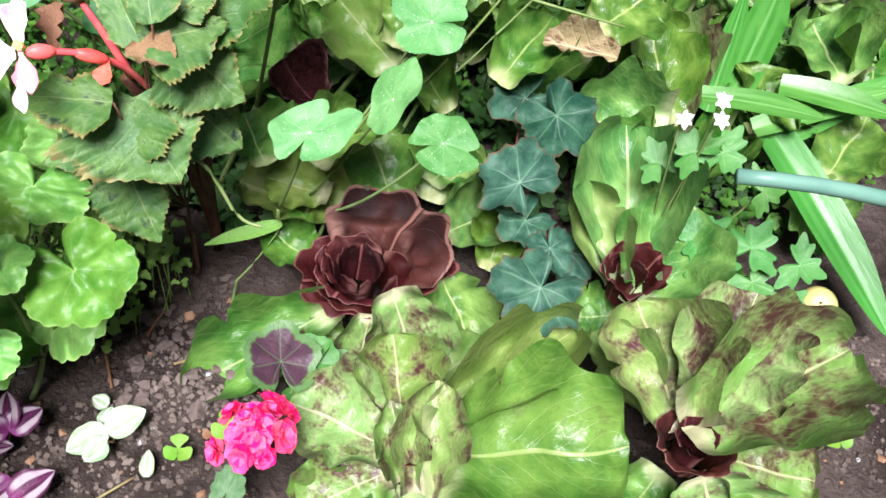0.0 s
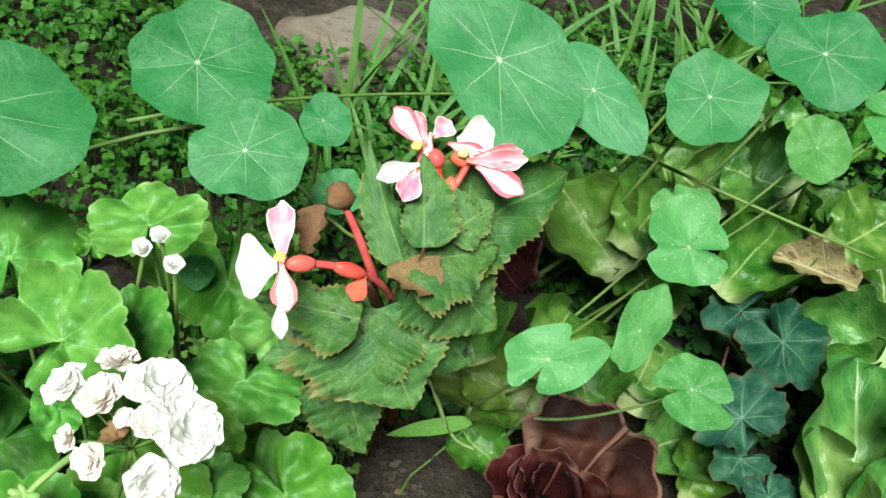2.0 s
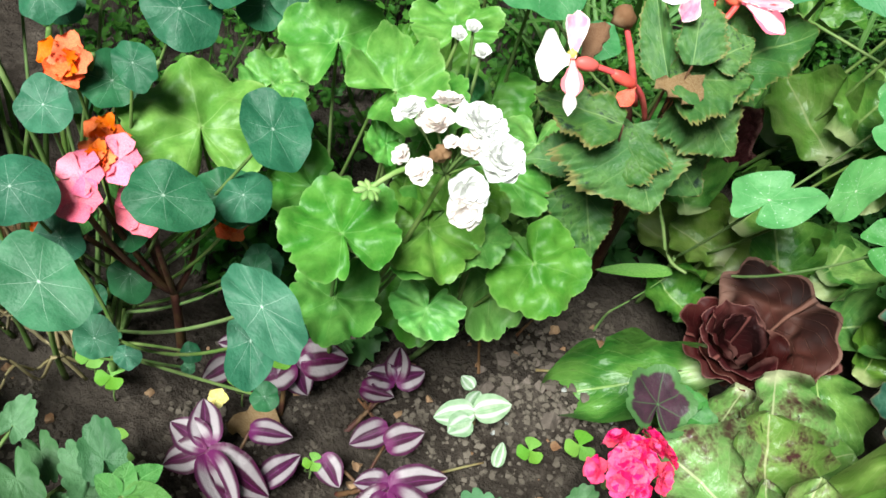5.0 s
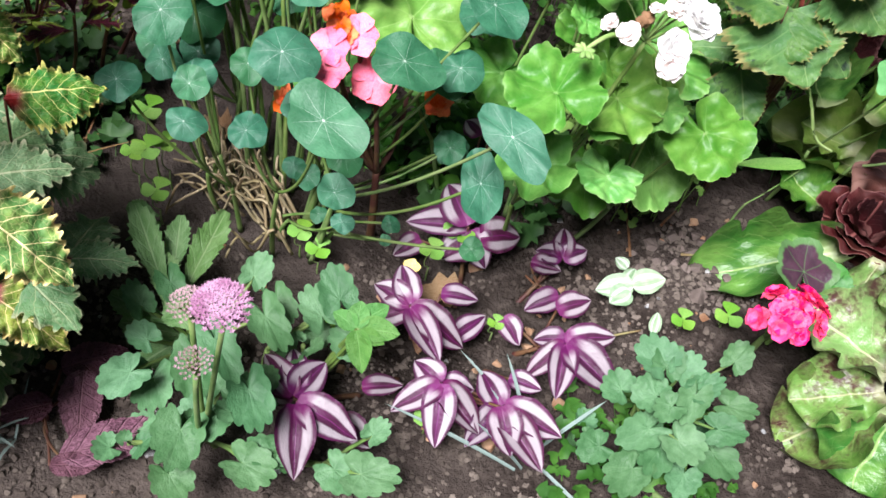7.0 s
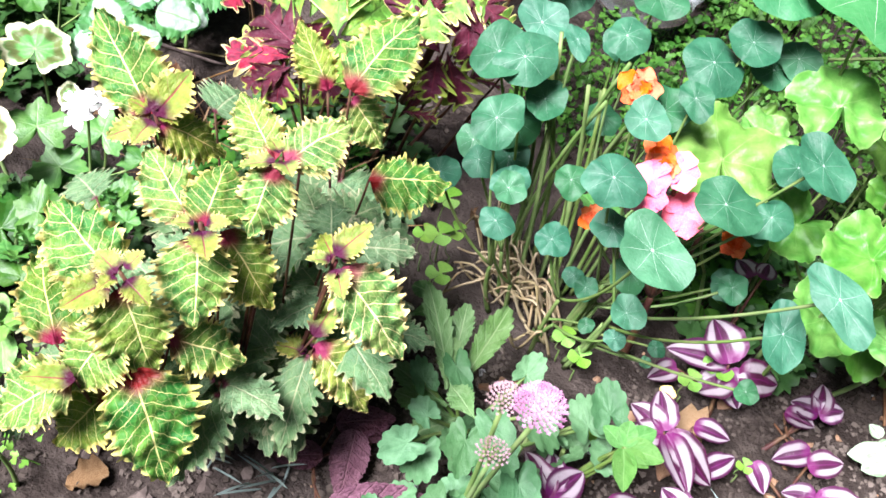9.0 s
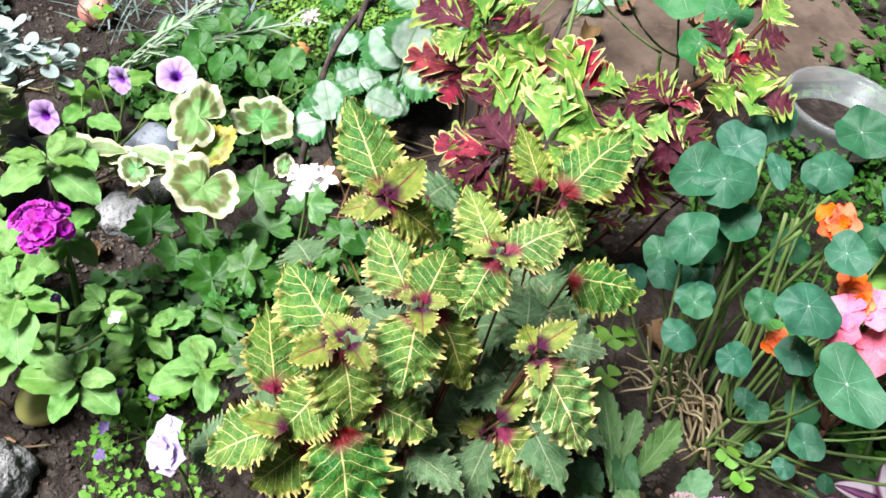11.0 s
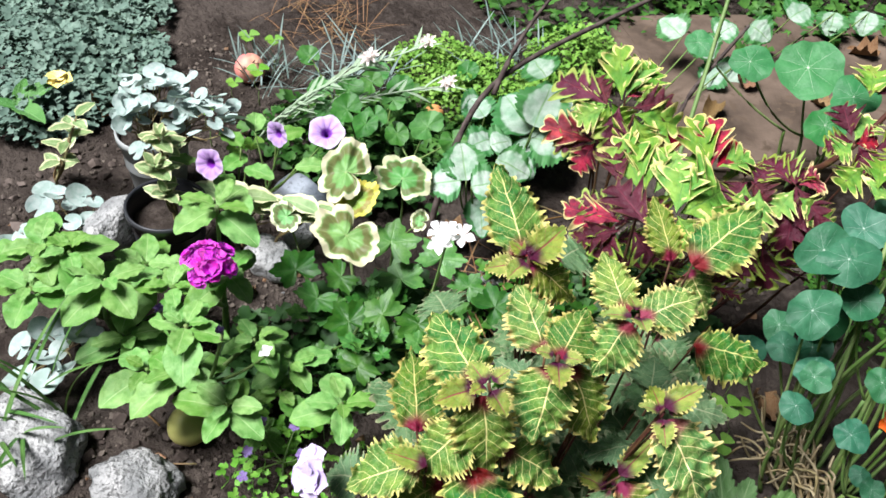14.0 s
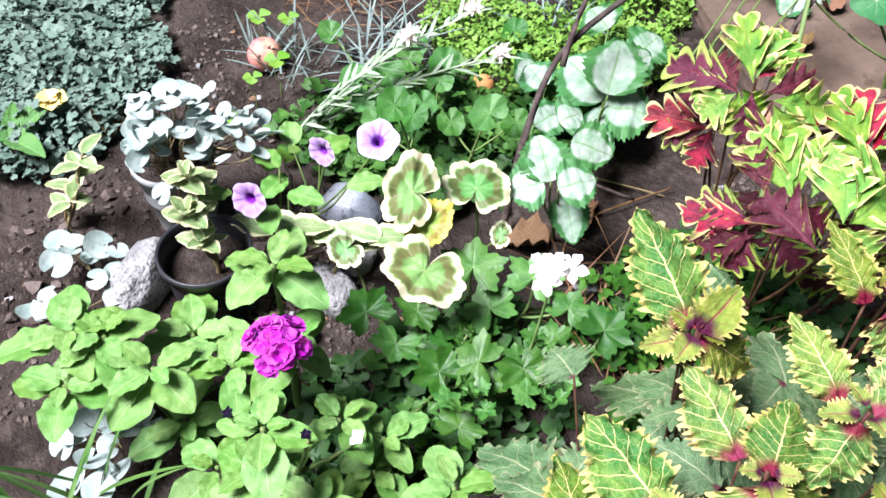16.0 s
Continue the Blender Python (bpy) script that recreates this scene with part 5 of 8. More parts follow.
# lettuce with a maroon heart
lf(let_a, LETR, 0.190, 0.570, 0.110, -148, -38, 16, 0.088, 0.086)
lf(let_a, LETR, 0.175, 0.553, 0.090, 173, -45, 0, 0.074, 0.060)
lf(let_a, LET, 0.236, 0.622, 0.080, -144, -27, 18, 0.101, 0.074)
lf(let_a, LET, 0.148, 0.576, 0.060, 118, -19, -19, 0.165, 0.078)
lf(let_a, LETP, 0.163, 0.680, 0.070, 78, 4, -25, 0.131, 0.077)
lf(let_a, LET, 0.197, 0.689, 0.070, 28, 32, -15, 0.099, 0.084)
lf(let_a, LET, 0.245, 0.674, 0.060, -62, 16, 19, 0.074, 0.078)
lf(let_a, LET, 0.233, 0.717, 0.060, -17, 31, 3, 0.087, 0.081)
lf(let_a, LET, 0.123, 0.630, 0.050, 60, 11, -20, 0.062, 0.057)
lf(let_a, LETR, 0.138, 0.571, 0.050, 179, -39, 1, 0.064, 0.067)
# lettuce, green
lf(let_b, LETR, 0.207, 0.448, 0.090, 11, 23, -8, 0.076, 0.076)
lf(let_b, LETP, 0.233, 0.442, 0.090, -53, 17, 10, 0.164, 0.071)
lf(let_b, LET, 0.222, 0.410, 0.100, -85, 6, 15, 0.180, 0.153)
lf(let_b, LETR, 0.198, 0.419, 0.090, 64, 3, -16, 0.099, 0.088)
lf(let_b, LETR, 0.200, 0.406, 0.080, 112, -16, -13, 0.083, 0.071)
lf(let_b, LETR, 0.221, 0.383, 0.100, -6, 39, -5, 0.088, 0.060)
lf(let_b, LETR, 0.209, 0.391, 0.100, 20, 43, -13, 0.063, 0.041)
lf(let_b, LETP, 0.220, 0.489, 0.060, -53, 14, 12, 0.091, 0.069)
lf(let_b, LET, 0.221, 0.404, 0.060, 171, -30, 2, 0.080, 0.111)
lf(let_b, LET, 0.246, 0.405, 0.060, -136, -19, 15, 0.098, 0.122)
lf(let_b, LETR, 0.203, 0.412, 0.050, 132, -25, -9, 0.094, 0.095)
# lettuce with dark heart
lf(let_c, LET, 0.429, 0.614, 0.090, 5, 31, -19, 0.168, 0.115)
lf(let_c, LETP, 0.409, 0.608, 0.100, 27, 32, -27, 0.103, 0.056)
lf(let_c, LET, 0.435, 0.582, 0.090, -26, 33, -4, 0.123, 0.110)
lf(let_c, LET, 0.422, 0.590, 0.070, 89, -12, -22, 0.052, 0.057)
lf(let_c, LET, 0.460, 0.600, 0.060, -98, -1, 24, 0.054, 0.078)
# lettuce, mottled
lf(let_d, LETR, 0.440, 0.439, 0.120, -65, 20, 9, 0.179, 0.122)
lf(let_d, LETR, 0.438, 0.442, 0.120, 15, 22, -19, 0.122, 0.108)
lf(let_d, LETR, 0.457, 0.449, 0.120, -28, 25, -6, 0.138, 0.109)
lf(let_d, LETR, 0.475, 0.433, 0.100, -104, 6, 20, 0.100, 0.102)
lf(let_d, LETP, 0.430, 0.462, 0.100, 31, 7, -21, 0.099, 0.058)
lf(let_d, LETR, 0.464, 0.417, 0.100, -157, -28, 22, 0.062, 0.121)
lf(let_d, LET, 0.546, 0.494, 0.060, -76, 15, 12, 0.101, 0.071)
lf(let_d, LET, 0.447, 0.436, 0.060, 142, -35, 2, 0.079, 0.078)
# lettuce leaves behind
lf(let_e, LETR, 0.498, 0.823, 0.080, -2, 23, -10, 0.182, 0.098)
lf(let_e, LET, 0.488, 0.809, 0.120, 79, -7, -24, 0.113, 0.081)
lf(let_e, LET, 0.525, 0.791, 0.100, 85, -11, -22, 0.125, 0.061)
lf(let_e, LET, 0.290, 0.813, 0.150, -35, 23, 9, 0.116, 0.085)
lf(let_e, LETD, 0.404, 0.818, 0.200, 73, -2, -26, 0.079, 0.036)
lf(let_e, LET, 0.177, 0.786, 0.200, -29, 23, 10, 0.087, 0.083)
lf(let_e, LET, 0.727, 0.916, 0.120, 16, 18, -22, 0.110, 0.114)
lf(let_e, LET, 0.759, 0.903, 0.120, -9, 25, -13, 0.122, 0.110)
lf(let_e, LET, 0.685, 0.791, 0.080, -37, 26, -1, 0.112, 0.106)
lf(let_e, LET, 0.659, 0.787, 0.060, -131, -1, 25, 0.076, 0.104)
lf(let_e, LET, 0.232, 0.732, 0.070, -37, 19, 9, 0.059, 0.079)
lf(let_e, LET, 0.384, 0.854, 0.200, -53, 23, 15, 0.085, 0.091)
lf(let_e, LET, 0.068, 0.659, 0.150, 27, 19, -7, 0.064, 0.067)
lf(let_e, LET, 0.113, 0.666, 0.150, -27, 19, 10, 0.082, 0.069)
lf(let_e, LETM, 0.106, 0.778, 0.120, 47, 16, -16, 0.055, 0.060)
lf(let_e, LET, 0.292, 0.636, 0.060, -18, 19, 0, 0.072, 0.063)
lf(let_e, LET, 0.308, 0.928, 0.150, 53, 12, -24, 0.069, 0.102)
lf(let_e, LET, 0.359, 0.925, 0.200, 73, 0, -28, 0.078, 0.100)
lf(let_e, LETP, 0.189, 0.782, 0.170, 44, 16, -31, 0.109, 0.085)
lf(let_e, LET, 0.240, 0.760, 0.150, 34, 13, -29, 0.080, 0.065)
lf(let_e, LETP, 0.125, 0.841, 0.120, -38, 24, 20, 0.086, 0.093)
lf(let_e, LET, 0.087, 0.875, 0.100, -36, 24, 21, 0.060, 0.084)
lf(let_e, LETP, 0.129, 0.676, 0.100, 77, 5, -28, 0.066, 0.056)
lf(let_e, LET, 0.499, 0.831, 0.100, 14, 31, -23, 0.141, 0.100)
# dark scalloped begonia
lf(scal, SCAL, 0.348, 0.767, 0.160, -143, -14, 20, 0.077, 0.078)
lf(scal, SCAL, 0.307, 0.678, 0.150, 38, 13, -18, 0.064, 0.077)
lf(scal, SCAL, 0.319, 0.658, 0.120, 125, -17, -12, 0.051, 0.056)
lf(scal, SCAL, 0.325, 0.569, 0.133, 137, -18, -6, 0.074, 0.081)
lf(scal, SCAL, 0.341, 0.626, 0.120, -164, -16, 12, 0.048, 0.044)
lf(scal, SCAL, 0.326, 0.819, 0.130, 115, -16, -18, 0.067, 0.070)
lf(scal, SCAL, 0.369, 0.638, 0.100, -158, -14, 15, 0.051, 0.045)
# small lobed leaves
lf(columbine, AQ, 0.431, 0.677, 0.200, 26, 15, -19, 0.041, 0.043)
lf(columbine, AQ, 0.445, 0.657, 0.240, 43, 8, -24, 0.036, 0.048)
lf(columbine, AQ, 0.472, 0.661, 0.240, -146, -11, 23, 0.043, 0.047)
lf(columbine, AQ, 0.556, 0.695, 0.160, -94, 14, 21, 0.032, 0.048)
lf(columbine, AQ, 0.489, 0.644, 0.140, 50, 3, -23, 0.045, 0.053)
lf(columbine, AQ, 0.494, 0.618, 0.130, 148, -22, 1, 0.056, 0.047)
lf(columbine, AQ, 0.540, 0.637, 0.140, -39, 23, 0, 0.050, 0.053)
lf(columbine, AQ, 0.544, 0.610, 0.120, -148, -8, 21, 0.045, 0.051)
lf(columbine, AQ, 0.601, 0.638, 0.120, -122, 4, 23, 0.040, 0.055)
lf(columbine, AQ, 0.454, 0.695, 0.160, -163, -17, 17, 0.031, 0.034)
lf(columbine, AQ, 0.516, 0.621, 0.100, 28, 10, -20, 0.045, 0.041)
lf(columbine, AQ, 0.600, 0.617, 0.080, -171, -15, 17, 0.040, 0.040)
# strap leaves
lf(strap, STRAP, 0.572, 0.869, 0.120, -26, 15, -1, 0.228, 0.052)
lf(strap, STRAP, 0.476, 0.756, 0.220, -96, 6, 14, 0.130, 0.028)
lf(strap, STRAP, 0.609, 0.848, 0.120, -151, -13, 23, 0.285, 0.050)
lf(strap, STRAP, 0.591, 0.827, 0.120, -76, 20, 18, 0.179, 0.033)
lf(strap, STRAP, 0.540, 0.845, 0.120, -19, 26, -4, 0.175, 0.027)
lf(strap, STRAP, 0.614, 0.862, 0.160, -108, 8, 27, 0.135, 0.034)
lf(strap, STRAP, 0.613, 0.823, 0.100, -65, 23, 13, 0.203, 0.038)
# fallen blade
lf(blade_leaf, BLADE, 0.086, 0.654, 0.080, 112, -6, -18, 0.078, 0.015)
# purple tradescantia
lf(trad, TRAD, -0.229, 0.306, 0.050, 36, 15, -6, 0.042, 0.029)
lf(trad, TRAD, -0.229, 0.306, 0.050, 82, 6, -15, 0.040, 0.029)
lf(trad, TRAD, -0.228, 0.303, 0.050, 129, -7, -14, 0.038, 0.030)
lf(trad, TRAD, -0.226, 0.297, 0.060, -97, -6, 15, 0.062, 0.036)
lf(trad, TRAD, -0.226, 0.297, 0.060, -125, -12, 11, 0.058, 0.029)
lf(trad, TRAD, -0.209, 0.338, 0.040, -73, 2, 17, 0.037, 0.023)
lf(trad, TRAD, -0.172, 0.249, 0.040, 70, 7, -13, 0.033, 0.029)
lf(trad, TRAD, -0.171, 0.244, 0.050, 140, -10, -10, 0.050, 0.027)
lf(trad, TRAD, -0.171, 0.244, 0.050, -160, -14, 3, 0.055, 0.032)
lf(trad, TRAD, -0.172, 0.249, 0.040, -117, -8, 12, 0.057, 0.029)
lf(trad, TRAD, -0.172, 0.255, 0.030, -75, 2, 14, 0.031, 0.026)
lf(trad, TRAD, -0.115, 0.253, 0.040, 50, 9, -11, 0.039, 0.029)
lf(trad, TRAD, -0.115, 0.253, 0.040, 160, -13, -5, 0.047, 0.026)
lf(trad, TRAD, -0.115, 0.248, 0.050, -143, -11, 9, 0.043, 0.033)
lf(trad, TRAD, -0.111, 0.249, 0.040, -123, -7, 12, 0.063, 0.032)
lf(trad, TRAD, -0.113, 0.254, 0.040, -92, -0, 14, 0.059, 0.033)
lf(trad, TRAD, -0.084, 0.348, 0.040, 113, -8, -15, 0.030, 0.022)
lf(trad, TRAD, -0.083, 0.345, 0.040, -59, 10, 14, 0.052, 0.029)
lf(trad, TRAD, -0.082, 0.342, 0.040, 151, -15, -7, 0.050, 0.024)
lf(trad, TRAD, -0.082, 0.335, 0.050, -168, -16, 5, 0.053, 0.028)
lf(trad, TRAD, -0.082, 0.335, 0.050, -109, -4, 16, 0.063, 0.039)
lf(trad, TRAD, -0.116, 0.437, 0.040, 18, 18, -6, 0.034, 0.023)
lf(trad, TRAD, -0.116, 0.437, 0.040, 93, -1, -19, 0.028, 0.026)
lf(trad, TRAD, -0.116, 0.437, 0.040, -45, 14, 13, 0.030, 0.027)
lf(trad, TRAD, -0.143, 0.423, 0.030, -82, 2, 19, 0.032, 0.023)
lf(trad, TRAD, -0.104, 0.398, 0.030, 134, -13, -12, 0.038, 0.027)
lf(trad, TRAD, -0.101, 0.381, 0.030, -48, 13, 12, 0.038, 0.028)
lf(trad, TRAD, -0.276, 0.167, 0.070, 60, 11, -7, 0.047, 0.026)
lf(trad, TRAD, -0.275, 0.171, 0.070, 32, 13, -1, 0.043, 0.026)
lf(trad, TRAD, -0.276, 0.167, 0.070, -16, 10, 9, 0.040, 0.031)
lf(trad, TRAD, -0.277, 0.169, 0.060, 104, 3, -13, 0.031, 0.021)
lf(trad, TRAD, -0.268, 0.157, 0.080, -154, -13, 0, 0.060, 0.033)
lf(trad, TRAD, -0.269, 0.159, 0.080, -93, -6, 11, 0.059, 0.034)
lf(trad, TRAD, -0.238, 0.179, 0.040, -103, -7, 10, 0.038, 0.027)
lf(trad, TRAD, -0.214, 0.419, 0.050, 110, -4, -19, 0.064, 0.033)
lf(trad, TRAD, -0.213, 0.411, 0.060, 49, 15, -12, 0.051, 0.045)
lf(trad, TRAD, -0.204, 0.409, 0.050, 145, -14, -13, 0.040, 0.038)
lf(trad, TRAD, -0.199, 0.412, 0.050, -61, 7, 18, 0.043, 0.040)
lf(trad, TRAD, -0.211, 0.413, 0.050, -128, -14, 13, 0.039, 0.038)
lf(trad, TRAD, -0.253, 0.394, 0.030, 144, -12, -14, 0.033, 0.025)
lf(trad, TRAD, -0.235, 0.219, 0.030, -60, 3, 13, 0.038, 0.021)
lf(trad, TRAD, -0.181, 0.303, 0.030, -29, 13, 9, 0.042, 0.024)
lf(trad, TRAD, -0.146, 0.349, 0.030, -124, -10, 13, 0.031, 0.025)
lf(trad, TRAD, -0.243, 0.511, 0.080, 61, 14, -17, 0.026, 0.027)
lf(trad, TRAD, -0.233, 0.517, 0.080, 7, 22, 1, 0.020, 0.024)
lf(trad, TRAD, -0.118, 0.295, 0.020, -85, 2, 15, 0.033, 0.022)
# pale tradescantia
lf(tradw, TRADW, -0.040, 0.447, 0.030, 118, -12, -16, 0.038, 0.027)
lf(tradw, TRADW, -0.040, 0.447, 0.030, -56, 13, 14, 0.036, 0.027)
lf(tradw, TRADW, -0.041, 0.439, 0.030, 142, -17, -9, 0.024, 0.025)
lf(tradw, TRADW, -0.045, 0.456, 0.020, -9, 19, 0, 0.018, 0.017)
lf(tradw, TRADW, -0.003, 0.416, 0.010, 6, 18, -6, 0.024, 0.013)
lf(tradw, TRADW, -0.049, 0.481, 0.010, 66, 6, -19, 0.017, 0.014)
# flowering stonecrop
lf(sedum, SED, -0.402, 0.190, 0.120, -124, -16, 5, 0.042, 0.022)
lf(sedum, SED, -0.396, 0.118, 0.090, 151, -4, -14, 0.044, 0.030)
lf(sedum, SED, -0.388, 0.132, 0.063, -155, -13, -5, 0.050, 0.031)
lf(sedum, SED, -0.358, 0.148, 0.100, -156, -14, -4, 0.051, 0.030)
lf(sedum, SED, -0.338, 0.097, 0.080, -167, -11, -6, 0.053, 0.039)
lf(sedum, SED, -0.323, 0.133, 0.100, 19, 13, 4, 0.031, 0.029)
lf(sedum, SED, -0.298, 0.134, 0.120, -139, -13, 2, 0.059, 0.031)
lf(sedum, SED, -0.322, 0.121, 0.080, -177, -11, -7, 0.039, 0.029)
lf(sedum, SED, -0.325, 0.208, 0.100, -125, -14, 6, 0.057, 0.030)
lf(sedum, SED, -0.356, 0.244, 0.090, -1, 14, 9, 0.039, 0.024)
lf(sedum, SED, -0.330, 0.238, 0.080, -125, -14, 7, 0.045, 0.024)
lf(sedum, SED, -0.273, 0.240, 0.120, 43, 15, -6, 0.048, 0.031)
lf(sedum, SED, -0.283, 0.230, 0.100, 54, 13, -8, 0.044, 0.031)
lf(sedum, SED, -0.256, 0.232, 0.080, 170, -13, -7, 0.032, 0.032)
lf(sedum, SED, -0.286, 0.101, 0.060, -92, -7, 9, 0.048, 0.032)
lf(sedum, SED, -0.270, 0.119, 0.060, 107, 2, -11, 0.036, 0.026)
lf(sedum, SED, -0.197, 0.134, 0.060, -78, -1, 11, 0.050, 0.033)
lf(sedum, SED, -0.220, 0.132, 0.050, -108, -7, 9, 0.043, 0.030)
lf(sedum, SED, -0.203, 0.169, 0.060, -24, 10, 8, 0.029, 0.019)
lf(sedum, SED, -0.337, 0.151, 0.140, -122, -14, 6, 0.060, 0.027)
lf(sedum, SED, -0.419, 0.170, 0.100, 57, 16, -4, 0.036, 0.022)
lf(sedum, SED, -0.397, 0.145, 0.100, 82, 12, -9, 0.030, 0.022)
lf(sedum, SED, -0.332, 0.068, 0.060, -123, -11, 2, 0.040, 0.030)
lf(sedum, OV, -0.249, 0.223, 0.118, 16, 15, 1, 0.025, 0.019)
lf(sedum, OV, -0.249, 0.223, 0.118, 80, 8, -13, 0.024, 0.017)
lf(sedum, OV, -0.248, 0.221, 0.118, -145, -15, 4, 0.036, 0.021)
lf(sedum, OV, -0.247, 0.224, 0.118, -71, 0, 15, 0.035, 0.022)
lf(sedum, OV, -0.248, 0.230, 0.118, -32, 10, 12, 0.028, 0.019)
lf(sedum, OV, -0.245, 0.220, 0.118, -87, -4, 14, 0.023, 0.014)
# stonecrop beside the lettuce
lf(sedum2, SED, -0.003, 0.326, 0.100, 59, 5, -17, 0.041, 0.034)
lf(sedum2, SED, 0.003, 0.323, 0.100, -1, 17, -4, 0.037, 0.027)
lf(sedum2, SED, 0.018, 0.325, 0.100, -32, 17, 5, 0.034, 0.027)
lf(sedum2, SED, 0.033, 0.308, 0.100, 173, -17, 4, 0.044, 0.026)
lf(sedum2, SED, 0.036, 0.315, 0.100, -47, 16, 8, 0.035, 0.023)
lf(sedum2, SED, 0.003, 0.298, 0.090, 89, -5, -16, 0.034, 0.033)
lf(sedum2, SED, -0.023, 0.302, 0.070, 75, 1, -16, 0.032, 0.030)
lf(sedum2, SED, 0.010, 0.277, 0.070, 135, -14, -7, 0.050, 0.031)
lf(sedum2, SED, 0.026, 0.272, 0.060, 166, -16, 2, 0.048, 0.034)
lf(sedum2, SED, -0.023, 0.252, 0.050, 124, -11, -10, 0.034, 0.028)
lf(sedum2, SED, 0.034, 0.272, 0.080, -115, -1, 16, 0.042, 0.033)
lf(sedum2, SED, 0.064, 0.298, 0.080, -79, 10, 14, 0.038, 0.028)
lf(sedum2, SED, 0.068, 0.325, 0.080, -89, 7, 16, 0.039, 0.025)
lf(sedum2, SED, 0.069, 0.287, 0.060, -122, -2, 17, 0.047, 0.033)
lf(sedum2, SED, 0.010, 0.246, 0.050, 151, -15, -3, 0.051, 0.034)
lf(sedum2, SED, 0.053, 0.261, 0.050, 177, -15, 5, 0.035, 0.030)
lf(sedum2, SED, 0.017, 0.288, 0.100, 138, -16, -7, 0.029, 0.023)
lf(sedum2, SED, 0.069, 0.387, 0.060, -17, 19, -1, 0.037, 0.025)
# toothed rosette
lf(tooth, TOOTH, -0.392, 0.175, 0.100, 49, 11, -5, 0.116, 0.023)
lf(tooth, TOOTH, -0.392, 0.183, 0.100, 7, 12, 3, 0.100, 0.024)
lf(tooth, TOOTH, -0.394, 0.174, 0.080, 89, 6, -14, 0.064, 0.023)
lf(tooth, TOOTH, -0.388, 0.179, 0.060, 103, 3, -15, 0.058, 0.024)
lf(tooth, TOOTH, -0.384, 0.182, 0.060, 147, -9, -12, 0.049, 0.022)
lf(tooth, TOOTH, -0.412, 0.204, 0.090, 25, 16, -0, 0.068, 0.020)
lf(tooth, TOOTH, -0.400, 0.176, 0.100, 33, 15, -3, 0.053, 0.023)
lf(tooth, TOOTH, -0.360, 0.159, 0.120, 72, 9, -12, 0.035, 0.022)
lf(tooth, TOOTH, -0.476, 0.278, 0.060, 99, 6, -17, 0.033, 0.018)
lf(tooth, TOOTH, -0.492, 0.245, 0.050, -31, 9, 15, 0.036, 0.013)
# burgundy leaves
lf(burg, BURG, -0.473, 0.118, 0.030, -44, 2, 14, 0.057, 0.031)
lf(burg, BURG, -0.453, 0.123, 0.035, -153, -17, -2, 0.064, 0.035)
lf(burg, BURG, -0.464, 0.091, 0.020, 132, 0, -13, 0.046, 0.027)
lf(burg, BURG, -0.426, 0.052, 0.030, -45, 1, 12, 0.096, 0.034)
lf(burg, BURG, -0.429, 0.042, 0.030, -61, -3, 11, 0.039, 0.020)
lf(burg, BURG, -0.432, 0.140, 0.020, 88, 10, -11, 0.028, 0.025)
# coleus, green and yellow
lf(col, COL, -0.560, -0.015, 0.305, 83, 20, -10, 0.079, 0.052)
lf(col, COL, -0.555, -0.015, 0.300, -111, -38, 5, 0.067, 0.049)
lf(col, COLY, -0.557, -0.021, 0.310, 163, -7, -22, 0.034, 0.025)
lf(col, COL, -0.576, -0.057, 0.260, 59, 21, 1, 0.079, 0.046)
lf(col, COL, -0.552, -0.029, 0.270, 178, -22, -18, 0.053, 0.047)
lf(col, COL, -0.533, 0.034, 0.325, -141, -40, -4, 0.063, 0.052)
lf(col, COL, -0.535, 0.040, 0.330, 22, 33, 10, 0.048, 0.044)
lf(col, COL, -0.555, 0.047, 0.310, 76, 30, -11, 0.067, 0.041)
lf(col, COL, -0.536, 0.056, 0.310, -92, -35, 16, 0.068, 0.043)
lf(col, COL, -0.518, 0.088, 0.360, -171, -43, -14, 0.052, 0.038)
lf(col, COL, -0.513, 0.094, 0.365, -19, 25, 23, 0.052, 0.038)
lf(col, COL, -0.537, 0.107, 0.340, 71, 33, -13, 0.058, 0.035)
lf(col, COL, -0.520, 0.116, 0.350, -2, 21, 17, 0.045, 0.033)
lf(col, COL, -0.631, 0.082, 0.335, 75, 38, -11, 0.088, 0.050)
lf(col, COLY, -0.624, 0.082, 0.340, -2, 31, 23, 0.041, 0.031)
lf(col, COL, -0.625, 0.084, 0.330, -54, -18, 27, 0.053, 0.034)
lf(col, COLY, -0.631, 0.077, 0.330, 140, -19, -29, 0.030, 0.019)
lf(col, COL, -0.554, 0.208, 0.330, -5, 36, 19, 0.084, 0.052)
lf(col, COL, -0.573, 0.204, 0.320, 71, 42, -16, 0.061, 0.031)
lf(col, COL, -0.561, 0.219, 0.310, -86, -39, 26, 0.050, 0.038)
lf(col, COL, -0.512, 0.185, 0.280, -48, 4, 26, 0.067, 0.045)
lf(col, COL, -0.463, 0.092, 0.298, -92, -28, 19, 0.081, 0.050)
lf(col, COLY, -0.467, 0.092, 0.310, -19, 31, 19, 0.034, 0.021)
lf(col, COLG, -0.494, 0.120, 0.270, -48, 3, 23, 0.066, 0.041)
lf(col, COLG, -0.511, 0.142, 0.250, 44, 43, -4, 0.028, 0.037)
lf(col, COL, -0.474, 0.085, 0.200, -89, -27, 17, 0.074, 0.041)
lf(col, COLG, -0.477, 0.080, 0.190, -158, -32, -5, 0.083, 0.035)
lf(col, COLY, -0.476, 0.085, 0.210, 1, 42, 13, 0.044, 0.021)
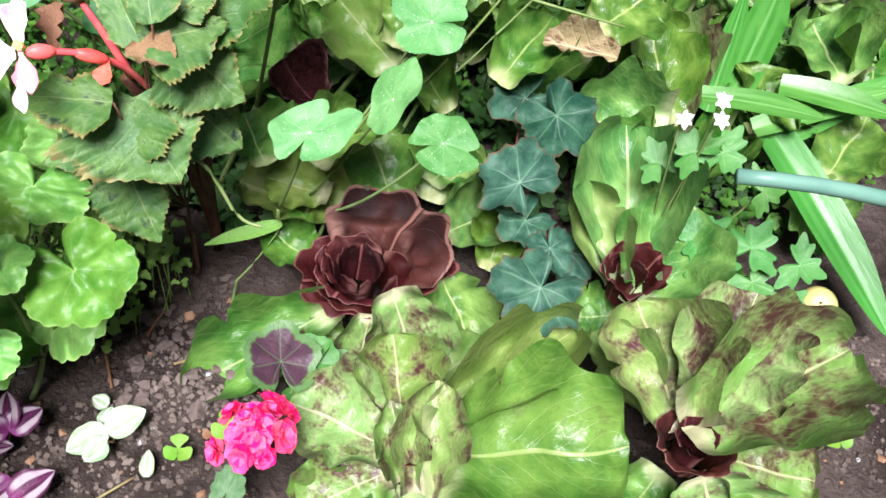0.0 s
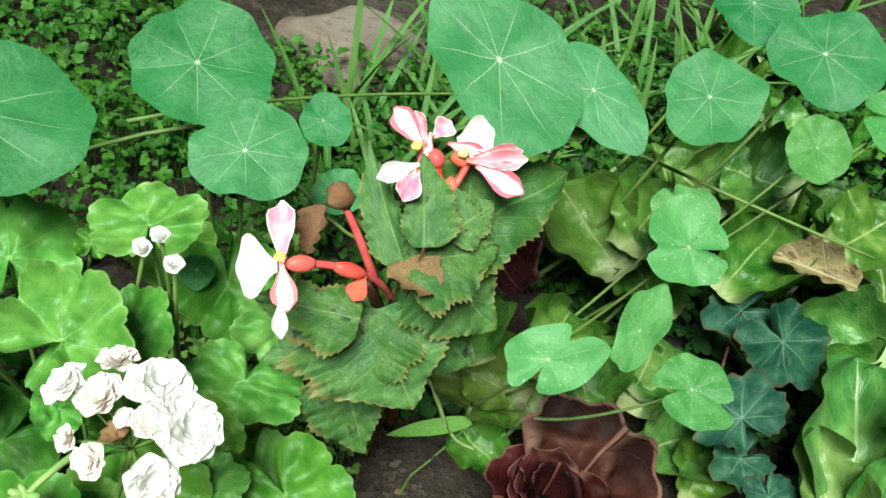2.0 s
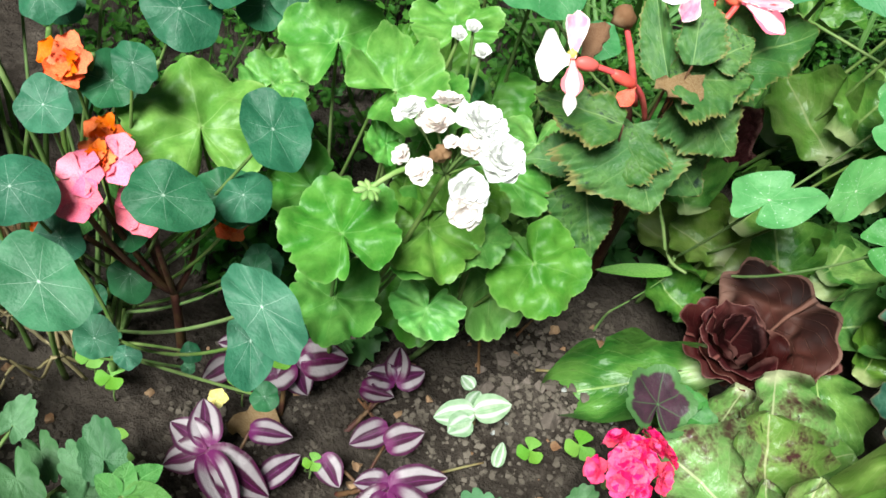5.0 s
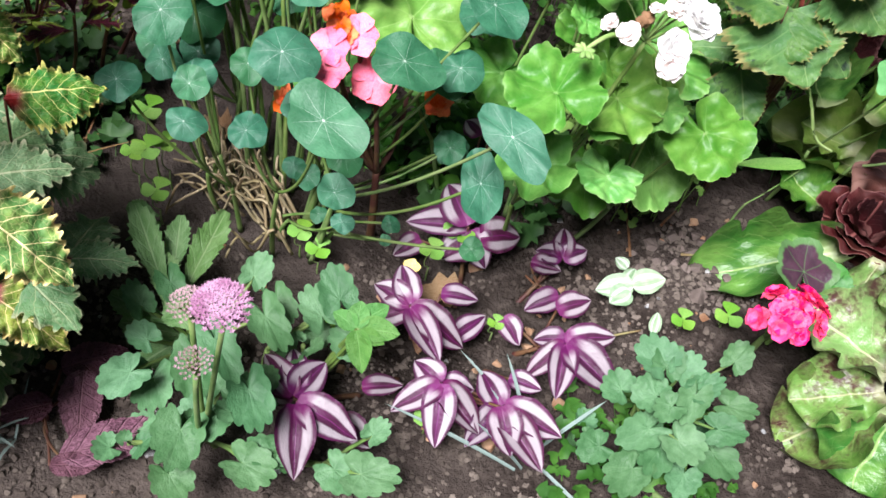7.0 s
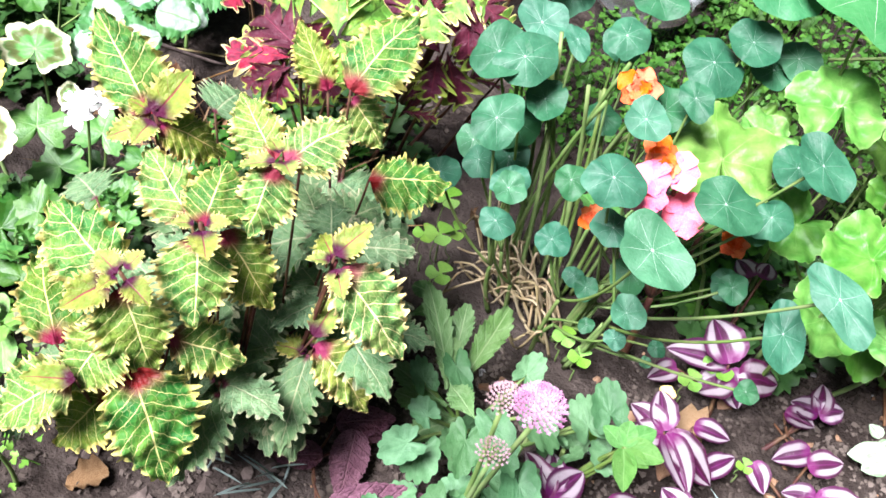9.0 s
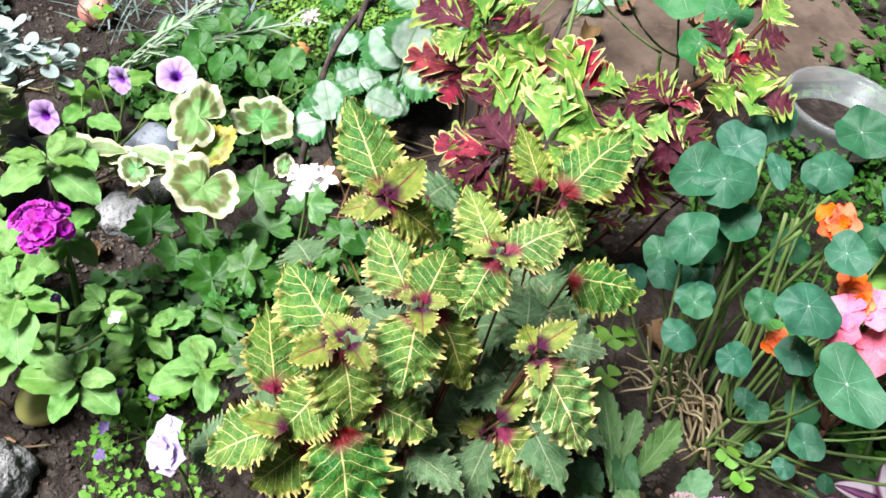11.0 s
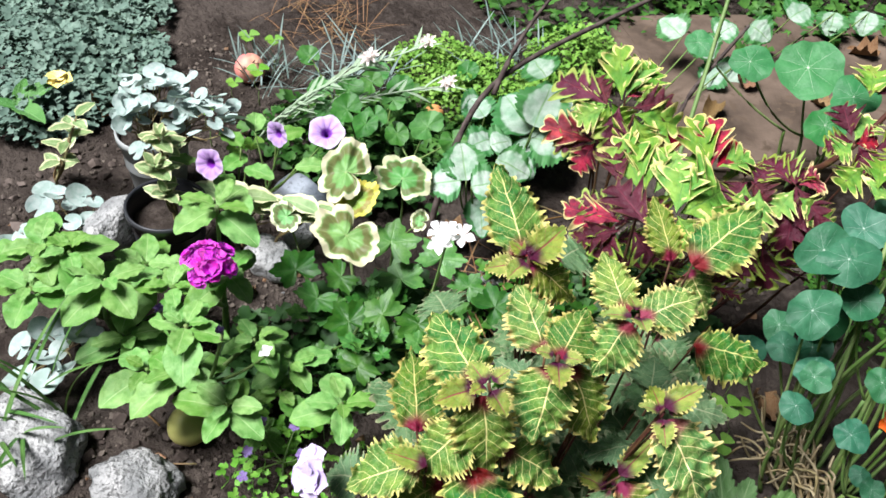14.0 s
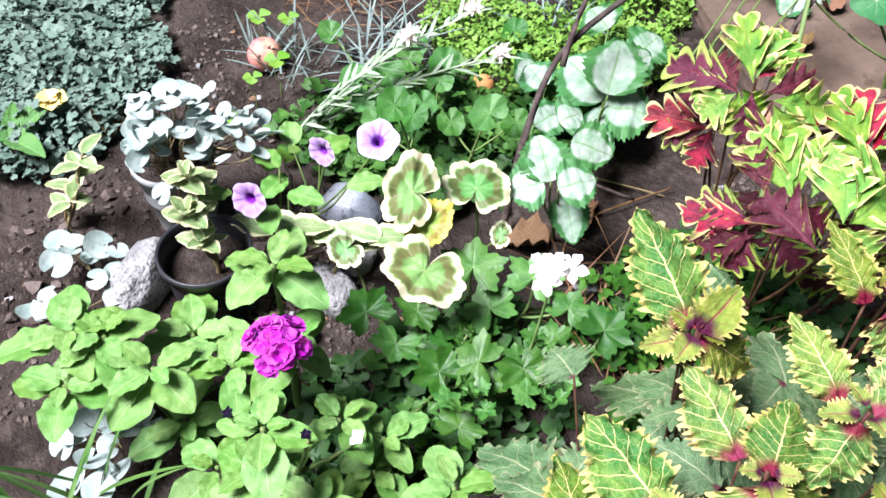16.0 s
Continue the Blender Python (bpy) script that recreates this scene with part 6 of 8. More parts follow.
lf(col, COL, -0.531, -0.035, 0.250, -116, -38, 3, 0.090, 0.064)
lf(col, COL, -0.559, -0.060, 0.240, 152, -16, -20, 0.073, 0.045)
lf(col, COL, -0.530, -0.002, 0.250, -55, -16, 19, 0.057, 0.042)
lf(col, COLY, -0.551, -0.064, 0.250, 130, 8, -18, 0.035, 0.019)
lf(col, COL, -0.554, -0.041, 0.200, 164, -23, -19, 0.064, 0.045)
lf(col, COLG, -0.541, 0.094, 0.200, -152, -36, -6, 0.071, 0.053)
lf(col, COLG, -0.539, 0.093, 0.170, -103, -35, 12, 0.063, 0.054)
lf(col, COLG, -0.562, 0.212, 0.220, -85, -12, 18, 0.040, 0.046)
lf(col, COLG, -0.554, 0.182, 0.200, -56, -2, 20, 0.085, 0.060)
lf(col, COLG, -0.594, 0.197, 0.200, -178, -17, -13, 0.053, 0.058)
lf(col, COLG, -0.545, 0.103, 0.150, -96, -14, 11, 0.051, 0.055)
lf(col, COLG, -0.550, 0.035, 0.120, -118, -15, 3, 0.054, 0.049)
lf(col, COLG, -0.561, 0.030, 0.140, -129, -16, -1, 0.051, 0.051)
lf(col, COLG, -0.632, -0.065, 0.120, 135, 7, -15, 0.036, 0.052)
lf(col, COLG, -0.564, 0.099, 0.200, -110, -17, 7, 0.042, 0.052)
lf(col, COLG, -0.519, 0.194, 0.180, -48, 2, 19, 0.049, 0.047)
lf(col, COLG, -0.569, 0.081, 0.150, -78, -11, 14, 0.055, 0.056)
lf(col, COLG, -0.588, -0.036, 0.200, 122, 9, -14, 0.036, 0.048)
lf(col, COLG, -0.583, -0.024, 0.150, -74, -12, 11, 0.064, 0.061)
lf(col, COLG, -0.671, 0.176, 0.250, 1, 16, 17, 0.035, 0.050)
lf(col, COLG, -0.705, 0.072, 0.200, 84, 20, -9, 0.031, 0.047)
# coleus with cut leaves
lf(col2, CUT_MIXED, -0.766, 0.306, 0.330, 101, 6, -34, 0.070, 0.046, stalk=False)
lf(col2, CUT_MAROON, -0.766, 0.306, 0.330, 67, 12, -18, 0.046, 0.032, stalk=False)
lf(col2, CUT_LIME, -0.766, 0.303, 0.330, 154, -34, -35, 0.035, 0.034, stalk=False)
lf(col2, CUT_LIME, -0.766, 0.307, 0.330, -135, -58, 4, 0.039, 0.038)
lf(col2, CUT_LIME, -0.766, 0.311, 0.330, -54, -43, 46, 0.033, 0.033, stalk=False)
lf(col2, CUT_LIME, -0.774, 0.308, 0.330, 127, -16, -39, 0.035, 0.031, stalk=False)
lf(col2, CUT_LIME, -0.765, 0.326, 0.330, 59, 37, -13, 0.062, 0.039, stalk=False)
lf(col2, CUT_LIME, -0.767, 0.333, 0.330, 28, 36, 6, 0.050, 0.035)
lf(col2, CUT_LIME, -0.768, 0.342, 0.330, 2, 31, 21, 0.045, 0.035, stalk=False)
lf(col2, CUT_LIME, -0.759, 0.337, 0.330, -21, -2, 34, 0.040, 0.035, stalk=False)
lf(col2, CUT_MAROON, -0.749, 0.323, 0.330, -26, 11, 34, 0.048, 0.034, stalk=False)
lf(col2, CUT_LIME, -0.740, 0.319, 0.330, -40, -7, 38, 0.052, 0.046)
lf(col2, CUT_LIME, -0.737, 0.315, 0.330, -84, -43, 34, 0.041, 0.040, stalk=False)
lf(col2, CUT_RED, -0.766, 0.335, 0.330, 10, -4, 21, 0.029, 0.026, stalk=False)
lf(col2, CUT_MIXED, -0.759, 0.316, 0.330, -138, -51, 3, 0.048, 0.039, stalk=False)
lf(col2, CUT_RED, -0.796, 0.337, 0.250, 126, 7, -36, 0.063, 0.040)
lf(col2, CUT_MAROON, -0.796, 0.337, 0.250, 88, 26, -27, 0.047, 0.030, stalk=False)
lf(col2, CUT_RED, -0.796, 0.337, 0.250, -164, -29, -13, 0.039, 0.035, stalk=False)
lf(col2, CUT_MIXED, -0.801, 0.338, 0.250, 149, -11, -34, 0.044, 0.035, stalk=False)
lf(col2, CUT_MIXED, -0.791, 0.335, 0.250, 34, 1, 4, 0.028, 0.033)
lf(col2, CUT_MAROON, -0.630, 0.248, 0.290, 86, 10, -26, 0.066, 0.043, stalk=False)
lf(col2, CUT_MAROON, -0.691, 0.265, 0.290, 65, 26, -16, 0.054, 0.032, stalk=False)
lf(col2, CUT_LIME, -0.676, 0.280, 0.290, 74, 25, -21, 0.067, 0.053, stalk=False)
lf(col2, CUT_LIME, -0.675, 0.285, 0.290, 50, 34, -9, 0.063, 0.049)
lf(col2, CUT_LIME, -0.668, 0.290, 0.290, 14, 34, 11, 0.052, 0.046, stalk=False)
lf(col2, CUT_LIME, -0.632, 0.290, 0.290, -8, 9, 22, 0.066, 0.086, stalk=False)
lf(col2, CUT_LIME, -0.635, 0.288, 0.290, 40, 27, -5, 0.056, 0.053, stalk=False)
lf(col2, CUT_LIME, -0.630, 0.288, 0.290, -140, -34, 5, 0.039, 0.036)
lf(col2, CUT_LIME, -0.632, 0.285, 0.290, -78, -25, 33, 0.033, 0.034, stalk=False)
lf(col2, CUT_LIME, -0.631, 0.309, 0.290, -55, -14, 36, 0.060, 0.046, stalk=False)
lf(col2, CUT_MAROON, -0.680, 0.278, 0.290, 36, 17, 0, 0.025, 0.019, stalk=False)
lf(col2, CUT_MIXED, -0.670, 0.276, 0.290, -51, -30, 39, 0.037, 0.038)
lf(col2, CUT_RED, -0.717, 0.319, 0.200, 131, 1, -33, 0.067, 0.042, stalk=False)
lf(col2, CUT_MIXED, -0.722, 0.319, 0.200, 112, 12, -32, 0.050, 0.036, stalk=False)
lf(col2, CUT_MIXED, -0.717, 0.310, 0.200, -156, -37, -6, 0.044, 0.042, stalk=False)
lf(col2, CUT_MAROON, -0.714, 0.324, 0.200, 54, 13, -11, 0.037, 0.032)
lf(col2, CUT_MIXED, -0.701, 0.320, 0.200, -95, -15, 25, 0.046, 0.044, stalk=False)
lf(col2, CUT_MAROON, -0.707, 0.309, 0.200, 149, -18, -30, 0.050, 0.032, stalk=False)
lf(col2, CUT_LIME, -0.669, 0.379, 0.280, 73, 29, -24, 0.068, 0.042, stalk=False)
lf(col2, CUT_RED, -0.672, 0.382, 0.280, 48, 35, -10, 0.062, 0.039)
lf(col2, CUT_RED, -0.672, 0.392, 0.280, 11, 24, 12, 0.045, 0.044, stalk=False)
lf(col2, CUT_LIME, -0.670, 0.376, 0.280, 160, -42, -28, 0.030, 0.035, stalk=False)
lf(col2, CUT_LIME, -0.671, 0.394, 0.280, -18, 18, 27, 0.039, 0.035, stalk=False)
lf(col2, CUT_LIME, -0.670, 0.376, 0.280, 80, 8, -28, 0.034, 0.033)
lf(col2, CUT_RED, -0.718, 0.400, 0.280, 114, -23, -41, 0.037, 0.029, stalk=False)
lf(col2, CUT_MIXED, -0.667, 0.381, 0.280, -108, -42, 24, 0.045, 0.039, stalk=False)
lf(col2, CUT_MAROON, -0.646, 0.416, 0.270, -175, -29, -13, 0.029, 0.036, stalk=False)
lf(col2, CUT_MAROON, -0.651, 0.417, 0.270, 39, 7, -8, 0.035, 0.031)
lf(col2, CUT_LIME, -0.657, 0.415, 0.270, 75, -28, -40, 0.024, 0.033, stalk=False)
lf(col2, CUT_MAROON, -0.644, 0.419, 0.270, -78, -16, 35, 0.029, 0.033, stalk=False)
lf(col2, CUT_LIME, -0.644, 0.410, 0.270, -128, -47, 14, 0.045, 0.042, stalk=False)
lf(col2, CUT_MIXED, -0.639, 0.418, 0.270, 17, 21, 6, 0.026, 0.034)
lf(col2, CUT_LIME, -0.630, 0.416, 0.270, -134, -41, 11, 0.045, 0.042, stalk=False)
lf(col2, CUT_MAROON, -0.613, 0.457, 0.270, -132, -40, 14, 0.067, 0.042, stalk=False)
lf(col2, CUT_MAROON, -0.613, 0.457, 0.270, -99, -13, 31, 0.051, 0.031, stalk=False)
lf(col2, CUT_MIXED, -0.613, 0.457, 0.270, 65, 9, -24, 0.048, 0.040)
lf(col2, CUT_MIXED, -0.617, 0.456, 0.270, 84, 8, -32, 0.050, 0.036, stalk=False)
lf(col2, CUT_RED, -0.613, 0.462, 0.270, -16, 2, 26, 0.035, 0.036, stalk=False)
lf(col2, CUT_LIME, -0.611, 0.450, 0.270, -168, -38, -8, 0.034, 0.036, stalk=False)
lf(col2, CUT_LIME, -0.599, 0.444, 0.270, -55, -23, 40, 0.029, 0.036)
lf(col2, CUT_MIXED, -0.616, 0.458, 0.270, 21, 16, 2, 0.034, 0.035, stalk=False)
lf(col2, CUT_MIXED, -0.607, 0.467, 0.230, -136, -31, 12, 0.051, 0.044, stalk=False)
lf(col2, CUT_MIXED, -0.594, 0.461, 0.230, -82, -27, 35, 0.044, 0.048, stalk=False)
lf(col2, CUT_LIME, -0.605, 0.480, 0.230, -63, -7, 36, 0.035, 0.039)
lf(col2, CUT_MAROON, -0.631, 0.574, 0.280, 70, 31, -28, 0.043, 0.037, stalk=False)
lf(col2, CUT_MIXED, -0.627, 0.570, 0.280, 111, -33, -45, 0.034, 0.039, stalk=False)
lf(col2, CUT_LIME, -0.626, 0.573, 0.280, 15, 15, 5, 0.048, 0.049, stalk=False)
lf(col2, CUT_RED, -0.622, 0.568, 0.280, -21, 2, 29, 0.033, 0.039)
lf(col2, CUT_LIME, -0.624, 0.565, 0.280, 166, -29, -22, 0.022, 0.035, stalk=False)
lf(col2, CUT_MIXED, -0.617, 0.566, 0.280, -98, -26, 33, 0.037, 0.046, stalk=False)
lf(col2, CUT_LIME, -0.591, 0.541, 0.280, 162, -53, -25, 0.034, 0.042, stalk=False)
lf(col2, CUT_LIME, -0.559, 0.521, 0.280, 34, 21, -9, 0.046, 0.048)
lf(col2, CUT_LIME, -0.671, 0.664, 0.280, 34, 22, -8, 0.054, 0.055, stalk=False)
lf(col2, CUT_MIXED, -0.670, 0.679, 0.280, 4, 23, 13, 0.032, 0.049, stalk=False)
lf(col2, CUT_LIME, -0.549, 0.502, 0.280, 14, 1, 4, 0.033, 0.044, stalk=False)
lf(col2, CUT_MIXED, -0.604, 0.580, 0.280, -33, 20, 31, 0.032, 0.046)
lf(col2, CUT_LIME, -0.646, 0.662, 0.280, -21, 35, 26, 0.039, 0.049, stalk=False)
lf(col2, CUT_MAROON, -0.619, 0.618, 0.280, -29, 34, 30, 0.034, 0.037, stalk=False)
lf(col2, CUT_MIXED, -0.560, 0.538, 0.280, -59, 7, 37, 0.035, 0.046, stalk=False)
lf(col2, CUT_MIXED, -0.622, 0.443, 0.190, 88, 24, -30, 0.045, 0.048)
lf(col2, CUT_MIXED, -0.619, 0.449, 0.190, -118, -47, 21, 0.060, 0.048, stalk=False)
lf(col2, CUT_MIXED, -0.624, 0.440, 0.190, -151, -46, 2, 0.048, 0.044, stalk=False)
lf(col2, CUT_MAROON, -0.620, 0.456, 0.190, -71, 6, 35, 0.034, 0.037, stalk=False)
lf(col2, CUT_MIXED, -0.658, 0.417, 0.190, -177, -28, -14, 0.035, 0.044)
lf(col2, CUT_MAROON, -0.645, 0.441, 0.190, 13, 18, 8, 0.033, 0.034, stalk=False)
for x, y, z, r in ((-0.69, 0.36, 0.15, 0.06), (-0.74, 0.34, 0.16, 0.06), (-0.64, 0.40, 0.14, 0.06), (-0.62, 0.5, 0.14, 0.055)):
    ros(col2, CUT_MIXED, x, y, z, r, 7, 0.5)
col2.part("main_stem", tube([(-0.66, 0.44, 0.1), (-0.626, 0.478, 0.255), (-0.626, 0.526, 0.262), (-0.627, 0.578, 0.27), (-0.63, 0.64, 0.30)], 0.005, 0.003, M_STEMR, "main_stem", 8))
# variegated geranium
lf(vger, VGER, -0.975, 0.122, 0.164, 129, 8, -24, 0.045, 0.070)
lf(vger, VGER, -0.957, 0.192, 0.139, 37, 25, 6, 0.046, 0.059)
lf(vger, VGERY, -0.946, 0.119, 0.143, -71, -15, 19, 0.033, 0.051)
lf(vger, VGER, -0.907, 0.082, 0.136, -164, -18, -15, 0.051, 0.070)
lf(vger, VGER, -1.004, 0.056, 0.100, 176, -10, -22, 0.029, 0.035)
lf(vger, VGER, -0.916, 0.194, 0.100, 131, 4, -24, 0.018, 0.025)
lf(vger, DGER, -0.902, 0.142, 0.100, 45, 23, 3, 0.047, 0.055)
lf(vger, DGER, -0.842, 0.047, 0.070, 94, 17, -12, 0.041, 0.043)
lf(vger, DGER, -0.817, 0.075, 0.090, 119, 9, -19, 0.035, 0.049)
lf(vger, DGER, -0.784, 0.102, 0.090, -105, -19, 9, 0.034, 0.044)
lf(vger, DGER, -0.858, 0.186, 0.090, 28, 22, 8, 0.041, 0.048)
lf(vger, DGER, -0.945, 0.036, 0.070, 85, 21, -9, 0.039, 0.047)
lf(vger, DGER, -0.788, 0.026, 0.060, 23, 16, 10, 0.029, 0.041)
lf(vger, DGER, -0.900, 0.039, 0.060, -156, -18, -12, 0.030, 0.044)
lf(vger, DGER, -0.816, 0.199, 0.070, 20, 20, 9, 0.032, 0.040)
lf(vger, DGER, -0.773, 0.206, 0.070, -5, 15, 16, 0.040, 0.046)
lf(vger, DGER, -0.868, 0.136, 0.070, 82, 19, -11, 0.039, 0.050)
lf(vger, DGER, -0.924, 0.086, 0.050, -179, -13, -18, 0.030, 0.042)
lf(vger, DGER, -0.805, 0.166, 0.050, -70, -10, 19, 0.030, 0.041)
# silver deadnettle
lf(lam, LAM, -0.912, 0.257, 0.142, 64, 25, -7, 0.059, 0.057)
lf(lam, LAM, -0.916, 0.251, 0.142, 151, -6, -25, 0.040, 0.055)
lf(lam, LAM, -0.900, 0.256, 0.142, -25, 9, 24, 0.044, 0.054)
lf(lam, LAM, -0.910, 0.283, 0.105, -121, -24, 5, 0.054, 0.044)
lf(lam, LAM, -1.021, 0.467, 0.069, 87, 21, -18, 0.080, 0.088)
lf(lam, LAM, -1.009, 0.458, 0.090, 33, 27, 5, 0.085, 0.076)
lf(lam, LAM, -1.010, 0.458, 0.070, -47, -0, 27, 0.062, 0.084)
lf(lam, LAM, -1.024, 0.461, 0.060, -100, -22, 16, 0.049, 0.070)
lf(lam, LAM, -1.045, 0.508, 0.080, -16, 15, 24, 0.059, 0.066)
lf(lam, LAM, -0.986, 0.373, 0.080, -58, -7, 25, 0.053, 0.062)
lf(lam, LAM, -1.136, 0.467, 0.050, 162, -13, -25, 0.035, 0.059)
lf(lam, LAM, -1.038, 0.886, 0.040, -74, -9, 29, 0.071, 0.085)
lf(lam, LAM, -1.056, 0.382, 0.050, -9, 15, 22, 0.048, 0.054)
lf(lam, LAM, -1.075, 0.833, 0.100, 96, 16, -27, 0.053, 0.061)
lf(lam, LAM, -1.062, 0.860, 0.100, -95, -21, 24, 0.046, 0.060)
lf(lam, LAM, -1.048, 0.888, 0.100, -6, 25, 19, 0.044, 0.056)
lf(lam, LAM, -1.009, 0.876, 0.060, 174, -25, -18, 0.044, 0.056)
lf(lam, LAM, -1.028, 1.057, 0.100, -8, 27, 19, 0.046, 0.065)
lf(lam, LAM, -1.022, 1.193, 0.080, -148, -33, 3, 0.046, 0.061)
lf(lam, LAM, -0.992, 1.256, 0.080, -148, -33, 4, 0.047, 0.061)
lf(lam, LAM, -1.047, 0.973, 0.100, -76, -10, 30, 0.044, 0.065)
lf(lam, LAM, -0.997, 0.417, 0.050, -68, -11, 24, 0.037, 0.055)
lf(lam, LAM, -1.111, 0.570, 0.080, 89, 21, -20, 0.043, 0.067)
lf(lam, LAM, -1.057, 0.573, 0.070, -3, 21, 19, 0.042, 0.066)
lf(lam, LAM, -1.094, 0.438, 0.060, 90, 21, -18, 0.041, 0.055)
lf(lam, LAM, -1.034, 0.403, 0.060, -16, 13, 23, 0.034, 0.055)
# green geranium seedlings
lf(zger, SEEDG, -1.051, 0.297, 0.120, 101, 18, -20, 0.033, 0.043)
lf(zger, SEEDG, -1.119, 0.211, 0.134, 114, 16, -23, 0.032, 0.039)
lf(zger, SEEDG, -1.150, 0.278, 0.080, -105, -26, 9, 0.032, 0.029)
lf(zger, SEEDG, -1.172, 0.323, 0.080, 11, 21, 18, 0.029, 0.031)
lf(zger, SEEDG, -1.250, 0.336, 0.060, 103, 20, -20, 0.030, 0.033)
lf(zger, SEEDG, -1.211, 0.232, 0.070, -167, -20, -19, 0.028, 0.025)
lf(zger, SEEDG, -1.059, 0.352, 0.070, -107, -25, 11, 0.032, 0.034)
lf(zger, SEEDG, -1.112, 0.291, 0.070, -105, -25, 9, 0.032, 0.029)
lf(zger, SEEDG, -1.244, 0.243, 0.080, 106, 20, -20, 0.029, 0.033)
lf(zger, SEEDG, -1.225, 0.280, 0.080, 4, 17, 22, 0.037, 0.033)
lf(zger, SEEDG, -1.142, 0.257, 0.080, -154, -24, -13, 0.037, 0.030)
lf(zger, SEEDG, -1.203, 0.356, 0.070, 25, 25, 13, 0.040, 0.033)
lf(zger, SEEDG, -1.164, 0.215, 0.080, -165, -20, -18, 0.028, 0.028)
lf(zger, SEEDG, -1.270, 0.359, 0.060, 14, 22, 19, 0.032, 0.031)
lf(zger, SEEDG, -1.217, 0.498, 0.050, 11, 23, 17, 0.033, 0.028)
lf(zger, SEEDG, -1.387, 0.304, 0.040, 107, 21, -20, 0.032, 0.029)
# petunia
pairs(pet, PETL, -0.956, -0.050, 0.210, 0.058, 4, 0.62, 117)
pairs(pet, PETL, -1.054, -0.213, 0.150, 0.066, 4, 0.62, 154)
pairs(pet, PETL, -0.970, -0.174, 0.150, 0.062, 4, 0.62, 11)
pairs(pet, PETL, -0.836, -0.141, 0.187, 0.049, 4, 0.62, 48)
pairs(pet, PETL, -0.838, -0.070, 0.121, 0.047, 4, 0.62, 85)
pairs(pet, PETL, -0.785, -0.128, 0.110, 0.051, 4, 0.62, 122)
pairs(pet, PETL, -0.728, -0.031, 0.110, 0.057, 4, 0.62, 159)
pairs(pet, PETL, -0.850, -0.150, 0.110, 0.053, 4, 0.62, 16)
pairs(pet, PETL, -1.010, -0.119, 0.110, 0.066, 4, 0.62, 53)
pairs(pet, PETL, -0.802, -0.063, 0.070, 0.041, 4, 0.62, 90)
pairs(pet, PETL, -0.776, -0.100, 0.050, 0.030, 4, 0.62, 127)
pairs(pet, PETL, -0.956, -0.169, 0.070, 0.058, 4, 0.62, 164)
pairs(pet, PETL, -0.907, -0.065, 0.160, 0.054, 4, 0.62, 21)
pairs(pet, PETL, -0.934, -0.118, 0.140, 0.049, 4, 0.62, 58)
pairs(pet, PETL, -1.030, -0.192, 0.150, 0.061, 4, 0.62, 95)
pairs(pet, PETL, -1.018, -0.242, 0.130, 0.058, 4, 0.62, 132)
pairs(pet, PETL, -0.814, -0.042, 0.090, 0.043, 4, 0.62, 169)
pairs(pet, PETL, -0.884, -0.173, 0.090, 0.049, 4, 0.62, 26)
# silver ponyfoot
lf(dich, SILV, -1.260, 0.006, 0.175, 88, 28, -8, 0.017, 0.025)
# ---- lettuce hearts ----
def wrap_leaf(mat, span, r0, r1, h, ruffle=0.08, seed=0):
    """A cupped leaf that wraps round the middle of a head and flares at its rim; its midrib faces +y."""
    rng = random.Random(seed)
    p1, p2, wa = rng.uniform(0, TAU), rng.uniform(0, TAU), wave_of(rng)
    verts, uvs, rows, cols = [], [], 18, 40
    for i in range(rows + 1):
        u = i / rows
        for j in range(cols + 1):
            v = 2 * j / cols - 1
            a = radians(span) * 0.5 * v
            q = u * (1 - 0.3 * v**4) * (1 + 0.08 * wa(v * 2))
            r = r0 + (r1 - r0) * (0.35 * q + 0.65 * q**3) * (1 + ruffle * q * q * (1.6 * noise.noise(Vector((2.2 * a, 1.5 * u, seed + p1))) + 0.4 * math.sin(11 * a + p1)))
            r *= 1 + 0.1 * q * noise.noise(Vector((4 * a, 5 * u, seed + 0.5)))
            z = h * (q - 0.22 * q**5) + ruffle * 0.9 * h * q**3 * noise.noise(Vector((3 * a, p2, seed))) + 0.1 * h * noise.noise(Vector((a * 3, u * 4, seed)))
            verts.append((r * math.sin(a), r * math.cos(a), z)), uvs.append((0.5 + 0.5 * v, u))
    return mesh_of("lettuce_leaf", verts, grid_faces(rows, cols), uvs, mat)


def heart(plant, x, y, z, rings):
    """Ruffled cups one inside the other round a hollow: (heading, span, foot, rim, height) each."""
    for k, (heading, span, r0, r1, h) in enumerate(rings):
        plant.part("leaf", wrap_leaf(M_LETM, span, r0, r1, h, 0.13, 11 * k + int(1000 * x)), pose(x, y, z, 0, 0, heading))


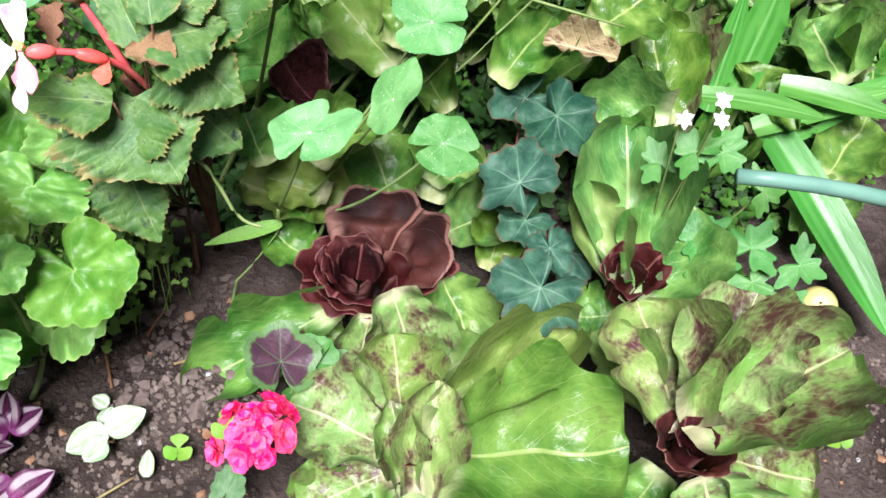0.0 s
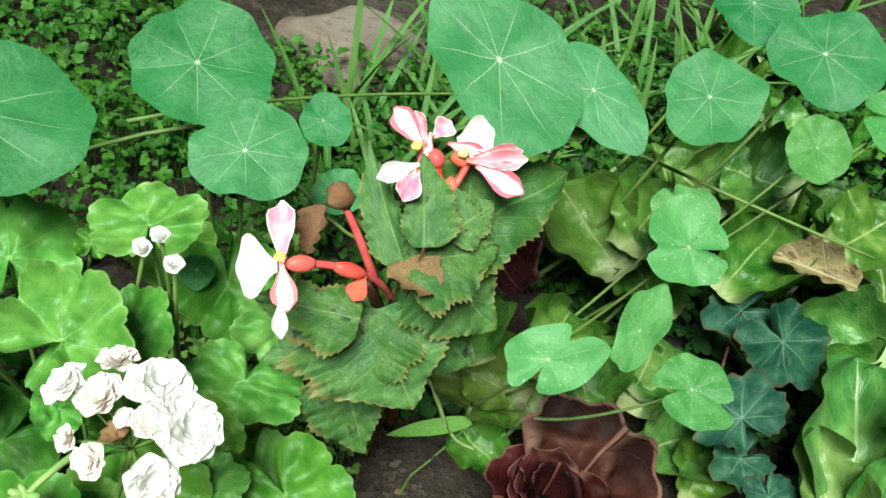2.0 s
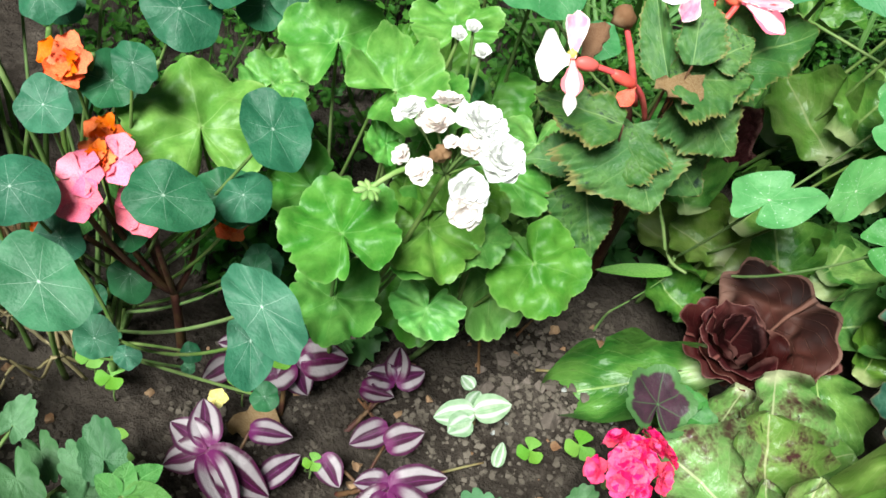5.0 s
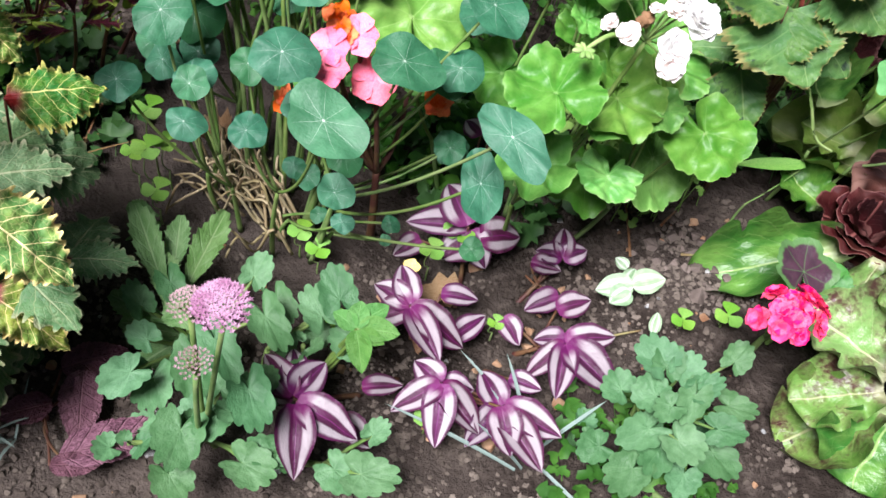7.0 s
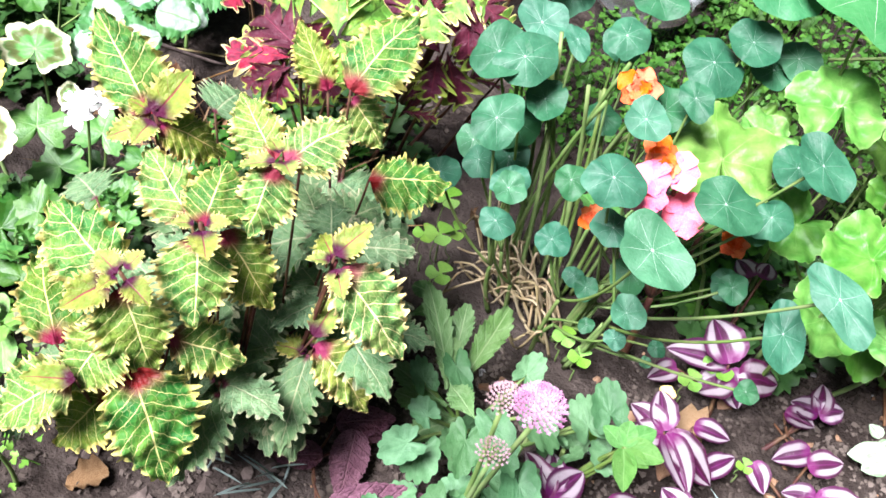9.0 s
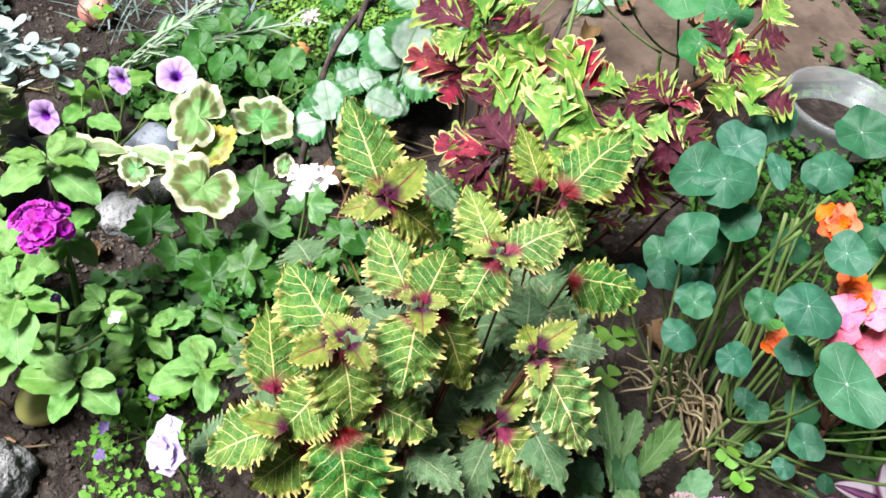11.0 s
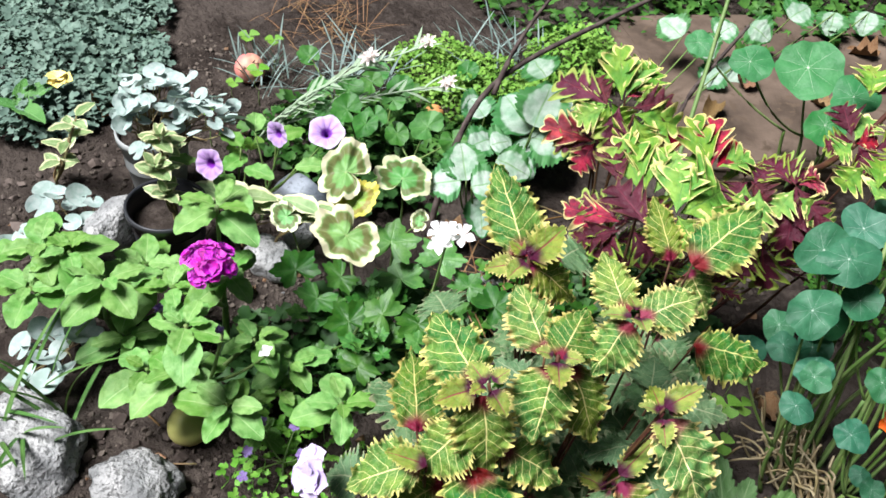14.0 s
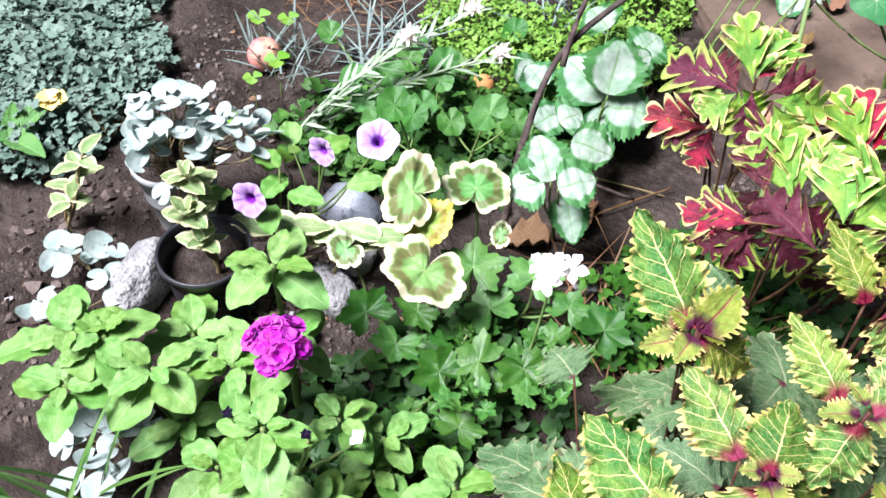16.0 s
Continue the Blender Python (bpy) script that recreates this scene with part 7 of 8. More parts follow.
heart(let_a, 0.163, 0.600, 0.05, ((0, 352, 0.017, 0.022, 0.066), (75, 240, 0.022, 0.036, 0.064), (150, 240, 0.024, 0.045, 0.06), (-150, 220, 0.026, 0.05, 0.055), (110, 170, 0.028, 0.058, 0.05)))
heart(let_a, 0.170, 0.604, 0.045, ((-38, 185, 0.022, 0.082, 0.085), (-70, 130, 0.025, 0.078, 0.07)))
heart(let_c, 0.416, 0.598, 0.095, ((20, 345, 0.01, 0.015, 0.05), (-60, 240, 0.016, 0.034, 0.058), (120, 220, 0.015, 0.03, 0.05)))
heart(let_d, 0.446, 0.426, 0.105, ((30, 340, 0.013, 0.019, 0.05), (-90, 220, 0.018, 0.036, 0.046), (110, 200, 0.018, 0.034, 0.042)))
heart(let_b, 0.214, 0.408, 0.1, ((0, 300, 0.005, 0.013, 0.034), (100, 180, 0.007, 0.02, 0.032)))

for x, y, z, r, n in ((-0.30, 0.14, 0.10, 0.045, 6), (-0.34, 0.11, 0.07, 0.045, 5), (-0.36, 0.17, 0.08, 0.045, 5), (-0.29, 0.21, 0.08, 0.04, 5), (-0.26, 0.12, 0.06, 0.04, 5), (-0.38, 0.08, 0.05, 0.04, 5)):
    ros(sedum, SED, x, y, z, r * 1.1, n, 0.95, 0.6)
for x, y, z, r, n in ((0.055, 0.295, 0.05, 0.046, 4), (-0.035, 0.265, 0.04, 0.044, 3), (0.085, 0.225, 0.04, 0.046, 4)):
    ros(sedum2, SED, x, y, z, r, n, 0.9, 0.55)
for x, y, z, r, n in ((-0.86, 0.10, 0.07, 0.048, 7), (-0.80, 0.05, 0.09, 0.048, 7), (-0.90, 0.04, 0.05, 0.045, 5), (-0.81, 0.15, 0.06, 0.048, 5), (-0.75, 0.10, 0.11, 0.045, 5), (-0.83, 0.0, 0.05, 0.045, 5)):
    ros(vger, DGER, x, y, z, r * 1.05, n + 3, 1.0, 0.5)

# ---- flowers ----
hub = Vector((-0.125, 0.435, 0.325))
ger_white.stalk(hub, thick=0.0024)
ger_white.part("withered_floret", lump("withered_floret", M_DRY, (0.006, 0.005, 0.005), 0.6, 6, 3, 0.5), Matrix.Translation((-0.131, 0.432, 0.345)), "brown withered floret")
for x, y, z, d, kind, tiers in ((-0.158, 0.443, 0.358, 0.026, P_WHITE, 3), (-0.140, 0.440, 0.36, 0.027, P_BLUSH, 3), (-0.140, 0.461, 0.36, 0.022, P_BLUSH, 4), (-0.116, 0.452, 0.362, 0.036, P_WHITE, 4), (-0.104, 0.443, 0.36, 0.032, P_WHITE, 4), (-0.096, 0.434, 0.358, 0.036, P_WHITE, 4),
                                (-0.105, 0.412, 0.345, 0.031, P_WHITE, 4), (-0.102, 0.402, 0.338, 0.024, P_BLUSH, 3), (-0.153, 0.427, 0.335, 0.016, P_BLUSH, 3), (-0.138, 0.417, 0.34, 0.02, P_BLUSH, 3), (-0.114, 0.433, 0.36, 0.019, P_BLUSH, 3), (-0.127, 0.435, 0.355, 0.012, P_BLUSH, 2)):
    way = Vector((x, y, z)) - hub
    bloom(ger_white, kind, x, y, z, d, 6, 14, (way.x, way.y - 0.01, way.z + 0.02), tiers, "floret", 1.05, stalk=False)
    ger_white.part("flower_stalk", tube([hub, hub.lerp(Vector((x, y, z)), 0.5) + Vector((0, 0, 0.004)), (x, y, z - 0.002)], 0.001, 0.0009, M_STEM, "flower_stalk", 5, 5))
for x, y, z in ((-0.163, 0.554, 0.335), (-0.156, 0.564, 0.338), (-0.143, 0.55, 0.332)):
    bloom(ger_white, P_WHITE, x, y, z, 0.018, 5, 45, (0, -0.3, 1), 3, "flower_bud", 1.0)
red_ger = Plant("geranium", "small dark-leaved geranium with a hot pink flower head", "geranium", (0.10, 0.46, 0), M_STEM, 0.0018)
truss(red_ger, (P_HOT,), 0.090, 0.409, 0.14, 0.055, 13, fl=0.026, flat=0.5)
lf(red_ger, REDG, 0.101, 0.489, 0.10, 10, 10, 10, 0.055, 0.055)
for x, y, z, h, s in ((0.125, 0.497, 0.09, -40, 0.04), (0.138, 0.482, 0.085, -90, 0.035), (0.148, 0.50, 0.07, -20, 0.035), (0.12, 0.47, 0.07, 180, 0.03)):
    lf(red_ger, SEEDG, x, y, z, h, 10, 10, s, s)

UPN = (0.05, -0.5, 0.85)
FLOWERS = (
    ((-0.08, 0.555, 0.356), ((P_BEGP, -0.080, 0.553, 0.356, 17, 24, -10, 0.041, 0.016), (P_BEG, -0.080, 0.553, 0.356, -157, -23, 14, 0.028, 0.015), (P_BLUSH, -0.082, 0.551, 0.356, 106, -7, -36, 0.024, 0.035), (P_BLUSH, -0.074, 0.527, 0.356, -161, -23, 11, 0.022, 0.009))),
    ((-0.019, 0.627, 0.402), ((P_BEG, -0.017, 0.631, 0.402, 51, 17, -39, 0.033, 0.015), (P_BEGP, -0.015, 0.634, 0.402, 36, 23, -31, 0.024, 0.009), (P_WHITE, -0.017, 0.616, 0.402, 117, -19, -36, 0.027, 0.012), (P_BEGP, -0.017, 0.611, 0.402, 168, -30, -3, 0.021, 0.015), (P_BEG, -0.015, 0.646, 0.402, -176, -31, 9, 0.025, 0.009), (P_BEGP, -0.013, 0.642, 0.402, -38, 28, 22, 0.016, 0.014))),
    ((0.01, 0.638, 0.396), ((P_BEG, -0.003, 0.648, 0.396, -102, -2, 47, 0.027, 0.013), (P_BEGP, 0.010, 0.636, 0.396, -80, 12, 43, 0.039, 0.013), (P_BEG, 0.017, 0.634, 0.396, -109, -4, 46, 0.034, 0.015), (P_BEGP, 0.014, 0.641, 0.396, -75, 15, 41, 0.032, 0.011), (P_BLUSH, 0.002, 0.651, 0.396, -66, 19, 38, 0.025, 0.023))),
)
for spot, petals_of in FLOWERS:
    flower = new("flower")
    flower.parent, flower.matrix_basis = begonia.ob, Matrix.Translation(Vector(spot) - begonia.foot)
    for k, (kind, x, y, z, *turn) in enumerate(petals_of):
        ob = new("petal", kind[k % 3])
        ob.parent, ob.matrix_basis = flower, leaf_pose(x - spot[0], y - spot[1], z - spot[2], *turn)
    ob = new("stamen_tuft", lump("stamen_tuft", M_YELLOW, (0.0034, 0.0034, 0.0034), 0.5, 3, 2, 0.4))
    ob.parent, ob.matrix_basis = flower, Matrix.Translation((-0.002, 0.001, 0.003))


def pod(a, b, w, wing=None):
    """A red seed pod from a to b, with a thin wing at its foot."""
    va, vb = Vector(a), Vector(b)
    turn = (vb - va).to_track_quat("Y", "Z").to_matrix().to_4x4()
    body = begonia.part("seed_pod", lump("seed_pod", M_REDBUD, (w, (vb - va).length * 0.55, w), 0.15, 4, 2), Matrix.Translation(va.lerp(vb, 0.5)) @ turn, "glossy red winged seed pod")
    if wing:
        vw = Vector(wing)
        fin = new("wing", P_RED[1])
        fin.parent, fin.matrix_basis = body, (Matrix.Translation(va.lerp(vb, 0.5)) @ turn).inverted() @ Matrix.Translation(vb) @ (vw - vb).to_track_quat("Y", "Z").to_matrix().to_4x4() @ Matrix.Diagonal((0.013, (vw - vb).length, 0.01, 1))


pod((-0.078, 0.556, 0.354), (-0.062, 0.565, 0.350), 0.0055)
pod((-0.052, 0.569, 0.347), (-0.032, 0.575, 0.339), 0.005, (-0.036, 0.562, 0.327))
pod((-0.011, 0.638, 0.396), (-0.005, 0.629, 0.391), 0.0055)
pod((0.001, 0.641, 0.392), (0.014, 0.640, 0.391), 0.0048)
pod((0.004, 0.630, 0.385), (0.006, 0.622, 0.377), 0.0045, (0.010, 0.613, 0.368))
for pts in (((-0.064, 0.564, 0.350), (-0.056, 0.568, 0.348), (-0.048, 0.570, 0.346)), ((-0.034, 0.574, 0.34), (-0.022, 0.582, 0.33), (-0.012, 0.60, 0.29)), ((-0.006, 0.632, 0.392), (-0.004, 0.626, 0.383), (0.005, 0.624, 0.378)), ((0.012, 0.640, 0.39), (0.01, 0.632, 0.384), (0.006, 0.625, 0.378)), ((0.006, 0.622, 0.377), (0.002, 0.618, 0.35), (0.0, 0.62, 0.29))):
    begonia.part("flower_stalk", tube(pts, 0.0024, 0.0024, M_REDBUD, "flower_stalk"))
begonia.part("flower_stalk", tube([(-0.059, 0.609, 0.364), (-0.045, 0.60, 0.352), (-0.025, 0.602, 0.30)], 0.002, 0.0035, M_REDBUD, "flower_stalk"))
begonia.part("withered_bud", lump("withered_bud", M_DRY, (0.009, 0.008, 0.009), 0.4, 2, 2, 0.2), Matrix.Translation((-0.059, 0.609, 0.366)), "brown withered flower bud")
begonia.part("dry_leaf", P_DRY[0], leaf_pose(0.012, 0.570, 0.345, 80, 15, -10, 0.034, 0.028), "curled brown dry leaf")
begonia.part("dry_leaf", P_DRY[1], leaf_pose(-0.066, 0.608, 0.355, 160, -50, 10, 0.035, 0.02), "brown dry leaf")
for top in ((-0.03, 0.60, 0.30), (0.02, 0.63, 0.34), (0.0, 0.62, 0.31)):
    begonia.part("main_stem", tube([(0.02, 0.68, -0.01), (0.01, 0.66, 0.15), top], 0.006, 0.004, M_STEMR, "main_stem", 8))

imp = Plant("impatiens", "busy lizzie with rose pink flowers among the nasturtium", "impatiens", (-0.30, 0.40, 0), M_STEMR, 0.003)
for x, y, z, s in ((-0.333, 0.376, 0.275, 0.036), (-0.314, 0.372, 0.240, 0.042), (-0.342, 0.341, 0.262, 0.036), (-0.347, 0.355, 0.272, 0.034)):
    bloom(imp, P_PINK, x, y, z, s, 5, 15, UPN, 1, "flower", 1.0)
for x, y, h in ((-0.36, 0.36, 60), (-0.30, 0.42, -10), (-0.35, 0.40, 30)):
    lf(imp, OV, x, y, 0.19, h, -5, 5, 0.06, 0.035)
for x, y, z, s in ((-0.406, 0.429, 0.285, 0.046), (-0.361, 0.403, 0.258, 0.037), (-0.381, 0.351, 0.20, 0.03), (-0.269, 0.416, 0.20, 0.03), (-0.345, 0.372, 0.275, 0.03)):
    bloom(nast_dark, P_NAST, x, y, z, 0.95 * s, 5, 32, (0.1, -0.6, 0.6), 2, "flower", 0.85)

# mauve stonecrop heads
def umbel(plant, x, y, z, size, n=150, label="domed mauve flower head of tiny stars", mat=None):
    rng = plant.rng
    verts, faces = [], []
    for k in range(n):
        q = (k + 0.5) / n
        a, r = k * 2.399, math.sqrt(q) * 0.5 * size
        c = Vector((x + r * math.cos(a), y + r * math.sin(a), z + 0.32 * size * math.sqrt(max(0.0, 1 - q)) + rng.uniform(-0.001, 0.001)))
        for h in range(5):
            b, o, s = h * TAU / 5 + k, len(verts), size * 0.055
            d = Vector((math.cos(b), math.sin(b), 0.5))
            e = Vector((-math.sin(b), math.cos(b), 0)) * 0.3
            verts += [tuple(c), tuple(c + s * (0.5 * d + e)), tuple(c + s * d * 1.15), tuple(c + s * (0.5 * d - e))]
            faces.append((o, o + 1, o + 2, o + 3))
    plant.part("flower_head", mesh_of("flower_head", verts, faces, None, mat or M_MAUVE), None, label)
    for k in range(9):
        a, r = k * 2.399, 0.1 * size * math.sqrt(k + 0.5)
        plant.part("flower_stalk", tube([(x, y, z - 0.6 * size), (x, y, z - 0.2 * size), (x + r * math.cos(a), y + r * math.sin(a), z + 0.2 * size)], 0.0011, 0.0009, plant.stem, "flower_stalk", 5, 5))
    plant.stalk((x, y, z - 0.55 * size), thick=0.0028)


umbel(sedum, -0.303, 0.116, 0.262, 0.038)
umbel(sedum, -0.328, 0.116, 0.245, 0.028, 80, "fading brownish mauve flower head", M_FADED)
umbel(sedum, -0.318, 0.100, 0.20, 0.026, 60, "fading brownish mauve flower head", M_FADED)

# petunia flowers
truss(pet, (P_PURPLE,), -0.887, -0.094, 0.205, 0.045, 11, fl=0.028, flat=0.7)
bloom(pet, petals("bud", M_DUSK, 2, 0.1, 0.8), -0.801, -0.119, 0.19, 0.02, 6, 65, (0, -0.3, 1), 2, "flower_bud", 0.7)
bloom(pet, petals("bud", M_DUSK, 2, 0.1, 0.8), -0.859, -0.155, 0.185, 0.02, 6, 70, (0, -0.3, 1), 2, "flower_bud", 0.7)
bloom(pet, P_WHITE, -0.806, -0.072, 0.125, 0.02, 4, 40, (0, -0.3, 1), 1, "flower_bud", 0.7)
lavender = Plant("petunia", "lavender petunia flower drooping beside the coleus", "petunia", (-0.66, -0.09, 0), M_STEM, 0.0015)
bloom(lavender, P_LAV, -0.636, -0.118, 0.165, 0.04, 5, 10, (0.1, -0.7, 0.6), 2, "flower", 1.0)
bloom(lavender, P_LAV, -0.652, -0.107, 0.16, 0.034, 5, 15, (-0.2, -0.6, 0.6), 1, "flower", 1.0)


def funnel_mat():
    g = Nodes("petunia_flower")
    x, r = g.uv()
    tri = g.m("ABSOLUTE", g.m("MULTIPLY_ADD", g.m("FRACT", g.m("MULTIPLY", x, 10.0)), 2.0, -1.0))
    lines = g.m("MULTIPLY", g.step(tri, 0.75, 0.97), g.step(r, 0.95, 0.5))
    colour = g.mix(g.step(r, 0.42, 0.62), (0.14, 0.025, 0.27), (0.44, 0.29, 0.56))
    colour = g.mix(g.m("MULTIPLY", lines, 0.7), colour, (0.2, 0.04, 0.36))
    colour = g.mix(g.step(r, 0.85, 1.0), colour, (0.52, 0.42, 0.6))
    return g.done(g.vary(colour, g.random(), 0.02, 0.25), 0.5, g.noise(30.0), 0.2, 0.02, 0.3, 0.2)


def funnel_mesh():
    verts, uvs, rings, segs = [], [], 10, 50
    for i in range(rings + 1):
        q = i / rings
        for j in range(segs + 1):
            a = TAU * j / segs
            r = 0.04 + 0.46 * q**2.2 * (1 + 0.07 * q * math.cos(5 * a)) + 0.06 * q
            verts.append((r * math.cos(a), r * math.sin(a), -0.55 + 0.6 * q**0.6 - 0.08 * q**6 + 0.025 * q * q * math.sin(10 * a))), uvs.append((j / segs, q))
    return mesh_of("trumpet", verts, grid_faces(rings, segs), uvs, funnel_mat())


trailing = Plant("petunia", "trailing petunia with pale violet dark-throated trumpet flowers", "petunia", (-1.12, 0.05, 0), M_STEM, 0.0015)
trumpet = funnel_mesh()
for x, y, z, s, way in ((-1.069, 0.150, 0.153, 0.041, (0.35, -0.25, 0.8)), (-1.087, 0.089, 0.158, 0.03, (0.3, -0.9, 0.2)), (-1.083, -0.004, 0.150, 0.034, (0.4, -0.7, 0.35))):
    trailing.part("flower", trumpet, Matrix.Translation((x, y, z)) @ Vector(way).to_track_quat("Z", "Y").to_matrix().to_4x4() @ Matrix.Diagonal((s, s, s, 1)))
    trailing.stalk(Vector((x, y, z)) - Vector(way).normalized() * 0.5 * s)
for x, y, z, h in ((-1.12, 0.03, 0.10, 20), (-1.13, 0.06, 0.12, 100), (-1.10, 0.05, 0.11, -60), (-1.09, 0.02, 0.12, -120), (-1.15, 0.09, 0.12, 60), (-1.11, 0.10, 0.13, 0), (-1.06, 0.10, 0.12, -30), (-1.13, 0.00, 0.12, 160), (-1.07, 0.02, 0.10, -90)):
    lf(trailing, PETL, x, y, z, h, 10, 5, 0.042, 0.026)

P_VIOLET = petals("petal", M_DUSK, 2)
lobelia = Plant("lobelia", "low lobelia with tiny dark violet flowers", "lobelia", (-0.74, -0.10, 0), M_STEM, 0.0008)
for x, y, z in ((-0.745, -0.075, 0.075), (-0.752, -0.125, 0.06), (-0.715, -0.085, 0.07), (-0.77, -0.10, 0.07), (-0.735, -0.14, 0.05)):
    bloom(lobelia, P_VIOLET, x, y, z, 0.014, 5, 20, (0, -0.4, 0.9), 1, "flower", 0.7)
M_BUD = plain("pale_bud", (0.16, 0.28, 0.08), (0.26, 0.36, 0.14), 60, 0.5, 0.2, 0.001)
knob = Vector((-0.163, 0.397, 0.327))
ger_white.part("bud_stalk", tube([(-0.145, 0.43, 0.325), (-0.152, 0.416, 0.337), knob], 0.0022, 0.0017, M_BUD, "bud_stalk", 7, 8), None, "pale bent stalk")
for k in range(7):
    a = k * 2.4
    way = Vector((0.7 * math.cos(a), 0.7 * math.sin(a) - 0.5, 0.1 + 0.1 * (k % 3)))
    ger_white.part("flower_bud", lump("flower_bud", M_BUD, (0.0024, 0.0055, 0.0024), 0.2, k, 2, 0.1), Matrix.Translation(knob + 0.006 * way) @ way.to_track_quat("Y", "Z").to_matrix().to_4x4(), "closed pale green bud")

# white star flowers
for x, y, z in ((-0.792, 0.136, 0.238), (-0.782, 0.146, 0.236), (-0.802, 0.132, 0.232), (-0.788, 0.124, 0.228)):
    bloom(vger, P_WHITE, x, y, z - 0.03, 0.03, 5, 12, (0.1, -0.4, 0.9), 1, "flower", 0.6, stalk=x == -0.792)
for x, y, z in ((0.443, 0.659, 0.30), (0.447, 0.652, 0.285), (0.421, 0.664, 0.27)):
    bloom(columbine, P_WHITE, x, y, z, 0.022, 6, 40, (0, -0.6, 0.7), 1, "flower", 0.45)

# ---- pots ----
def pot(name, label, mat, x, y, r, h, rim=0.006, soil=0.8):
    ob = tagged(new(name), label, "plant pot")
    ob.location = (x, y, relief(x, y) - 0.004)
    wall = new("wall", lathe("wall", mat, [(0.0, 0.0), (r * 0.72, 0.0), (r * 0.74, 0.004), (r * 0.97, h - rim * 2), (r * 1.04, h - rim * 2), (r * 1.05, h - 0.001), (r * 1.0, h), (r * 0.97, h - 0.002), (r * 0.93, h - rim * 2), (r * 0.9, h * 0.5)]))
    wall.parent = ob
    fill = new("potting_soil", lathe("potting_soil", M_SOIL, [(0.0, h * soil + 0.004), (r * 0.4, h * soil + 0.002), (r * 0.7, h * soil - 0.001), (r * 0.93, h * soil)]))
    fill.parent = ob
    return ob


pot("flower_pot", "grey plastic flower pot holding silver ponyfoot", M_POTG, -1.246, -0.012, 0.047, 0.105, 0.006, 0.9)
pot("flower_pot", "black plastic flower pot with a cream-edged trailing plant", M_POTB, -1.104, -0.055, 0.048, 0.10, 0.005, 0.72)


def clear_mat():
    g = Nodes("clear_plastic")
    bsdf = g.add("ShaderNodeBsdfPrincipled")
    g.put(bsdf.inputs["Base Color"], (0.34, 0.37, 0.36)), g.put(bsdf.inputs["Roughness"], 0.25)
    both = g.add("ShaderNodeMixShader")
    g.put(both.inputs[0], 0.68)
    g.tree.links.new(bsdf.outputs[0], both.inputs[1]), g.tree.links.new(g.add("ShaderNodeBsdfTransparent").outputs[0], both.inputs[2])
    g.tree.links.new(both.outputs[0], g.add("ShaderNodeOutputMaterial").inputs[0])
    return g.mat


pot("plastic_pot", "translucent plastic pot half full of soil", clear_mat(), -0.585, 0.913, 0.08, 0.11, 0.006, 0.55)

# ---- stones, slab, fruit ----
def rest(name, label, category, mesh, x, y, z, turn=0.0, group=""):
    ob = tagged(new(name, mesh), label, category, group)
    ob.matrix_basis = pose(x, y, z, 0, 0, turn)
    return ob


rest("stone", "pale grey rounded garden stone on the soil", "stone", lump("stone", M_STONE, (0.062, 0.05, 0.034), 0.4, 1, 4, 0.14, (((0, 0, 1), 0.75), ((1, -0.6, 0.4), 0.8))), -0.907, -0.30, 0.012, 20, "stones in the bed")
rest("stone", "light grey weathered stone beside the petunia", "stone", lump("stone", M_STONE, (0.042, 0.037, 0.028), 0.4, 2, 4, 0.14), -0.806, -0.226, 0.012, 60, "stones in the bed")
rest("stone", "blue-grey broken stone beside the variegated geranium", "stone", lump("stone", M_SLATE, (0.046, 0.028, 0.024), 0.2, 3, 4, 0.05, (((0, 0, 1), 0.7), ((0.3, -1, 0.3), 0.7), ((-1, 0, 0.2), 0.75))), -1.113, 0.135, 0.02, 20, "stones in the bed")
rest("stone", "small flat grey stone on the soil", "stone", lump("stone", M_STONE, (0.03, 0.024, 0.016), 0.3, 5, 3, 0.06), -1.06, 0.10, 0.01, -20, "stones in the bed")
rest("stone", "grey stone wedged against the black pot", "stone", lump("stone", M_STONE, (0.032, 0.05, 0.035), 0.3, 6, 4, 0.06, (((1, 0, 0.3), 0.7),)), -1.172, -0.105, 0.018, 25, "stones in the bed")
rest("stone", "dark grey stone beneath the cream-edged plant", "stone", lump("stone", M_STONE, (0.035, 0.03, 0.025), 0.3, 8, 3, 0.06), -1.03, 0.045, 0.012, 5, "stones in the bed")
rest("stone", "small grey stone near the deadnettle", "stone", lump("stone", M_STONE, (0.018, 0.014, 0.011), 0.3, 9, 3, 0.06), -0.86, 0.28, 0.006, 5, "stones in the bed")
rest("rock", "pinkish pale rock behind the nasturtium", "rock", lump("rock", M_ROCK, (0.10, 0.07, 0.05), 0.35, 4, 4, 0.06, (((0, 0, 1), 0.7),)), -0.13, 1.20, 0.02, 10)
bm = bmesh.new()
bmesh.ops.create_cube(bm, size=1.0)
bmesh.ops.bevel(bm, geom=bm.edges[:] + bm.verts[:], offset=0.04, segments=3, affect="EDGES")
bmesh.ops.subdivide_edges(bm, edges=bm.edges[:], cuts=5, use_grid_fill=True)
for v in bm.verts:
    v.co = Vector((v.co.x * 0.62, v.co.y * 0.46, v.co.z * 0.05)) + 0.006 * noise.noise_vector(v.co * 4)
me = bpy.data.meshes.new("paving_slab")
bm.to_mesh(me), bm.free()
me.materials.append(M_SLAB)
rest("paving_slab", "weathered brown paving slab lying flat in the soil", "paving slab", me, -0.93, 1.03, 0.008, 62)


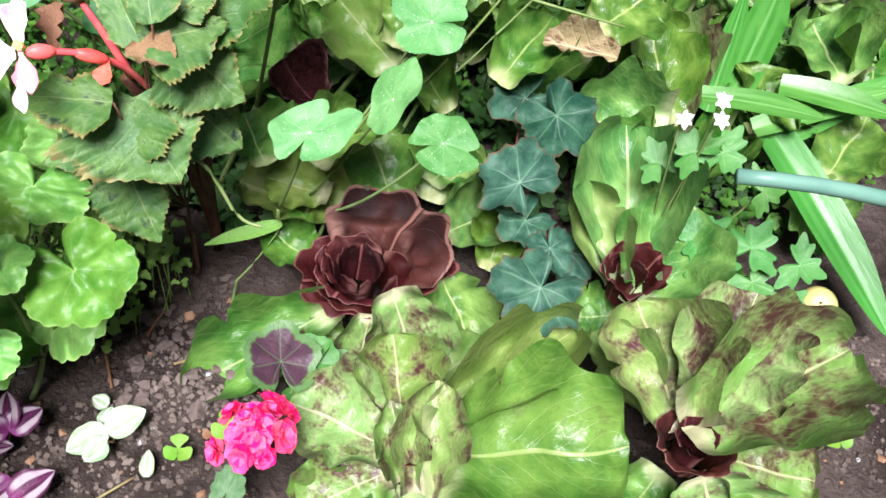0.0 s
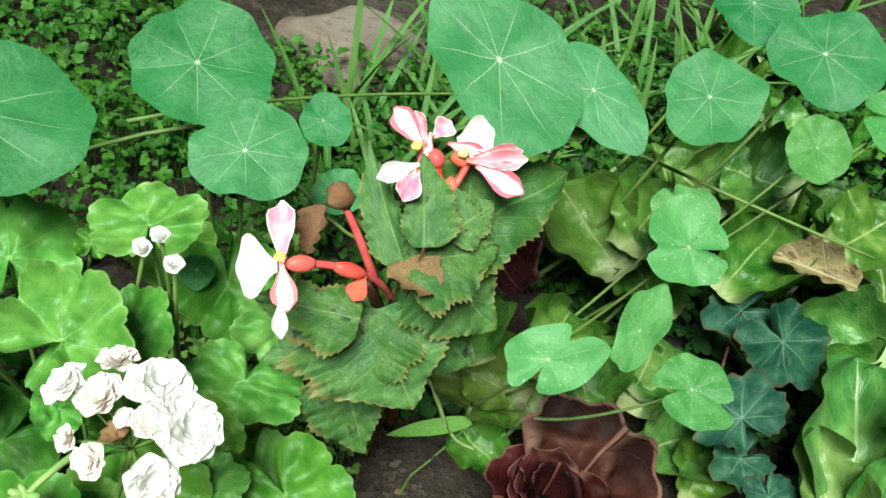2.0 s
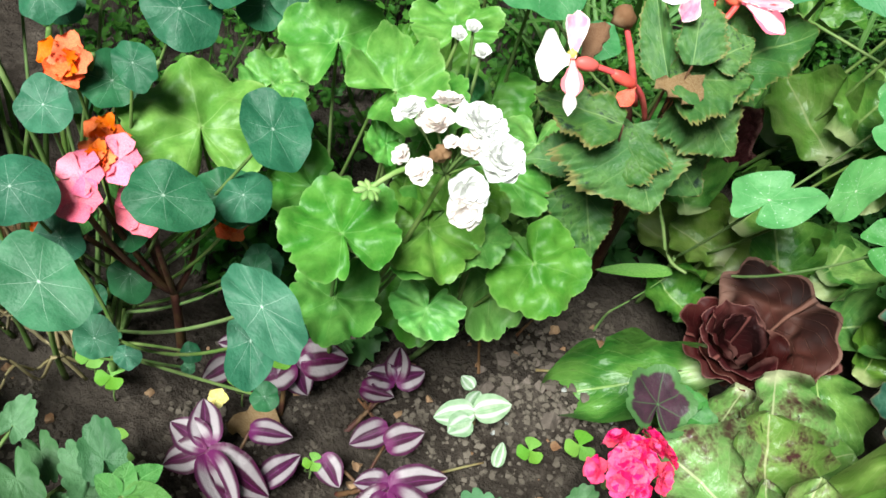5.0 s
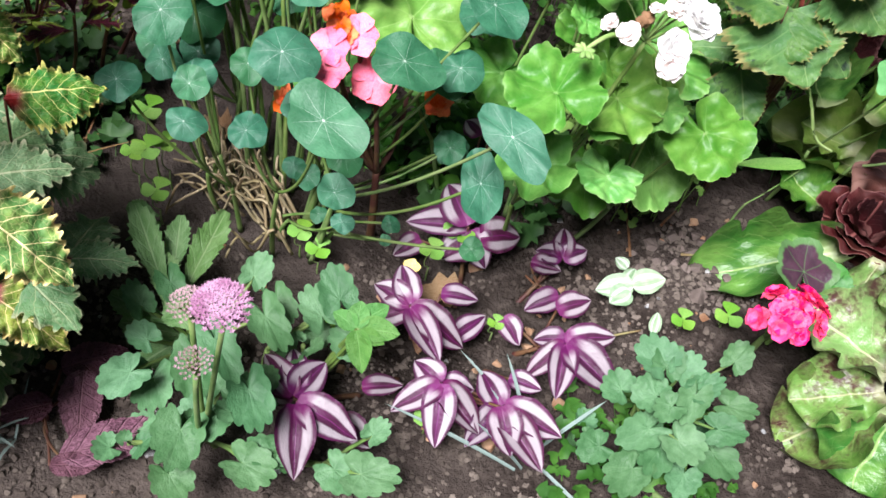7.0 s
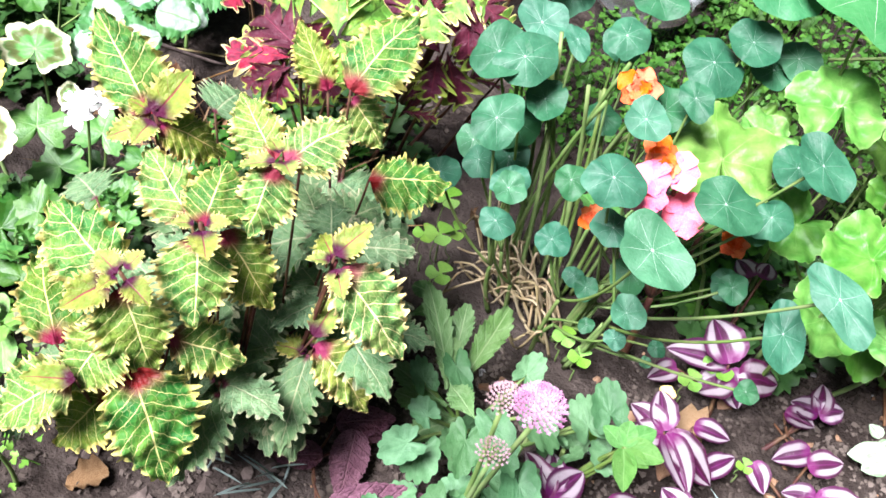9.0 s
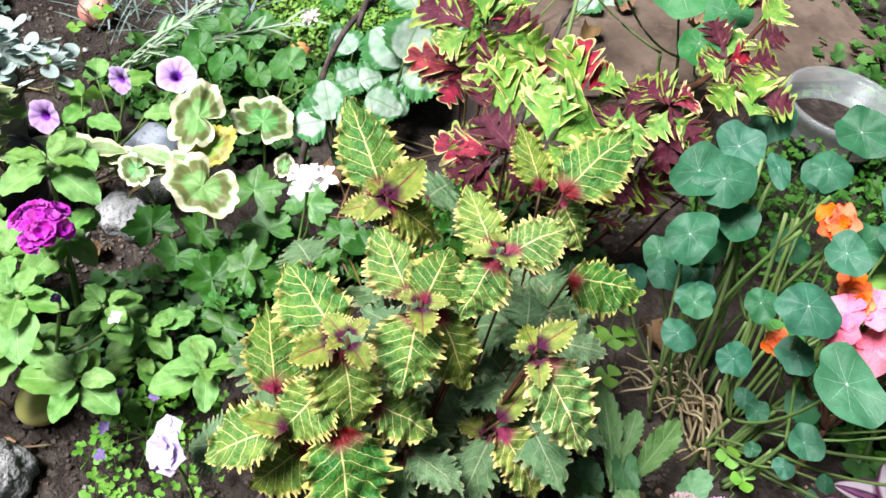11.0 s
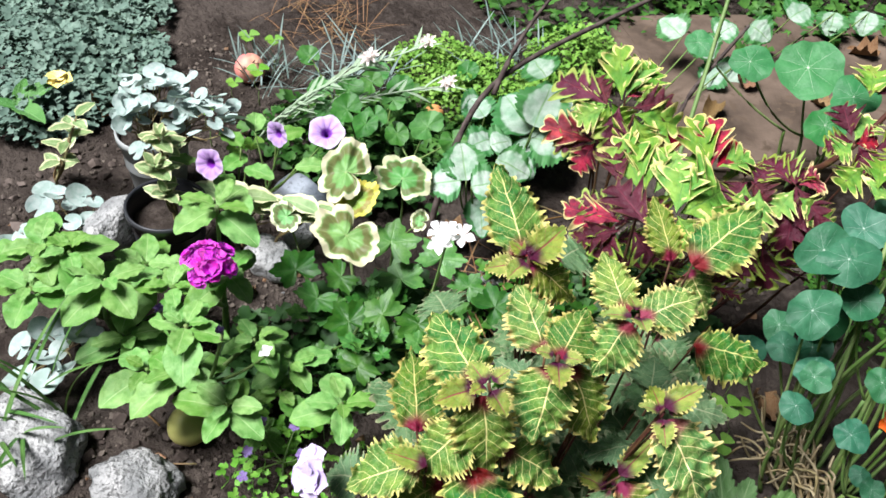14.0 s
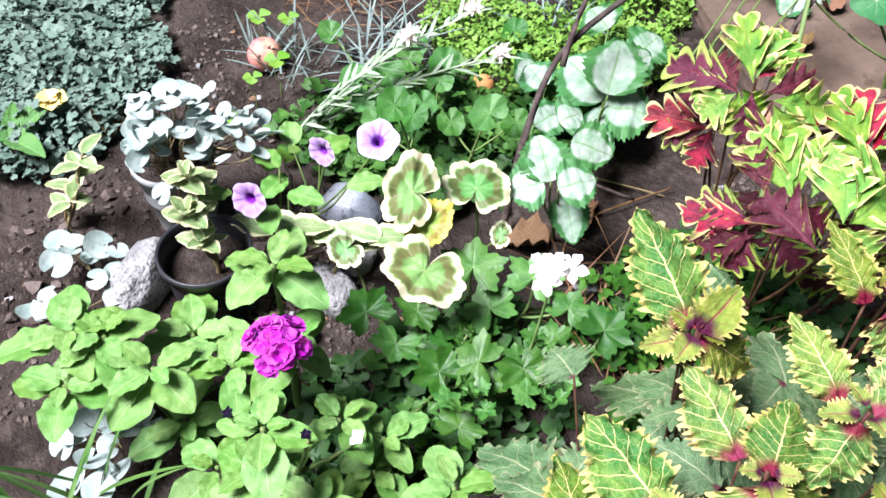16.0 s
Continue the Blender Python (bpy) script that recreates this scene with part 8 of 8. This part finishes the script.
def fruit(label, mat, x, y, r, seed=0):
    ob = tagged(new("fruit"), label, "fruit", "fallen fruit")
    ob.location = (x, y, relief(x, y) + r * 0.85)
    flesh = lathe("flesh", mat, [(r * math.sin(math.pi * k / 14) * (1 + 0.04 * math.sin(2 * math.pi * k / 14)), -r * 0.95 * math.cos(math.pi * k / 14) * (1 - 0.12 * (k == 14))) for k in range(15)], 28)
    body = new("flesh", flesh)
    body.parent, body.rotation_euler = ob, (0.5, 0.3, seed)
    end = new("stalk", tube([(0, 0, r * 0.7), (0.001, 0, r * 0.95), (0.003, 0, r * 1.2)], 0.0012, 0.001, M_BRANCH, "stalk", 5, 4))
    end.parent, end.rotation_euler = ob, (0.5, 0.3, seed)


fruit("pinkish red fallen plum on the soil", M_SKIN, -1.437, 0.223, 0.025, 1)
fruit("small orange fallen fruit among green leaves", M_ORSKIN, -1.192, 0.419, 0.017, 2)
fruit("orange-brown fallen fruit under the cut coleus", M_SKIN, -0.905, 0.653, 0.02, 3)
fruit("yellow fallen fruit beneath the petunia", M_APPLE, -0.847, -0.150, 0.024, 4)
fruit("yellow-green fallen fruit beside the strap leaves", M_APPLE, 0.69, 0.675, 0.022, 5)
rest("dried_fungus", "dried brown round fungus disc on the soil", "fungus", lump("dried_fungus", M_DRY, (0.018, 0.017, 0.009), 0.2, 5, 3, 0.15), -0.556, 0.097, 0.008)

# ---- branches ----
twig = tagged(new("branch"), "dark bare twiggy branch leaning over the deadnettle", "branch")
twig.location = (-0.98, 0.28, 0)
for pts, r0, r1 in ((((-0.98, 0.26, -0.01), (-1.005, 0.314, 0.12), (-1.043, 0.416, 0.17), (-1.03, 0.595, 0.22), (-1.01, 0.75, 0.26)), 0.0048, 0.0028), (((-1.03, 0.39, 0.155), (-1.06, 0.44, 0.21), (-1.062, 0.50, 0.26)), 0.004, 0.002),
                    (((-0.98, 0.30, 0.10), (-0.94, 0.35, 0.06), (-0.90, 0.40, 0.03)), 0.0035, 0.002)):
    ob = new("limb", tube(pts, r0, r1, M_BRANCH, "limb", 8))
    ob.parent = twig
    ob.matrix_basis = Matrix.Translation(-twig.location)
stick = tagged(new("branch"), "dark bare stick leaning beside the nasturtium", "branch")
stick.location = (-0.87, 0.55, 0)
ob = new("limb", tube(((-0.87, 0.55, -0.01), (-0.891, 0.62, 0.13), (-0.90, 0.658, 0.17), (-0.898, 0.684, 0.20), (-0.90, 0.73, 0.24)), 0.004, 0.0024, M_BRANCH, "limb", 8))
ob.parent, ob.matrix_basis = stick, Matrix.Translation(-stick.location)
shoot = Plant("shoot", "slender pale green shoot rising in front of the slab", "shoot", (-0.80, 0.50, 0), M_STEM, 0.004)
shoot.part("stem", tube([(-0.80, 0.52, 0), (-0.87, 0.62, 0.18), (-0.98, 0.78, 0.30)], 0.0036, 0.0028, M_STEM))

sprig = Plant("curry_plant", "silver-grey sprig with needle leaves and dry flower heads", "herb", (-1.25, 0.14, 0), M_STEMP, 0.0016)
for pts in (((-1.25, 0.14, 0.02), (-1.235, 0.19, 0.11), (-1.181, 0.385, 0.15)), ((-1.25, 0.14, 0.02), (-1.23, 0.23, 0.08), (-1.14, 0.40, 0.10)), ((-1.25, 0.15, 0.02), (-1.22, 0.2, 0.1), (-1.20, 0.30, 0.14))):
    sprig.part("stem", tube(pts, 0.002, 0.0012, M_SPRIG))
    a, b, c = (Vector(p) for p in pts)
    for k in range(34):
        q = 0.15 + 0.85 * k / 34
        p = (1 - q) ** 2 * a + 2 * q * (1 - q) * b + q * q * c
        sprig.part("leaf", SPRIG[k % 3], leaf_pose(p.x, p.y, p.z, -16 + 28 * (-1) ** k + sprig.rng.uniform(-22, 22), 12 + sprig.rng.uniform(-30, 30), sprig.rng.uniform(-40, 40), 0.034 * sprig.rng.uniform(0.5, 1.4), 0.005))
for x, y, z in ((-1.181, 0.385, 0.152), (-1.14, 0.40, 0.102), (-1.20, 0.30, 0.142)):
    bloom(sprig, P_BLUSH, x, y, z, 0.035, 8, 20, (0, -0.4, 0.9), 2, "flower_head", 0.3, stalk=False)

# ---- silver ponyfoot, cream-edged trailer ----
def trail(plant, kind, spots, size, name="leaf", low=0.02):
    for x, y, z, r, n in spots:
        for k in range(n):
            a, q = k * 2.399 + plant.rng.uniform(-0.4, 0.4), r * math.sqrt((k + 0.5) / n)
            px, py, pz = x + q * math.cos(a), y + q * math.sin(a), max(low, z - 0.35 * q + plant.rng.uniform(-0.012, 0.012))
            s = size * plant.rng.uniform(0.75, 1.2)
            lf(plant, kind, px, py, pz, plant.rng.uniform(0, 360), plant.rng.uniform(-25, 50), plant.rng.uniform(-35, 30), s, s, name=name)


trail(dich, SILV, ((-1.245, 0.0, 0.165, 0.055, 34), (-1.20, 0.04, 0.15, 0.05, 26), (-1.225, -0.045, 0.15, 0.025, 7), (-1.285, -0.02, 0.14, 0.02, 6), (-1.145, -0.05, 0.16, 0.02, 3)), 0.021)
pony = Plant("ponyfoot", "runners of silver ponyfoot rooted in bare soil", "ponyfoot", (-1.18, -0.15, 0), M_STEMP, 0.0008, spread=0.9)
trail(pony, SILV, ((-1.19, -0.13, 0.05, 0.035, 6), (-1.235, -0.155, 0.05, 0.03, 5), (-1.00, -0.235, 0.05, 0.05, 16), (-1.19, -0.21, 0.04, 0.02, 4)), 0.025)
cream = Plant("swedish_ivy", "cream-edged trailing plant growing from the black pot", "herb", (-1.09, -0.05, 0.07), M_STEMP, 0.0016, spread=0.3)
for x, y, z, r, n in ((-1.125, -0.045, 0.18, 0.03, 9), (-1.105, -0.06, 0.155, 0.03, 9), (-1.085, -0.06, 0.13, 0.028, 8), (-1.14, -0.03, 0.15, 0.024, 7)):
    ros(cream, VARO, x, y, z, r * 1.1, n, 0.75)
cream2 = Plant("swedish_ivy", "cream-edged trailing shoot lying over grey stones", "herb", (-1.05, 0.03, 0.02), M_STEMP, 0.0016, spread=0.6)
for k in range(9):
    lf(cream2, VARO, -1.085 + 0.011 * k, 0.015 + 0.010 * k, 0.085 + 0.01 * math.sin(k), 40 + 80 * (-1) ** k, 10, 0, 0.052, 0.032)
cream3 = Plant("swedish_ivy", "small upright shoot with pale cream-edged leaves", "herb", (-1.31, -0.14, 0), M_STEMP, 0.0016, spread=0.6)
for k in range(12):
    lf(cream3, VARO, -1.32 + 0.004 * k, -0.13 + 0.003 * k, 0.02 + 0.01 * k, k * 100, 15, 0, 0.032, 0.018)

# ---- clover and weeds ----
def clover(x, y, z, size, group="clover seedlings"):
    p = Plant("clover", "fresh green clover seedling with three round leaflets", "clover", (x, y, 0), M_STEM, 0.0007, group=group)
    for k in range(3):
        lf(p, CLOV, x, y, z, 120 * k + p.rng.uniform(-20, 20), 8, 0, size * 0.46, size * 0.5, stalk=(k == 0), name="leaflet")


for x, y, z, s in ((-0.535, 0.36, 0.10, 0.036), (-0.52, 0.33, 0.08, 0.036), (-0.50, 0.31, 0.05, 0.034), (-0.515, 0.352, 0.07, 0.03), (-0.54, 0.335, 0.06, 0.03), (-0.30, 0.28, 0.04, 0.03), (-0.285, 0.265, 0.04, 0.03), (-0.22, 0.41, 0.05, 0.04), (-0.235, 0.375, 0.05, 0.03), (-0.36, 0.34, 0.04, 0.03), (-0.335, 0.33, 0.04, 0.03),
                   (-1.47, 0.24, 0.05, 0.04), (-1.44, 0.27, 0.05, 0.035), (-1.36, 0.16, 0.05, 0.03), (-1.36, 0.20, 0.06, 0.04), (-1.21, 0.09, 0.05, 0.035), (-1.20, 0.11, 0.06, 0.035), (-1.30, 0.09, 0.06, 0.03), (-0.17, 0.22, 0.03, 0.03), (-0.15, 0.34, 0.03, 0.02),
                   (0.36, 0.36, 0.10, 0.03), (0.345, 0.35, 0.07, 0.03), (0.345, 0.49, 0.05, 0.035), (0.62, 0.52, 0.03, 0.04), (0.65, 0.50, 0.03, 0.04), (0.61, 0.55, 0.04, 0.035), (0.06, 0.46, 0.03, 0.035), (0.02, 0.44, 0.02, 0.03)):
    clover(x, y, z, s)
lily = Plant("seedling", "seedling with pointed glossy green leaves", "seedling", (-1.50, -0.12, 0), M_STEM, 0.002)
for h, l in ((10, 0.09), (60, 0.06), (-80, 0.09), (150, 0.06)):
    lf(lily, OV, -1.47, -0.13, 0.03, h, 20, 0, l, l * 0.35)
bloom(lily, P_YELLOW, -1.485, -0.065, 0.05, 0.045, 5, 15, (0, 0, 1), 2, "dead_leaf", 1.0, stalk=False)
yl = Plant("oxalis", "small pale yellow oxalis flower close to the soil", "oxalis", (-0.25, 0.37, 0), M_STEM, 0.0008)
bloom(yl, P_YELLOW, -0.247, 0.352, 0.04, 0.018, 5, 15, (0, -0.3, 1), 1, "flower", 0.9)


def tuft(label, x, y, n, length, width, spread=0.05, seed=1, kind=None, lean=55):
    p = Plant("grass_tuft", label, "grass", (x, y, 0), M_STEM)
    rng = random.Random(seed)
    for k in range(n):
        lf(p, kind or GRASS, x + rng.uniform(-spread, spread), y + rng.uniform(-spread, spread), 0.002, rng.uniform(0, 360), rng.uniform(lean - 25, lean + 20), 0, length * rng.uniform(0.6, 1.2), width, stalk=False, name="blade")


tuft("thin blue-green grass tuft in bare soil", -0.545, 0.025, 12, 0.042, 0.0022, 0.012, 1, PINKS, 45)
tuft("thin blue-green grass tuft by burgundy leaves", -0.49, 0.045, 12, 0.05, 0.0025, 0.012, 2, PINKS, 45)
tuft("long green grass blades arching over grey stone", -0.945, -0.29, 26, 0.17, 0.005, 0.04, 3)
tuft("narrow grey-green blades of pinks in the soil", -1.40, 0.24, 40, 0.09, 0.0035, 0.04, 4, PINKS, 45)
tuft("narrow grey-green blades of pinks beside plum", -1.34, 0.36, 60, 0.09, 0.0035, 0.06, 5, PINKS, 45)
tuft("blue-grey needle blades of pinks near branch", -1.27, 0.62, 60, 0.09, 0.0035, 0.06, 15, PINKS, 45)
tuft("tuft of dry straw at the bed's edge", -1.52, 0.40, 90, 0.10, 0.0016, 0.08, 6, STRAW, 25)
tuft("dry brown stalks under the tall coleus", -0.80, 0.27, 60, 0.12, 0.0022, 0.07, 16, STRAW, 20)
tuft("dry brown stalks behind the frilled coleus", -0.68, 0.30, 50, 0.12, 0.0022, 0.06, 17, STRAW, 20)
tuft("tuft of green grass behind nasturtium leaves", -0.03, 1.0, 60, 0.22, 0.0085, 0.11, 7)
for gx0, gy0, seed in ((0.12, 1.2, 31), (0.3, 1.3, 32), (0.45, 1.45, 33)):
    tuft("tuft of broad green grass behind the lettuces", gx0, gy0, 45, 0.22, 0.009, 0.12, seed)
tuft("thin grass blades bent over tradescantia", -0.07, 0.24, 7, 0.12, 0.004, 0.02, 8, PINKS, 30)
onion = Plant("onion", "thick blue-green hollow onion stalk leaning across", "onion", (0.98, 0.64, 0), M_AQSTALK, 0.009)
onion.part("stalk", tube([(0.98, 0.64, 0.05), (0.74, 0.60, 0.29), (0.465, 0.612, 0.262)], 0.009, 0.0068, M_AQSTALK, "stalk", 12, 16))

# ---- low foliage ----
cover("groundcover", "dense low parsley-like green foliage under nasturtium", "ground cover", M_MOSS, ((-0.15, 0.78, 0.09, 0.16), (-0.33, 0.88, 0.12, 0.14), (-0.50, 0.74, 0.16, 0.10), (-0.10, 0.66, 0.06, 0.10), (-0.03, 0.95, 0.15, 0.12), (-0.34, 0.68, 0.08, 0.10), (-0.1, 1.05, 0.2, 0.10), (-0.42, 1.05, 0.2, 0.12), (0.2, 1.15, 0.3, 0.1), (0.6, 1.3, 0.3, 0.1)), 9000, 0.014, 0.13, 5)
cover("groundcover", "fresh green chickweed between geranium and begonia", "ground cover", M_LIME, ((-0.11, 0.62, 0.07, 0.17), (-0.085, 0.575, 0.05, 0.14), (-0.13, 0.68, 0.07, 0.15), (-0.05, 0.62, 0.05, 0.12), (-0.15, 0.76, 0.07, 0.14)), 750, 0.015, 0.15, 21)
cover("groundcover", "fine fresh green foliage beside the slab", "ground cover", M_LIME, ((-1.19, 0.72, 0.09, 0.09), (-1.20, 0.52, 0.10, 0.06), (-1.12, 0.62, 0.08, 0.06), (-1.30, 0.50, 0.08, 0.05)), 3800, 0.0105, 0.07, 6)
cover("groundcover", "dense mat of grey-green small-leaved ground cover", "ground cover", M_THYME, ((-1.60, -0.01, 0.15, 0.05), (-1.50, -0.09, 0.10, 0.05), (-1.75, 0.05, 0.16, 0.05)), 5200, 0.014, 0.05, 7, 0.85, 0.2, False)
cover("groundcover", "low green seedlings under the young geranium", "ground cover", M_MOSS, ((-1.18, 0.30, 0.12, 0.06), (-1.24, 0.22, 0.09, 0.05), (-1.08, 0.42, 0.08, 0.05)), 900, 0.02, 0.06, 8, 0.9)
cover("groundcover", "dark low leaves in the shade of coleus", "ground cover", M_MOSS, ((-0.62, 0.14, 0.10, 0.06), (-0.74, 0.30, 0.12, 0.08), (-0.30, 0.55, 0.09, 0.10)), 900, 0.02, 0.1, 9)
cover("groundcover", "weedy green leaves between lettuces and stonecrop", "ground cover", M_MOSS, ((0.52, 0.68, 0.08, 0.06), (0.62, 0.95, 0.2, 0.10), (0.02, 0.27, 0.10, 0.03)), 900, 0.018, 0.08, 10)
cover("groundcover", "low violet-flecked trailing leaves beside petunia", "ground cover", M_LIME, ((-0.72, -0.10, 0.07, 0.05), (-0.78, -0.04, 0.06, 0.06)), 220, 0.012, 0.05, 11)
# invented dark leaves that cover lit soil and darken gaps like deep shade
cover("understorey", "added dark leaves whose colour stands for deep shade beneath plants", "ground cover", M_SHADE, ((-0.23, 0.54, 0.10, 0.07), (-0.60, 0.13, 0.08, 0.06), (-0.72, 0.38, 0.13, 0.05), (-0.88, -0.05, 0.08, 0.04), (-0.84, 0.10, 0.10, 0.04), (0.45, 1.1, 0.35, 0.05), (0.02, 0.76, 0.08, 0.06), (-1.12, 0.28, 0.1, 0.04)), 3600, 0.024, 0.05, 12, 0.9)
cover("groundcover", "leafy weeds beyond the brown slab", "ground cover", M_MOSS, ((-1.15, 1.15, 0.2, 0.06), (-1.0, 1.45, 0.3, 0.08), (-1.4, 0.95, 0.25, 0.05), (-0.55, 1.15, 0.2, 0.08)), 1800, 0.03, 0.07, 13)

# ---- crumbs on the soil ----
BARE = ((0.0, 0.55, 0.10), (-0.06, 0.45, 0.12), (-0.18, 0.34, 0.14), (-0.62, -0.04, 0.16), (-0.84, -0.20, 0.16), (-1.25, -0.16, 0.2), (-1.45, 0.15, 0.16), (-1.12, 0.05, 0.1), (-0.42, 0.22, 0.1), (0.66, 0.58, 0.12), (-0.75, 0.52, 0.12), (-0.45, 0.05, 0.12), (0.05, 0.28, 0.14), (-0.15, 0.16, 0.14), (-1.0, 0.0, 0.1))
scatter("soil_crumbs", "loose crumbs and clods of dark soil", "soil", M_CLOD, BARE, 14000, 0.0034)
scatter("soil_clods", "larger dry clods of soil between plants", "soil", M_CLOD, ((-1.10, 0.04, 0.07), (-1.15, 0.08, 0.07), (-1.28, -0.15, 0.12), (-0.88, -0.19, 0.12), (-0.58, 0.02, 0.10), (0.0, 0.54, 0.07)), 420, 0.0085, 4)
scatter("pebbles", "small pale pebbles scattered on the soil", "pebbles", M_STONE, BARE, 120, 0.0045, 8)
litter = scatter("leaf_litter", "bits of dry brown leaf and bark on soil", "leaf litter", M_DRY, BARE, 260, 0.006, 9)
for k, (x, y, h, l) in enumerate(((-0.03, 0.56, 70, 0.03), (0.0, 0.53, 20, 0.04), (-0.05, 0.50, 110, 0.09), (-0.06, 0.38, 40, 0.06), (-0.10, 0.40, 150, 0.05), (-0.85, -0.24, 60, 0.09), (-0.93, -0.19, 15, 0.06), (-1.0, 0.40, 30, 0.12), (-0.93, 0.36, 75, 0.12), (-0.88, 0.30, 50, 0.10), (-0.52, -0.06, 20, 0.06), (-1.36, 0.05, 40, 0.06))):
    a = radians(h)
    z = relief(x, y) + 0.004
    rest("twig", "short dry brown twig lying on soil", "twig", tube([(0, 0, 0), (l * 0.5 * math.cos(a), l * 0.5 * math.sin(a), 0.003), (l * math.cos(a), l * math.sin(a), 0.0)], 0.0016, 0.001, M_STEMP if k % 2 else M_DRY, "twig"), x, y, z, group="dry twigs")
for k, (x, y, h, s) in enumerate(((-0.24, 0.30, 30, 0.04), (-0.19, 0.36, 100, 0.05), (-0.22, 0.33, 200, 0.04), (-1.42, -0.02, 60, 0.07), (-1.30, 0.0, 10, 0.04), (-0.91, 0.32, 70, 0.07), (-0.93, 0.29, 130, 0.06), (-0.94, 0.34, 10, 0.05), (-1.08, 0.03, 60, 0.04), (-1.00, -0.02, 20, 0.035), (-0.60, -0.04, 140, 0.04), (-0.50, 0.42, 50, 0.06), (0.66, 0.62, 20, 0.06))):
    rest("dry_leaf", "curled brown dry leaf on the soil", "dry leaf", P_DRY[k % 3].copy(), x, y, relief(x, y) + 0.006, h, "dry leaves").scale = (s * 0.7, s, s)

for x, y, h, size in ((-0.966, 0.897, 40, 0.05), (-0.918, 1.205, 110, 0.06), (-0.96, 0.82, 200, 0.045), (-0.86, 0.98, 75, 0.04)):
    rest("dry_leaf", "curled dark brown dry leaf on the paving slab", "dry leaf", P_DRY[1].copy(), x, y, 0.036, h, "dry leaves").scale = (size * 0.7, size, size)

# tangle of pale nasturtium stems at the foot
for k in range(40):
    rng = nast_dark.rng
    q = rng.random()
    x, y = -0.36 - 0.10 * q + rng.uniform(-0.02, 0.02), 0.35 + 0.03 * q + rng.uniform(-0.02, 0.02)
    a, pts = rng.uniform(2.4, 3.7), [(x, y, 0.006)]
    for h in range(4):
        a += rng.uniform(-0.5, 0.5)
        x, y = x + 0.019 * math.cos(a), y + 0.017 * math.sin(a)
        pts.append((x, y, rng.uniform(0.01, 0.06)))
    nast_dark.part("old_stem", tube(pts, 0.0019, 0.0012, M_STRAWP, "old_stem", 5))
for k in range(12):
    rng = nast_dark.rng
    x, y = -0.45 + rng.uniform(-0.05, 0.05), 0.40 + rng.uniform(-0.04, 0.05)
    nast_dark.part("stem", tube([(x, y, 0), (x - 0.01, y + 0.03, 0.12), (x + rng.uniform(-0.06, 0.08), y + rng.uniform(0.0, 0.08), rng.uniform(0.22, 0.3))], 0.0028, 0.002, M_STEM))
# long runners of the trailing nasturtium and the front clump
for pts in (((-0.30, 0.68, 0.24), (-0.17, 0.74, 0.27), (-0.06, 0.71, 0.22), (0.04, 0.74, 0.16)), ((0.0, 0.60, 0.24), (0.03, 0.585, 0.225), (0.055, 0.57, 0.19), (0.075, 0.565, 0.185)), ((0.10, 0.90, 0.24), (0.25, 0.84, 0.25), (0.40, 0.82, 0.24)), ((-0.25, 0.74, 0.25), (-0.15, 0.86, 0.22), (0.02, 0.95, 0.2))):
    nast_small.part("runner", tube(pts, 0.0019, 0.0014, M_STEM, "runner", 6))
